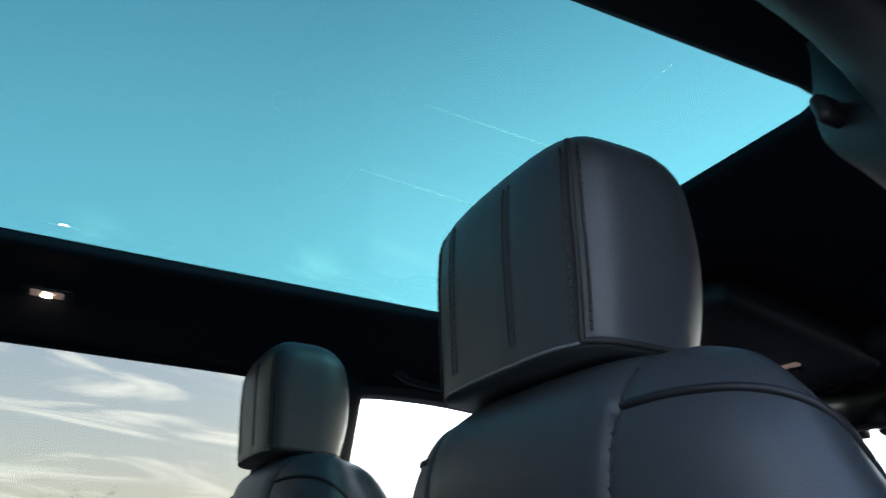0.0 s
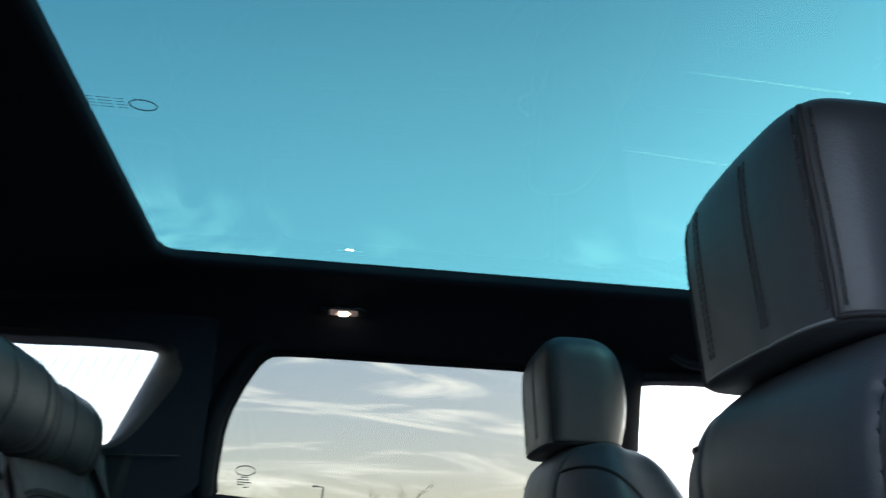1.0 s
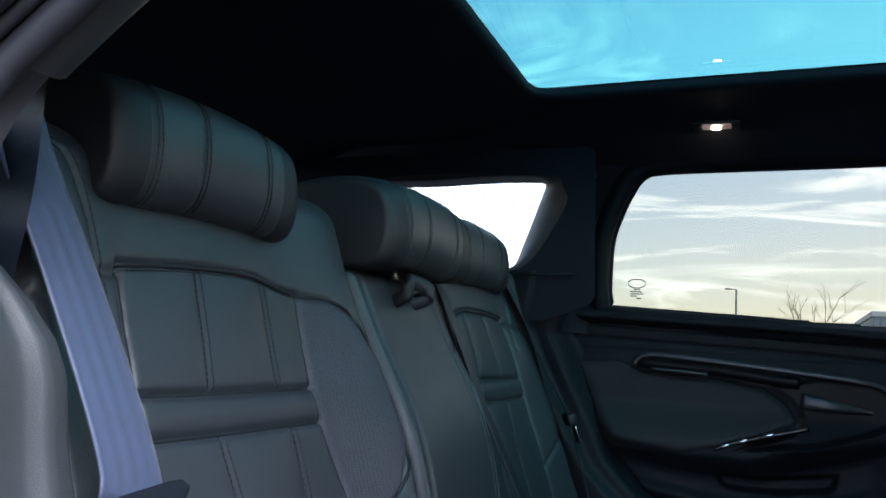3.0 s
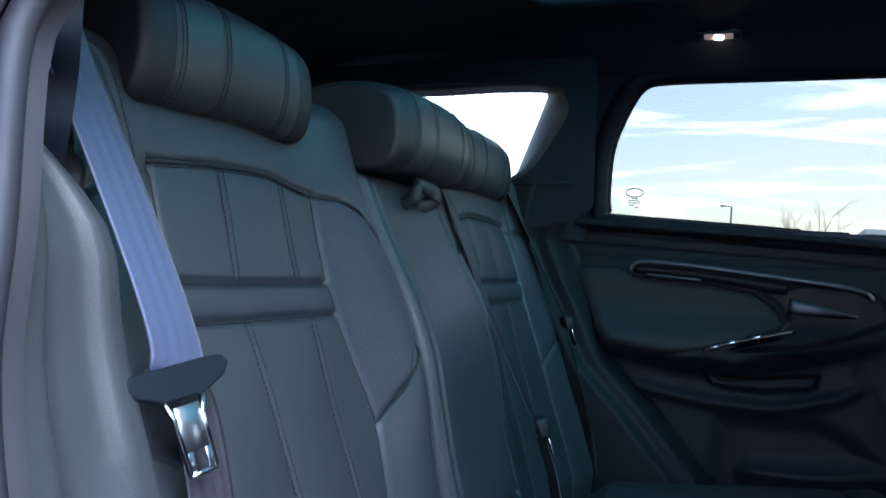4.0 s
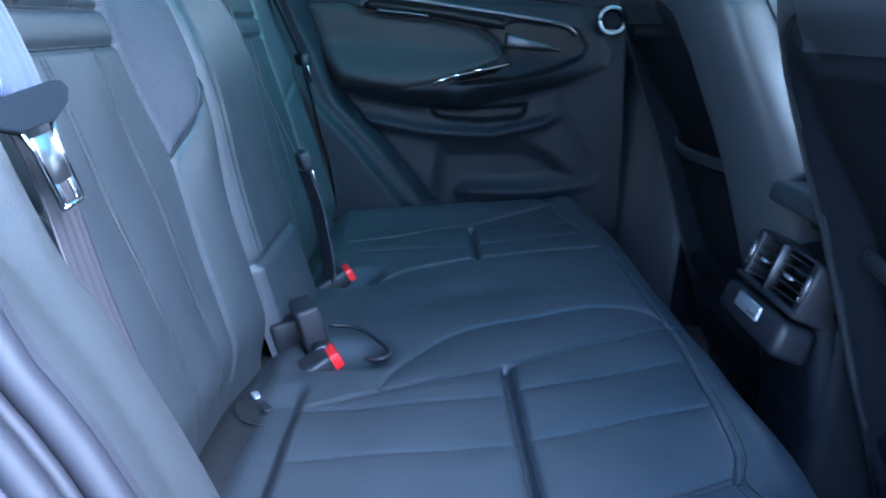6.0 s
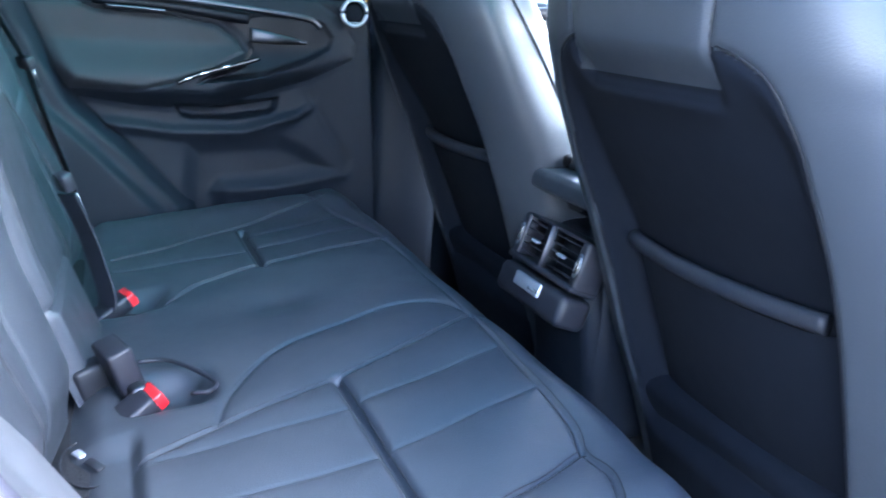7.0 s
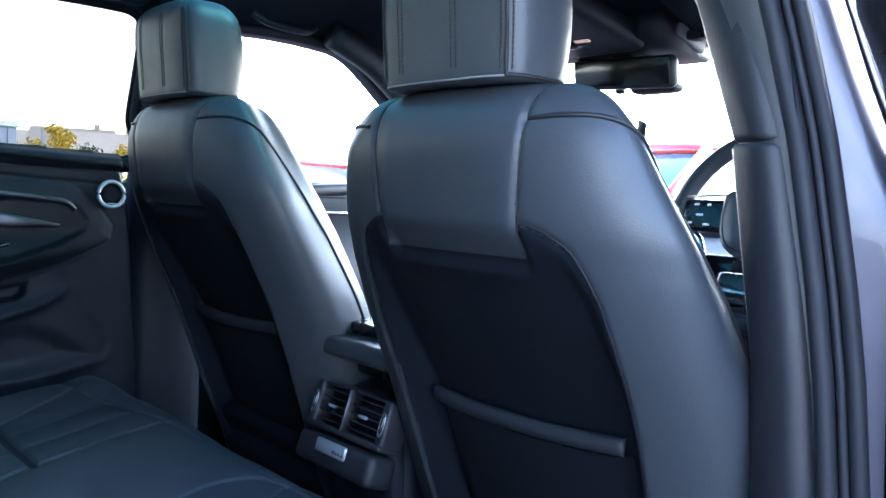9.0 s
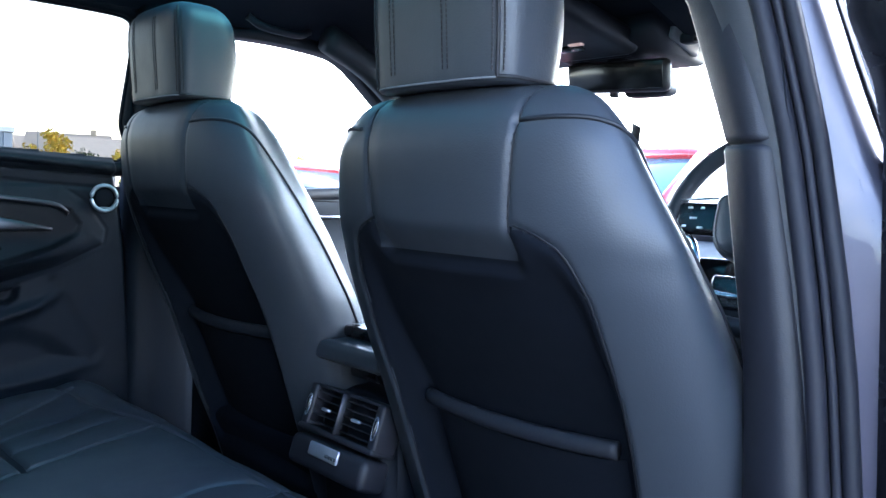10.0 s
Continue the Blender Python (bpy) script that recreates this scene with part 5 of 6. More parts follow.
def pane_edge(add, k):
    """Between the straight-sided pane and the opening's own edge, seen from its middle."""
    out = []
    for y, z in qgrow(-.006):
        d = np.array([y, z]) - qmid
        best = 9.0
        for p, q in zip(PANE, PANE[1:] + PANE[:1]):
            e = np.subtract(q, p)
            det = d[0] * -e[1] + e[0] * d[1]
            if abs(det) < 1e-9:
                continue
            r = np.subtract(p, qmid)
            t_, u_ = (r[0] * -e[1] + e[0] * r[1]) / det, (d[0] * r[1] - d[1] * r[0]) / det
            if t_ > 0 and -1e-6 <= u_ <= 1 + 1e-6:
                best = min(best, t_)
        out.append(qmid + d * (1 + (min(best, 1.0) - 1) * k))
    return qx(np.array(out), add)


mesh("window_reveal", *loft([pane_edge(-.075, 1), pane_edge(-.070, .98), pane_edge(-.040, .62), pane_edge(-.014, .22), qx(qgrow(-.004), -.004), qx(qgrow(.006), 0)], cap=False), TRIM_GREY, qt, "grey window reveal")
q_pane = mesh("pane", pane_edge(-.072, .99), [tuple(range(120))], GLASS_REAR, qt, "quarter pane standing in for the heated rear glass", smooth=False)
# slanted wires added here in place of the tailgate window's, seen sidelong
for k in range(9):
    y0, z0 = -.742 - .024 * k, 1.318
    y1, z1 = y0 + .066, 1.486
    mesh("heater_wire", *tube(qx(np.array([(y0, z0), (y1, z1)]), -.0705), .0006, 4), PIPING, q_pane)
outer_q = []
for y, z in qgrow(.006):
    a = math.atan2(z - 1.39, (y + .82) * .55)
    outer_q.append((np.clip(-.86 + .46 * math.cos(a), -1.30, -.52), np.clip(1.39 + .22 * math.sin(a), 1.20, 1.545)))
mesh("panel", *loft([qx(qgrow(.006), 0), qx(np.array(outer_q), .004)], cap=False), SUEDE, qt)
edge_y = lambda Z: np.interp(Z, [.45, .72, .845, .927, 1.09, 1.177, 1.3], [-.22, -.275, -.39, -.475, -.555, -.592, -.57])
gq = lambda Y, Z: (-.715 + .055 * ease(edge_y(Z) - Y, -.02, .03) + .02 * ease(edge_y(Z) - Y, .05, .08) + .03 * ease(Z, 1.0, 1.25), Y, Z)
mesh("lower_panel", *grid(np.linspace(-1.25, -.15, 300), np.linspace(.45, 1.30, 200), gq, lambda y, z: y < edge_y(z) + .05 - .045 * ease(z, 1.10, 1.20)), PLASTIC_SOFT, qt)
mesh("lower_panel", *grid(np.linspace(-1.25, -.60, 40), np.linspace(.45, 1.55, 60), lambda Y, Z: (.640 - .03 * ease(Z, 1.0, 1.25) - .06 * ease(Z, 1.3, 1.5), Y, Z)), PLASTIC_SOFT, qt)
part("trim_joint", rbox((.004, .15, .003), .001, 1, pose(-.607, -.635, 1.291, 3)), PIPING, qt)
mesh("c_panel", *grid(np.linspace(-.70, -.36, 60), np.linspace(1.18, 1.56, 60), lambda Y, Z: (XD - .012 + .10 * np.maximum(Z - 1.21, 0) + .05 * ease(-Y, .53, .60), Y, Z),
                     lambda y, z: ~inside(y, z, grown(.012)) & ~inside(y, z, qgrow(.003))), SUEDE, qt)
# parcel shelf and tailgate
part_ob = part("parcel_shelf", rbox((1.22, .55, .03), .008, 2, pose(0, -1.0, 1.155)), CARPET)
tagged(part_ob, "black cloth parcel shelf behind the bench", "parcel shelf")
tg = thing("tailgate", (0, -1.42, .6), "car tailgate with a heated rear window", "tailgate", kind="structure")
part("frame_top", rbox((1.22, .05, .03), .012, 2, pose(0, -1.30, 1.548)), PLASTIC, tg)
part("frame_bottom", rbox((1.25, .10, .60), .03, 2, pose(0, -1.47, .87)), PLASTIC, tg)
for s in (-1, 1):
    part("frame_side", rbox((.07, .06, .44), .02, 2, pose(s * .60, -1.38, 1.33, -22)), PLASTIC, tg)
mesh("pane", [(-.58, -1.463, 1.13), (.58, -1.463, 1.13), (.58, -1.30, 1.545), (-.58, -1.30, 1.545)], [(0, 1, 2, 3)], GLASS_REAR, tg, "heated rear glass", smooth=False)
for k in range(12):
    part("heater_wire", rbox((1.10, .0015, .0015), 0, 1, pose(0, -1.452 + k * .0122, 1.165 + k * .0302)), PIPING, tg, smooth=False)

# ---- far front door, pillar and windscreen ----
for s in (-1, 1):
    fd = thing("front_car_door", (s * .72, .7, .45), "closed front car door with dark trim and clear glass", "car door", "front doors")
    prof = [(.84, .46), (.70, .46), (.70, .80), (.665, .86), (.66, .93), (.695, .97), (.70, 1.08), (.688, 1.12), (.70, 1.150), (.715, 1.172), (.735, 1.176), (.78, 1.17), (.84, 1.10)]
    rings = [[(s * x, y, z + (.0 if z < 1.1 else -.02 * (y - .6))) for x, z in prof] for y in np.linspace(.285, 1.22, 20)]
    mesh("door_panel", *loft(rings), PLASTIC_SOFT, fd)
    mesh("chrome_strip", *tube([(s * .690, .34, 1.098), (s * .690, .7, 1.098), (s * .695, 1.1, 1.085)], .004, 6), SATIN, fd, "satin metal trim strip")
    mesh("trim_line", *tube([(s * .694, .32, 1.140), (s * .694, .7, 1.138), (s * .697, 1.1, 1.12)], .0025, 6), PIPING, fd)
    win = smooth_line([(.27, 1.180), (.27, 1.46), (.29, 1.492), (.40, 1.502), (.53, 1.500), (.635, 1.484), (.746, 1.412), (.86, 1.325), (1.0, 1.215), (1.04, 1.17), (.7, 1.174)], 90, closed=True)
    wm = win.mean(0)

    def wl(k, add):
        d = win - wm
        q = wm + d * (1 + k / np.linalg.norm(d, axis=1)[:, None])
        return np.stack([s * (.700 - .16 * np.maximum(q[:, 1] - 1.17, 0) + add), q[:, 0], q[:, 1]], 1)
    mesh("window_frame", *loft([wl(-.002, .03), wl(0, .0), wl(.004, -.008), wl(.020, -.012), wl(.030, -.006), wl(.045, .02)], cap=False), PLASTIC, fd, "black window frame")
    v0 = wl(.01, .02)
    mesh("pane", v0, [tuple(range(90))], GLASS_CLEAR, fd, "clear side glass", smooth=False)
    # door mirror outside
    part("mirror", rbox((.16, .10, .13), .04, 4, pose(s * .93, .98, 1.16, 0, 0, s * 15)), GLOSS_BLACK, fd, "gloss black door mirror")
    part("mirror_stem", rbox((.09, .05, .03), .012, 2, pose(s * .83, 1.0, 1.12)), GLOSS_BLACK, fd)

fbp = thing("b_pillar_trim", (-.66, .22, .45), "dark pillar trim behind the passenger seat", "pillar trim", kind="structure")
rings = []
for z in np.linspace(.42, 1.53, 24):
    xi = np.interp(z, [.45, .87, 1.0, 1.22, 1.37, 1.5], [.690, .686, .680, .660, .630, .590])
    rings.append([(-xi - .06, .12, z), (-xi - .012, .135, z), (-xi, .15, z), (-xi + .004, .20, z), (-xi, .26, z), (-xi - .012, .285, z), (-xi - .06, .29, z)])
mesh("trim", *loft(rings), PLASTIC_SOFT, fbp)
for s in (-1, 1):
    ap = thing("a_pillar_trim", (s * .62, 1.0, 1.1), "grey windscreen pillar trim", "pillar trim", kind="structure")
    mesh("trim", *tube(smooth_line([(s * .585, .55, 1.525), (s * .600, .68, 1.478), (s * .615, .80, 1.405), (s * .635, .95, 1.300), (s * .655, 1.10, 1.185), (s * .665, 1.18, 1.12)], 30), .030, 10, flat=1.2), TRIM_GREY, ap)
ws = thing("windscreen", (0, 1.2, 1.05), "clear raked windscreen", "windscreen", kind="structure")
g_ws = lambda U, V: (U, .93 + (1.48 - .93) * V - .10 * (U / .65) ** 2, 1.492 - .40 * V - .02 * (U / .65) ** 2)
mesh("pane", *grid(np.linspace(-.66, .66, 24), np.linspace(0, 1, 12), g_ws), GLASS_CLEAR, ws)
part("paper_tag", rbox((.028, .002, .045), .001, 1, pose(-.083, 1.10, 1.333, 30, 28, 0)), MIRROR, ws, "small dark tag on the glass")

# ---- dashboard ----
dash = thing("dashboard", (0, 1.1, .7), "black dashboard with a soft top and screens", "dashboard")
dp = smooth_line([(.86, .70), (.80, .84), (.82, .93), (.88, .985), (1.02, 1.015), (1.25, 1.03), (1.50, 1.05), (1.50, .70)], 40)
mesh("panel", *loft([[(x, y + .02 * (x / .68) ** 2, z + (.035 * math.exp(-((x - XC) / .17) ** 2) if z > .95 else 0)) for y, z in dp] for x in np.linspace(-.68, .68, 40)]), PLASTIC_SOFT, dash)
part("instrument_screen", rbox((.30, .012, .10), .006, 2, pose(XC, .875, 1.015, -18)), SCREEN_GLASS, dash, "dark instrument screen")
part("touch_screen", rbox((.26, .012, .12), .006, 2, pose(0, .845, .985, -22)), SCREEN_GLASS, dash, "dark touch screen")
part("lower_screen", rbox((.25, .012, .15), .008, 2, pose(0, .79, .855, -50)), SCREEN_GLASS, dash, "dark lower screen")
for s in (-1, 1):
    mesh("vent_trim", *tube([(s * .30, .845, .995), (s * .62, .87, .985)], .005, 6), SATIN, dash, "bright trim strip")
mesh("screen_trim", *tube([(-.135, .80, .93), (-.135, .745, .80), (.135, .745, .80), (.135, .80, .93)], .006, 8), CHROME, dash, "bright trim round the screen")

# ---- steering wheel ----
SWC = (.395, .800, 1.125)
wheel = thing("steering_wheel", SWC, "black leather steering wheel with gloss button pads", "steering wheel")


SM = pose(*SWC, 70)      # its plane leans back


def sw(x, y, z=0.0):
    return tuple(SM @ Vector((x, y, z)))


rim = [sw(.183 * math.cos(a), .178 * math.sin(a)) for a in np.linspace(0, 2 * math.pi, 80, endpoint=False)]
mesh("rim", *tube(rim, .0165, 12, closed=True), LEATHER_CAP, wheel, "black leather rim")
HUB = smooth_line([(-.070, .050), (0, .056), (.070, .050), (.078, .020), (.072, -.030), (.050, -.062), (0, -.070), (-.050, -.062), (-.072, -.030), (-.078, .020)], 48, closed=True)
mesh("hub", *loft([[sw(a * k, b * k, h) for a, b in HUB] for k, h in ((.96, -.02), (1.0, .02), (.98, .034), (.90, .040), (.60, .044), (.2, .045))]), LEATHER, wheel, "grey airbag cover")
mesh("hub_seam", *tube([sw(a * .88, b * .88, .0405) for a, b in HUB], .0012, 5, closed=True), PIPING, wheel)
mesh("lower_trim", *tube(smooth_line([sw(-.150, -.020, .014), sw(-.118, -.034, .020), (sw(-.102, -.062, .020)), sw(-.092, -.100, .016), sw(-.075, -.122, .012), sw(0, -.128, .012), sw(.075, -.122, .012), sw(.092, -.100, .016), sw(.102, -.062, .020), sw(.118, -.034, .020), sw(.150, -.020, .014)], 70), .0058, 8), CHROME, wheel, "bright metal lower spoke trim")
for s in (-1, 1):
    sp = part("spoke", rbox((.095, .062, .020), .009, 3, SM @ pose(s * .120, .012, .004)), GLOSS_BLACK, wheel, "gloss black button pad")
    mesh("spoke_trim", *tube([sw(s * .168, .046, .010), sw(s * .085, .050, .014)], .0025, 6), SATIN, wheel, "bright spoke trim")
    for a, b, w in ((.14, .030, .010), (.115, .030, .007), (.13, .010, .014), (.145, -.006, .008), (.112, -.008, .012)):
        part("print", rbox((w, .004, .001), 0, 1, SM @ pose(s * a, b, .0148)), WHITE_PRINT, sp)
part("spoke_low", rbox((.14, .06, .014), .006, 2, SM @ pose(0, -.120, .000)), GLOSS_BLACK, wheel, "gloss black lower spoke")
mesh("stalk", *tube([sw(-.04, .02, -.03), sw(-.12, .035, -.035), sw(-.19, .04, -.035)], .007, 8), PLASTIC, wheel, "control stalk")
mesh("stalk", *tube([sw(.04, .02, -.03), sw(.12, .035, -.035), sw(.19, .04, -.035)], .007, 8), PLASTIC, wheel, "control stalk")
mesh("column", *tube([sw(0, 0, -.03), sw(0, -.01, -.20)], .045, 12), PLASTIC, wheel)

# ---- mirror, roof console, visors ----
mir = thing("rear_view_mirror", (.03, .86, 1.42), "black frameless rear view mirror under the roof", "mirror")
part("shell", rbox((.265, .030, .066), .018, 4, pose(.026, .865, 1.425, 10, 3, -4)), MIRROR, mir)
# the dark cabin's reflection is put into the mirror's base colour
part("glass", rbox((.250, .003, .054), .002, 2, pose(.026, .849, 1.424, 10, 3, -4)), material("mirror_glass", (.012, .013, .015), .18, metal=0.6, vary=.02), mir, "mirror glass coloured like its dark reflection")
part("stem", rbox((.05, .09, .05), .015, 3, pose(.02, .90, 1.445)), PLASTIC, mir)
part("camera_pod", rbox((.11, .05, .030), .014, 3, pose(.075, .915, 1.400)), PLASTIC, mir, "black sensor pod under the mirror")
part("clip", rbox((.016, .02, .016), .003, 1, pose(-.005, .90, 1.396)), PLASTIC, mir)
CAP_GREY = material("pale_grey_plastic", (.30, .29, .29), .5, vary=.08, grain=.2, grain_size=.001)
oc = thing("roof_console", (0, .68, 1.53), "black roof console with reading lamps and a slotted cover", "roof console")
part("body", rbox((.22, .30, .05), .02, 3, pose(.0, .68, 1.505, -10)), PLASTIC, oc)
fc = [[(x, y, z) for y, z in ((.78, 1.478), (.86, 1.462), (.97, 1.450), (1.0, 1.465), (.96, 1.52), (.80, 1.545))] for x in (-.105, -.10, .0, .10, .155)]
cov = mesh("front_cover", *loft(fc), PLASTIC, oc, "black sensor cover against the glass")
part("cover_cap", rbox((.014, .10, .062), .006, 2, pose(.160, .90, 1.505, -16)), CAP_GREY, cov, "grey slotted end cap")
for k in range(3):
    part("slot", rbox((.004, .006, .030), .001, 1, pose(.1675, .882 + k * .016, 1.503, -16)), PIPING, cov)
for k in range(12):
    part("slot", rbox((.15, .003, .004), .001, 1, pose(-.01, .795 + k * .010, 1.4745 - k * .0016, -8)), SATIN, oc)
for s in (-1, 1):
    part("reading_lamp", rbox((.036, .012, .008), .003, 2, pose(.022 if s > 0 else -.085, .728, 1.472, -10)), LAMP_LENS if s > 0 else PLASTIC, oc, "warm reading lamp")
for k in range(3):
    part("switch", rbox((.028, .022, .008), .003, 2, pose(-.045 + k * .03, .74, 1.466, -10)), GLOSS_BLACK, oc)
mesh("call_frame", *tube([(-.030, .635, 1.484), (.005, .637, 1.484), (-.008, .700, 1.472), (-.043, .698, 1.472)], .0035, 6, closed=True), SATIN, oc, "pale square switch frame")
for s in (-1, 1):
    vz = thing("sun_visor", (s * .36, .72, 1.5), "folded black sun visor", "sun visor", "sun visors")
    part("panel", rbox((.36, .17, .022), .010, 3, pose(s * .37, .775, 1.508, -16, s * 4, 0)), SUEDE, vz)
    mesh("rod", *tube([(s * .20, .86, 1.482), (s * .54, .865, 1.472)], .005, 8), PLASTIC, vz)
    part("clip", rbox((.03, .03, .02), .006, 2, pose(s * .19, .865, 1.485)), PLASTIC, vz)
    gh = thing("grab_handle", (s * .60, .42, 1.5), "folded black grab handle over the door", "grab handle", "grab handles")
    mesh("bar", *tube(smooth_line([(s * .588, .34, 1.540), (s * .578, .37, 1.522), (s * .576, .42, 1.517), (s * .578, .47, 1.518), (s * .588, .50, 1.532)], 24), .009, 8), PLASTIC, gh)

# open rear door: only its leading edge shows, past the pillar
od = thing("rear_car_door", (.80, .2, .45), "open rear car door with a dark leading edge", "car door")
DM = pose(.93, .30, 0, 0, 0, 72)      # swung out past its hinge


def od_p(u, x, z):
    return tuple(DM @ Vector((x, -u, z)))


lead = [[(.772 + .05 * max(1.28 - z, 0) - .15 * max(z - 1.28, 0) - .022 * float(ease(z, 1.22, 1.36)) + a, .245 - .022 * float(ease(z, 1.22, 1.36)) + b, z) for a, b in ((0, 0), (.012, -.035), (.10, -.09), (.125, -.05), (.03, .03))] for z in np.linspace(.42, 1.50, 20)]
mesh("leading_edge", *loft(lead), GLOSS_BLACK, od, "dark painted leading edge with specks")
mesh("outer_skin", *loft([[od_p(u, .05 + .02, z) for u, z in ((.02, .42), (.02, 1.15), (.80, 1.18), (.80, .95), (.55, .45))], [od_p(u, -.06, z) for u, z in ((.02, .42), (.02, 1.15), (.80, 1.18), (.80, .95), (.55, .45))]]), PAINT, od, "metallic grey door skin", smooth=False)

# ---- the car's own outer shell: body sides with their window openings ----


def grown_poly(poly, k):
    q = np.asarray(poly, float)
    c = q.mean(0)
    d = q - c
    return c + d * (1 + k / np.linalg.norm(d, axis=1)[:, None])


FWIN = smooth_line([(.27, 1.180), (.27, 1.46), (.29, 1.492), (.40, 1.502), (.53, 1.500), (.635, 1.484), (.746, 1.412), (.86, 1.325), (1.0, 1.215), (1.04, 1.17), (.7, 1.174)], 60, closed=True)
for side in (-1, 1):
    holes = [grown_poly(FWIN, .07), grown_poly(Q_IN, .06)]
    if side < 0:
        holes.append(grown_poly(W_IN, .085))
    else:
        holes.append(np.array([(a, b) for a, b in grown_poly(APERTURE, .10)]))
    top = lambda y: np.interp(y, [-1.98, -1.55, -1.30, -1.0, .55, 1.45, 1.62, 2.36], [1.00, 1.10, 1.47, 1.505, 1.52, 1.115, 1.045, .88])
    arch = lambda y, z: (np.hypot(y - 1.55, z - .36) < .40) | (np.hypot(y + 1.25, z - .36) < .40)
    skin = lambda Y, Z, o: (side * ((side_x(Z) + .085 + .05 * np.exp(-((Z - .95) / .25) ** 2) - .22 * np.maximum(Z - 1.45, 0)) * (1 - .16 * ease(np.abs(Y - .2), 1.55, 2.2)) - o), Y, Z)
    held = lambda y, z: ~np.any([inside(y, z, h) for h in holes], 0) & (z < top(y)) & ~arch(y, z)
    us_, vs_ = np.linspace(-1.98, 2.36, 434), np.linspace(.25, 1.60, 140)
    ob = mesh("body_side", *merge(grid(us_, vs_, lambda Y, Z: skin(Y, Z, 0), held), grid(us_, vs_, lambda Y, Z: skin(Y, Z, .012), held)), PAINT)
    tagged(ob, "metallic grey body side of the car", "car body", kind="structure")
    for wy in (1.55, -1.25):
        wh = thing("car_wheel", (side * .80, wy, .36), "black tyre on a grey alloy rim", "wheel", "car wheels")
        ringp = lambda r, x: [(side * x, wy + r * math.cos(a), .36 + r * math.sin(a)) for a in np.linspace(0, 2 * math.pi, 40, endpoint=False)]
        mesh("tyre", *loft([ringp(.24, .70), ringp(.33, .70), ringp(.355, .72), ringp(.36, .80), ringp(.355, .88), ringp(.33, .90), ringp(.25, .895), ringp(.24, .86)], cap=False), RUBBER, wh, "black tyre")
        rim_ = mesh("rim", *loft([ringp(.245, .86), ringp(.235, .885), ringp(.22, .86), ringp(.21, .80)], cap=True), SATIN, wh, "grey alloy rim")
        for k in range(5):
            part("spoke", rbox((.03, .20, .045), .01, 2, pose(side * .865, wy, .36, k * 72) @ pose(0, .11, 0)), SATIN, rim_)
hood = mesh("bonnet", *grid(np.linspace(-1, 1, 40), np.linspace(1.47, 2.36, 30), lambda U, Y: (U * .80 * (1 - .16 * ease(Y - .2, 1.55, 2.2)), Y, np.interp(Y, [1.45, 1.62, 2.2, 2.36], [1.09, 1.065, .97, .88]) + .03 * (1 - U * U) - .02 * U ** 4)), PAINT)
tagged(hood, "metallic grey car bonnet", "car bonnet", kind="structure")
nose = mesh("front_end", *grid(np.linspace(-1, 1, 40), np.linspace(.28, .90, 24), lambda U, Z: (U * .68, 2.36 + .10 * (1 - U * U) * ease(Z, .9, .7) + .02 * np.sin(Z * 9), Z)), PAINT)
tagged(nose, "metallic grey front end of the car", "car body", kind="structure")
tail = mesh("rear_shell", *grid(np.linspace(-1, 1, 40), np.linspace(.28, 1.12, 30), lambda U, Z: (U * .76, -1.98 - .06 * (1 - U * U) + .40 * ease(Z, .95, 1.12), Z)), PAINT)
tagged(tail, "metallic grey rear end of the car", "car body", kind="structure")
bulk = part("bulkhead", rbox((1.42, .05, .75), .02, 2, pose(0, 1.45, .68)), PLASTIC)
tagged(bulk, "black bulkhead under the dashboard", "car body", kind="structure")
under = part("underbody", rbox((1.36, 4.1, .05), .01, 1, pose(0, .15, .30)), PLASTIC)
tagged(under, "black underside of the car", "car body", kind="structure")

# ---- other cars ----
CAR_GLASS = material("car_glass_teal", (0.05, 0.10, 0.12), 0.06, vary=.1, coat=.3)
TYRE = material("tyre_rubber", (0.02, 0.02, 0.022), .8, vary=.2, grain=.3, grain_size=.01)
LIGHT_LENS = material("headlamp_lens", (.55, .57, .60), .1, vary=.1, coat=.5)


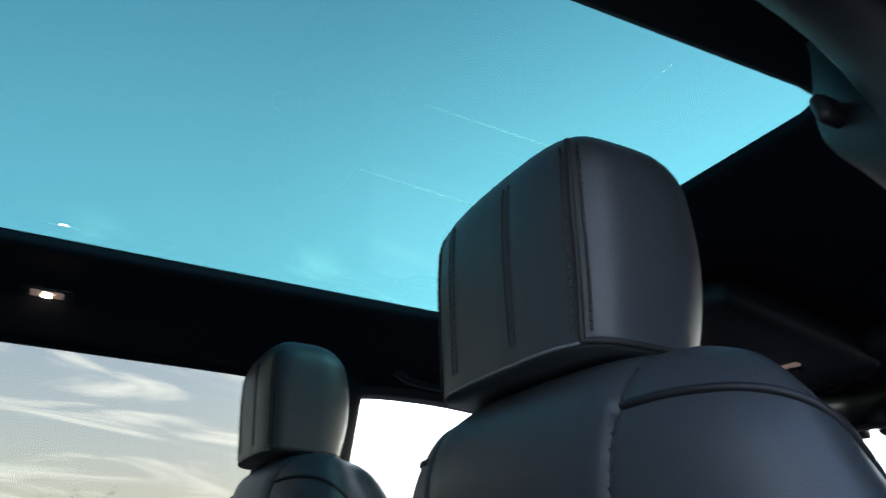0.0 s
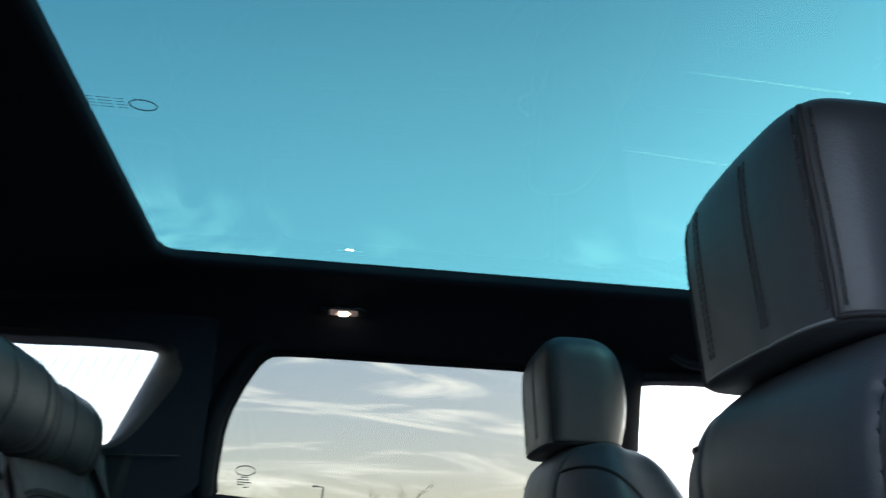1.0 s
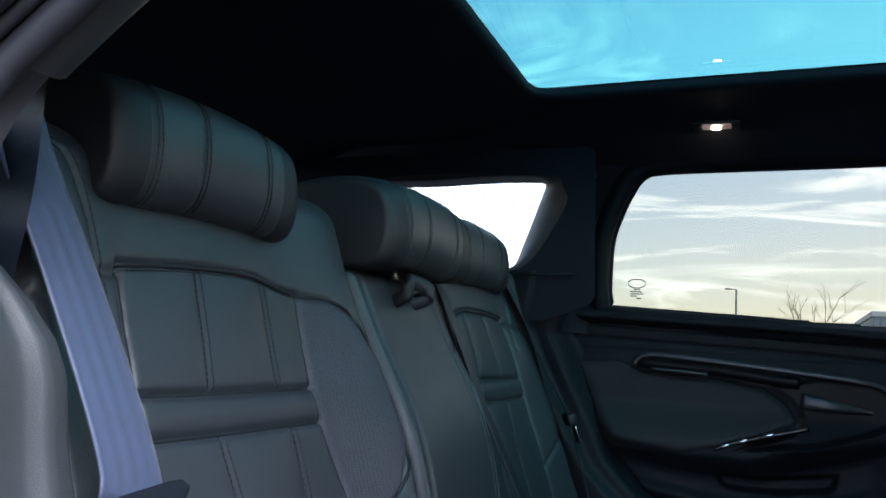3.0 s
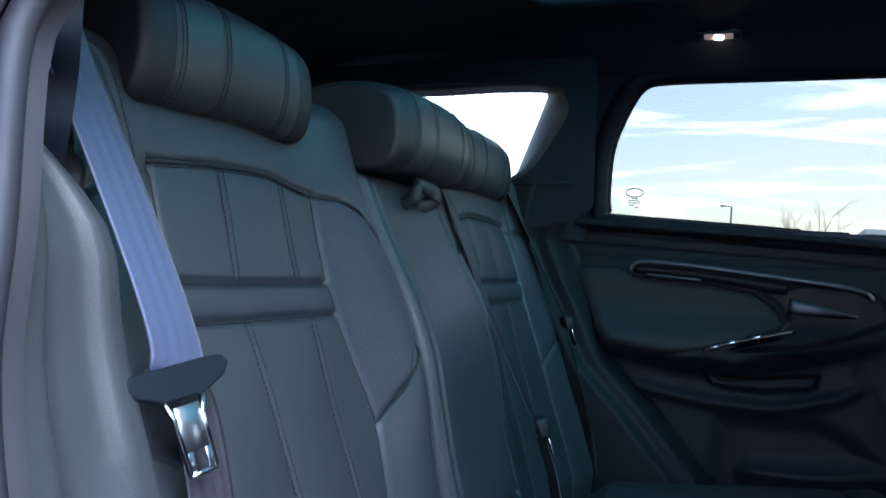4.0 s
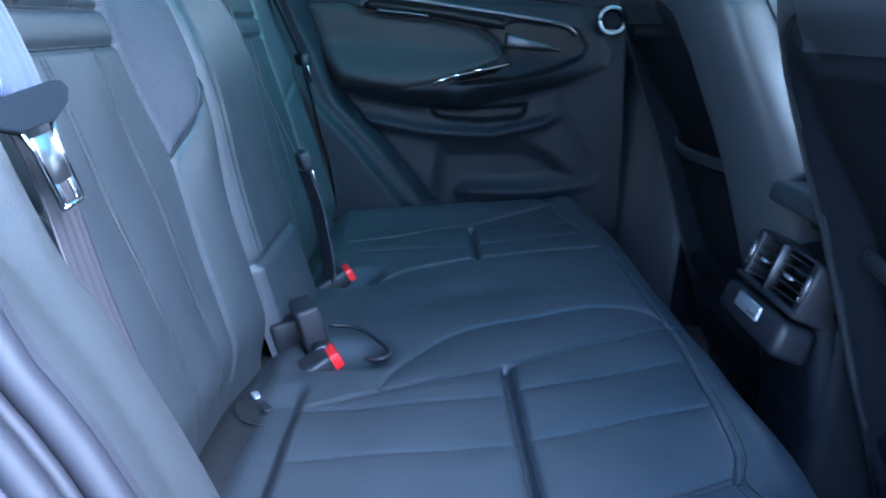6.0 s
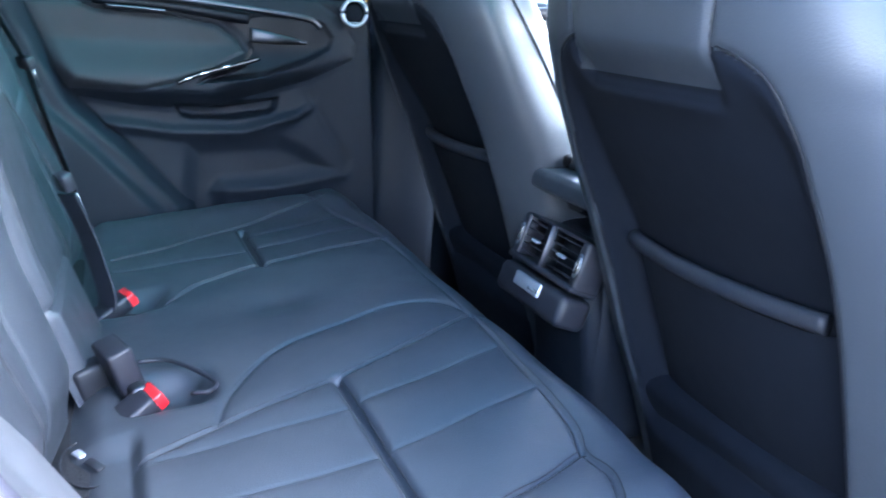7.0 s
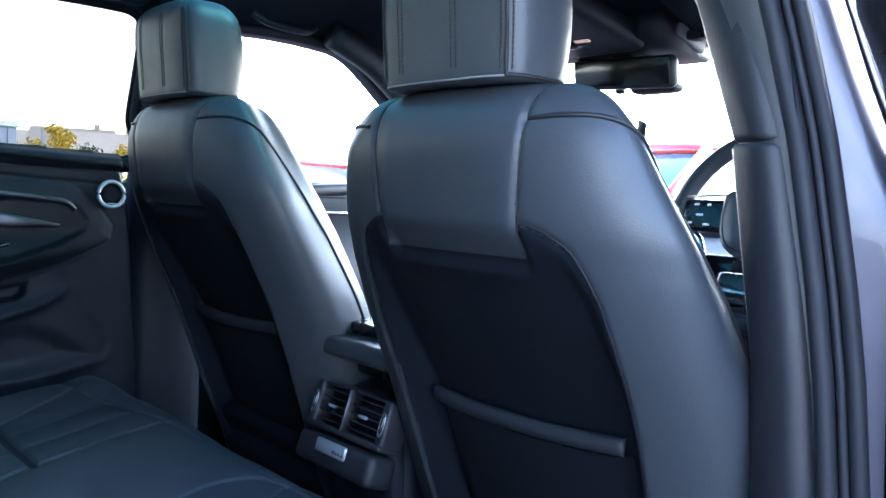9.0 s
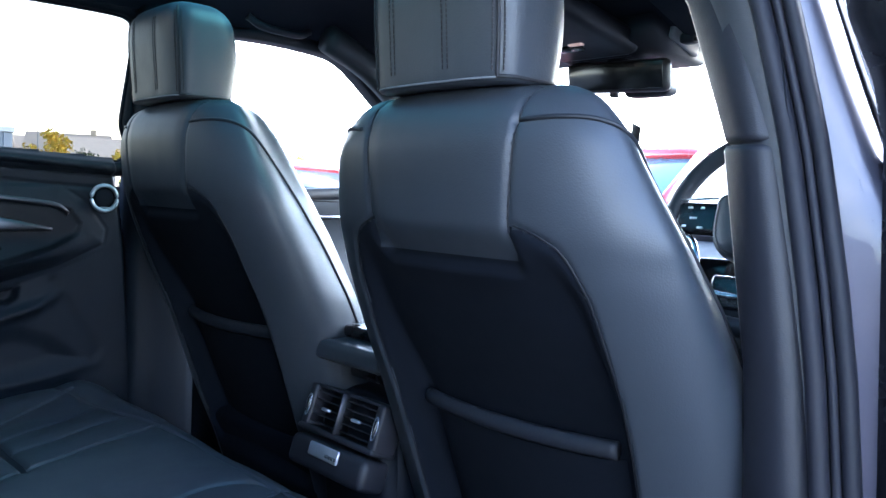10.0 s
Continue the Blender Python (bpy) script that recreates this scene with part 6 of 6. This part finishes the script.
def parked_car(x, y, heading, paint, label, height=1.50):
    """A parked hatchback, nose along +y before it is turned."""
    t = thing("parked_car", (x, y, 0), label, "car", "parked cars")
    M = pose(x, y, 0, 0, 0, heading)
    k = height / 1.50

    def put(pts):
        return [tuple(M @ Vector((a, b, c))) for a, b, c in pts]
    low = [(-2.0, .78, .40, .72), (-1.95, .82, .30, .90), (-1.5, .86, .22, .97), (-.6, .88, .20, .96), (.6, .88, .20, .95), (1.2, .86, .22, .93), (1.75, .80, .25, .82), (2.0, .68, .32, .62)]
    rings = []
    for yy, w, z0, z1 in low:
        z0, z1 = z0 * k, z1 * k
        r = []
        for a in np.linspace(0, 2 * math.pi, 28, endpoint=False):
            c, s = math.cos(a), math.sin(a)
            q = (abs(c) ** 5 + abs(s) ** 5) ** (-.2)
            r.append((w * c * q, yy, (z0 + z1) / 2 + (z1 - z0) / 2 * s * q))
        rings.append(put(r))
    body = mesh("body", *loft(rings), paint, t)
    cab = [(-1.85, .70, .92, .98), (-1.55, .70, .93, 1.36), (-1.0, .68, .94, 1.47), (-.2, .67, .94, 1.50), (.35, .66, .94, 1.46), (.75, .67, .94, 1.22), (1.15, .72, .92, .97)]
    rr = []
    for yy, w, z0, z1 in cab:
        z0, z1 = z0 * k, z1 * k
        top = w * (1 - .22 * min(1, (z1 - z0) / .5))
        rr.append(put([(-w, yy, z0), (-top - .02, yy, z1 - .05 * k), (-top + .06, yy, z1), (0, yy, z1 + .012), (top - .06, yy, z1), (top + .02, yy, z1 - .05 * k), (w, yy, z0)]))
    mesh("glasshouse", *loft(rr, cap=False, closed=False), CAR_GLASS, t, "dark reflecting windows")
    roof = [put([(-w * .74, yy, z), (-w * .4, yy, z + .022), (0, yy, z + .03), (w * .4, yy, z + .022), (w * .74, yy, z), (w * .74, yy, z - .04), (-w * .74, yy, z - .04)]) for yy, w, z in ((-1.62, .72, 1.37 * k), (-1.0, .72, 1.475 * k), (-.2, .72, 1.505 * k), (.40, .71, 1.455 * k), (.46, .71, 1.43 * k))]
    mesh("roof", *loft(roof), paint, t)
    for s in (-1, 1):
        for a in ([(s * .54, .42, 1.44 * k), (s * .62, .8, 1.20 * k), (s * .73, 1.2, .95 * k)], [(s * .55, -.25, 1.47 * k), (s * .70, -.28, .95 * k)], [(s * .55, -1.45, 1.38 * k), (s * .70, -1.8, .95 * k)]):
            mesh("pillar", *tube(put(a), .035, 6), paint, t)
        part("headlamp", rbox((.36, .16, .15), .05, 3, M @ pose(s * .56, 1.84, .68 * k, -10, 0, s * -14)), LIGHT_LENS, t, "clear headlamp")
        part("mirror", rbox((.18, .10, .13), .04, 3, M @ pose(s * .93, .72, 1.02 * k)), paint, t)
        for yy in (-1.25, 1.28):
            wv = [put([(s * xx, yy + r * math.cos(a), .32 + r * math.sin(a)) for a in np.linspace(0, 2 * math.pi, 26, endpoint=False)]) for xx, r in ((.70, .30), (.72, .32), (.87, .32), (.89, .30), (.885, .21))]
            wh = mesh("wheel", *loft(wv), TYRE, t, "black tyre")
            rv = [put([(s * xx, yy + r * math.cos(a), .32 + r * math.sin(a)) for a in np.linspace(0, 2 * math.pi, 20, endpoint=False)]) for xx, r in ((.86, .21), (.893, .20), (.87, .06), (.895, .04))]
            mesh("rim", *loft(rv), SATIN, wh, "alloy rim")
    part("grille", rbox((.90, .05, .16), .03, 2, M @ pose(0, 1.965, .52 * k)), PLASTIC, t, "black grille")
    part("number_plate", rbox((.50, .02, .11), .005, 1, M @ pose(0, 1.99, .40 * k)), WHITE_PRINT, t, "plain pale plate")
    mesh("bonnet_line", *tube(put([(-.70, 1.15, .945 * k), (-.66, 1.6, .885 * k), (-.55, 1.86, .80 * k)]), .006, 5), PIPING, t)
    return t


CAR_RED = material("red_car_paint", (.30, .018, .020), .25, vary=.1, coat=.6)
CAR_WHITE = material("white_car_paint", (.70, .71, .72), .25, vary=.06, coat=.6)
CAR_BLUE = material("blue_grey_car_paint", (.10, .14, .20), .25, metal=.4, vary=.1, coat=.6)
parked_car(-2.35, 5.0, 172, CAR_RED, "red parked car facing the windscreen", 1.62)
parked_car(-5.6, 3.4, -96, CAR_RED, "red parked hatchback beside the passenger door", 1.46)
parked_car(-9.5, 6.6, -92, CAR_WHITE, "white parked car further along the row", 1.48)
parked_car(-1.0, 10.5, 176, CAR_WHITE, "white parked car in the row ahead", 1.5)

# ---- trees, lamp posts, buildings ----
# bark colour lifted to carry the golden backlight on the twigs
BARK = material("backlit_bark", (.46, .35, .23), .9, vary=.3, grain=.5, grain_size=.02)


def bare_tree(x, y, height, spread, seed, label):
    rnd = random.Random(seed)
    t = thing("bare_tree", (x, y, 0), label, "tree", "bare trees")
    trunk, limbs = [], []

    def grow(p, d, length, r, depth, into):
        q = p
        pts, rad = [p], [r]
        for k in range(4):
            d = (d + Vector((rnd.uniform(-.14, .14), rnd.uniform(-.14, .14), rnd.uniform(-.02, .10)))).normalized()
            q = q + d * length / 4
            pts.append(q)
            rad.append(r * (1 - .13 * (k + 1)))
        into.append(tube([tuple(a) for a in pts], rad, 6 if depth < 2 else 4))
        if depth < 4:
            for i in range(4 if depth == 0 else 3):
                a = rnd.uniform(0, 2 * math.pi)
                tilt = rnd.uniform(.45, .95)
                b = pts[rnd.choice((2, 3, 4))]
                nd = (d * math.cos(tilt) + Vector((math.cos(a), math.sin(a), .15)) * math.sin(tilt) * spread).normalized()
                grow(b, nd, length * rnd.uniform(.52, .72), r * .5, depth + 1, limbs)
    grow(Vector((x, y, -.1)), Vector((0, 0, 1)), height * .42, height * .013, 0, trunk)
    mesh("trunk", *merge(*trunk), BARK, t)
    mesh("crown", *merge(*limbs), BARK, t, "leafless twigs")


bare_tree(-38.0, .9, 6.3, .75, 4, "leafless young tree at the edge of the car park")
bare_tree(-47.0, -6.6, 5.8, .9, 9, "small leafless tree at the edge of the car park")
bare_tree(-52.0, -4.5, 4.0, .9, 15, "small leafless tree at the edge of the car park")


def leafy_tree(x, y, height, color, seed, label):
    rnd = random.Random(seed)
    t = thing("leafy_tree", (x, y, 0), label, "tree", "autumn trees")
    limbs = [tube([(x, y, -.1), (x + .1, y, height * .25), (x, y + .1, height * .5), (x, y, height * .8)], [.22, .17, .11, .04], 7)]
    leaves_v, leaves_f = [], []
    for c in range(9):
        a, b = rnd.uniform(0, 2 * math.pi), rnd.uniform(.3, .9)
        r = height * rnd.uniform(.10, .26) * (1.2 - b)
        cx_, cy_, cz_ = x + r * math.cos(a) * 1.6, y + r * math.sin(a) * 1.6, height * (b * .95 + .02)
        limbs.append(tube([(x, y, height * b * .6), ((x + cx_) / 2, (y + cy_) / 2, height * b * .8), (cx_, cy_, cz_)], [.09, .06, .02], 5))
        size = height * rnd.uniform(.11, .19)
        for k in range(90):
            d = Vector((rnd.gauss(0, 1), rnd.gauss(0, 1), rnd.gauss(0, .8))).normalized() * size * rnd.uniform(.35, 1.05)
            p = Vector((cx_, cy_, cz_)) + d
            u = Vector((rnd.gauss(0, 1), rnd.gauss(0, 1), rnd.gauss(0, 1))).normalized()
            w = u.orthogonal().normalized()
            s = height * rnd.uniform(.018, .040)
            o = len(leaves_v)
            leaves_v += [tuple(p - u * s), tuple(p + w * s * .6), tuple(p + u * s), tuple(p - w * s * .6)]
            leaves_f.append((o, o + 1, o + 2, o + 3))
    mesh("trunk", *merge(*limbs), BARK, t)
    mesh("crown", leaves_v, leaves_f, color, t, smooth=False)


YELLOW = material("yellow_leaves", (.72, .50, .07), .8, vary=.4, blotch=.5)
ORANGE = material("orange_leaves", (.58, .28, .07), .8, vary=.4, blotch=.5)
GREEN = material("dull_green_leaves", (.07, .09, .03), .8, vary=.4, blotch=.5)


def bearing(left, far):
    """A place on the ground at so many degrees left of the car's nose and so many metres from the open door."""
    a = radians(left)
    return 1.0 - far * math.sin(a), -.5 + far * math.cos(a)


for left, far, h, col, seed, what in ((73.3, 95, 7.4, YELLOW, 2, "tall yellow autumn tree among houses"), (74.6, 96, 6.2, YELLOW, 3, "yellow autumn tree among houses"), (76.2, 100, 6.6, ORANGE, 5, "orange autumn tree among houses"),
                                      (71.0, 104, 5.6, GREEN, 6, "dull green tree among houses"), (79.0, 110, 6.0, ORANGE, 8, "brown autumn tree among houses"), (69.4, 92, 5.4, YELLOW, 12, "small yellow autumn tree"), (62.5, 120, 6.5, GREEN, 13, "dull green tree behind the parked cars"), (58.0, 120, 7.0, ORANGE, 14, "brown autumn tree behind the parked cars")):
    leafy_tree(*bearing(left, far), h, col, seed, what)

# brick and tile paled in their colour to imitate distant haze
BRICK = material("hazed_brick", (.62, .50, .38), .85, vary=.25, grain=.3, grain_size=.05, blotch=.6, random_tone=.2)
TILE = material("hazed_roof_tile", (.42, .34, .28), .8, vary=.25, grain=.4, grain_size=.08, blotch=.5, random_tone=.2)
WIN_DARK = material("house_window", (.05, .06, .07), .1, vary=.1)


def house(left, far, w, d, h, turn, seed):
    x, y = bearing(left, far)
    t = thing("house", (x, y, 0), "brick house with a pitched tiled roof", "house", "distant houses")
    M = pose(x, y, 0, 0, 0, turn)
    part("wall", rbox((w, d, h), .02, 1, M @ pose(0, 0, h / 2)), BRICK, t, smooth=False)
    rf = [tuple(M @ Vector(p)) for p in ((-w / 2 - .3, -d / 2 - .4, h - .1), (w / 2 + .3, -d / 2 - .4, h - .1), (w / 2 + .3, 0, h + d * .38), (-w / 2 - .3, 0, h + d * .38), (-w / 2 - .3, d / 2 + .4, h - .1), (w / 2 + .3, d / 2 + .4, h - .1))]
    roof = mesh("roof", rf, [(0, 1, 2, 3), (3, 2, 5, 4), (0, 3, 4), (1, 5, 2), (0, 4, 5, 1)], TILE, t, smooth=False)
    part("chimney", rbox((.7, .6, 1.3), .02, 1, M @ pose(w * .3, 0, h + d * .38)), BRICK, roof, smooth=False)
    for fy in (-1, 1):
        for k in (-.3, 0, .3):
            for z in (1.5, 4.0):
                if z + .7 < h:
                    wd = part("window", rbox((1.1, .10, 1.1), .02, 1, M @ pose(k * w, fy * (d / 2 + .02), z)), WHITE_PRINT, t, "white framed window", smooth=False)
                    part("pane", rbox((.9, .12, .9), .01, 1, M @ pose(k * w, fy * (d / 2 + .03), z)), WIN_DARK, wd, smooth=False)
    part("door", rbox((.95, .10, 2.05), .02, 1, M @ pose(w * .15, -d / 2 - .02, 1.03)), TILE, t, smooth=False)


for i, (left, far, w, turn) in enumerate(((78.0, 125, 11, 70), (75.4, 128, 9, 82), (72.2, 122, 10, 64), (70.2, 118, 9, 78), (67.6, 124, 11, 60), (80.5, 135, 10, 85), (64.5, 130, 10, 55), (60.0, 132, 12, 60), (55.0, 140, 12, 40))):
    house(left, far, w, 7.5, 4.6 + .3 * (i % 3), turn, i)

SHED = material("warehouse_cladding", (.34, .37, .43), .55, vary=.08, blotch=2.0)
wx, wy = bearing(84.0, 62)
wh = thing("warehouse", (wx, wy, 0), "low pale blue-grey clad warehouse with a flat roof", "warehouse")
WM = pose(wx, wy + 3.0, 0, 0, 0, 0)
part("wall", rbox((14, 9.5, 4.35), .05, 1, WM @ pose(0, 0, 2.17)), SHED, wh, smooth=False)
part("parapet", rbox((14.2, 9.7, .35), .04, 1, WM @ pose(0, 0, 4.35)), WHITE_PRINT, wh, smooth=False)
for k in range(9):
    part("cladding_rib", rbox((.10, .06, 4.2), .01, 1, WM @ pose(7.03, -4.3 + k * 1.07, 2.1)), SHED, wh, smooth=False)
part("door", rbox((.15, 3.0, 3.2), .03, 1, WM @ pose(7.0, 1.5, 1.6)), SATIN, wh, smooth=False)

POST = material("galvanised_post", (.22, .22, .22), .5, metal=.6, vary=.15)
for left, far, h in ((93.0, 45, 4.80), (74.0, 90, 7.0), (106.0, 60, 5.5)):
    px, py = bearing(left, far)
    lp_ = thing("street_lamp", (px, py, 0), "slim grey lamp post with one short arm", "street lamp", "lamp posts")
    mesh("pole", *tube([(px, py, -.05), (px, py, h)], [.07, .045], 8), POST, lp_)
    mesh("arm", *tube([(px, py, h), (px, py - .34, h + .05)], .03, 6), POST, lp_)
    part("lantern", rbox((.14, .30, .08), .03, 2, pose(px, py - .42, h + .04)), POST, lp_)
# low hedge along the edge of the car park
rnd = random.Random(77)
hv, hf = [], []
for k in range(2600):
    a = rnd.uniform(40, 125)
    x, y = bearing(a, 112 + rnd.uniform(-3, 3))
    s = rnd.uniform(.25, .6)
    p = Vector((x, y, rnd.uniform(0, 2.1)))
    u = Vector((rnd.gauss(0, 1), rnd.gauss(0, 1), rnd.gauss(0, 1))).normalized()
    w = u.orthogonal().normalized()
    o = len(hv)
    hv += [tuple(p - u * s), tuple(p + w * s), tuple(p + u * s), tuple(p - w * s)]
    hf.append((o, o + 1, o + 2, o + 3))
hedge = mesh("hedge", hv, hf, GREEN, smooth=False)
tagged(hedge, "low dull green hedge far across the car park", "hedge", kind="stuff")


# two faint vapour trails high over the car park; their glow stands for sunlight
TRAIL = glow("vapour_trail", (0.92, 0.96, 1.0), 0.62)
for a, b in (((-.8356, .278, .4737), (-.7973, .4101, .4429)), ((-.7689, .3344, .545), (-.7195, .479, .5029))):
    far = [Vector(a) * 800 + (Vector(b) - Vector(a)) * 800 * u for u in np.linspace(-.1, 1.0, 12)]
    ob = mesh("vapour_trail", *tube([tuple(p) for p in far], np.linspace(.12, .7, 12), 6), TRAIL)
    tagged(ob, "thin white vapour trail in the blue sky", "vapour trail", "vapour trails", kind="structure")

# rain beads on the painted jamb
rng = np.random.default_rng(5)
beads = []
sel = [i for i in range(150) if APERTURE[i, 0] > .15 and .75 < APERTURE[i, 1] < 1.20]
ball = [(math.cos(a) * c, math.sin(a) * c, h) for c, h in ((1, 0), (.7, .5)) for a in np.linspace(0, 2 * math.pi, 6, endpoint=False)] + [(0, 0, .7)]
bf = [(q, (q + 1) % 6, 6 + (q + 1) % 6, 6 + q) for q in range(6)] + [(6 + q, 6 + (q + 1) % 6, 12) for q in range(6)]
prof_j = np.array([(.019, .060), (.022, .080), (.028, .094), (.040, .103), (.056, .108)])
V, _ = sweep(1, prof_j.tolist(), 0, 150)
V = V.reshape(150, 5, 3)
for _ in range(240):
    i, q = int(rng.choice(sel)), int(rng.integers(0, 4))
    a, b, c = V[i, q], V[i, q + 1], V[(i + 1) % 150, q]
    p = a + (b - a) * rng.random() + (c - a) * rng.random()
    n_ = np.cross(b - a, c - a)
    n_ /= np.linalg.norm(n_)
    if n_[1] > 0:
        n_ = -n_
    e1 = (b - a) / np.linalg.norm(b - a)
    e2 = np.cross(n_, e1)
    r = .0004 + .0008 * rng.random() ** 3
    beads.append((np.array([p + r * (x * e1 + y * e2 + z * n_) for x, y, z in ball]), bf))
ob = mesh("water_beads", *merge(*beads), CHROME_BEAD)
tagged(ob, "small rain beads on the painted door jamb", "water drops", kind="stuff")
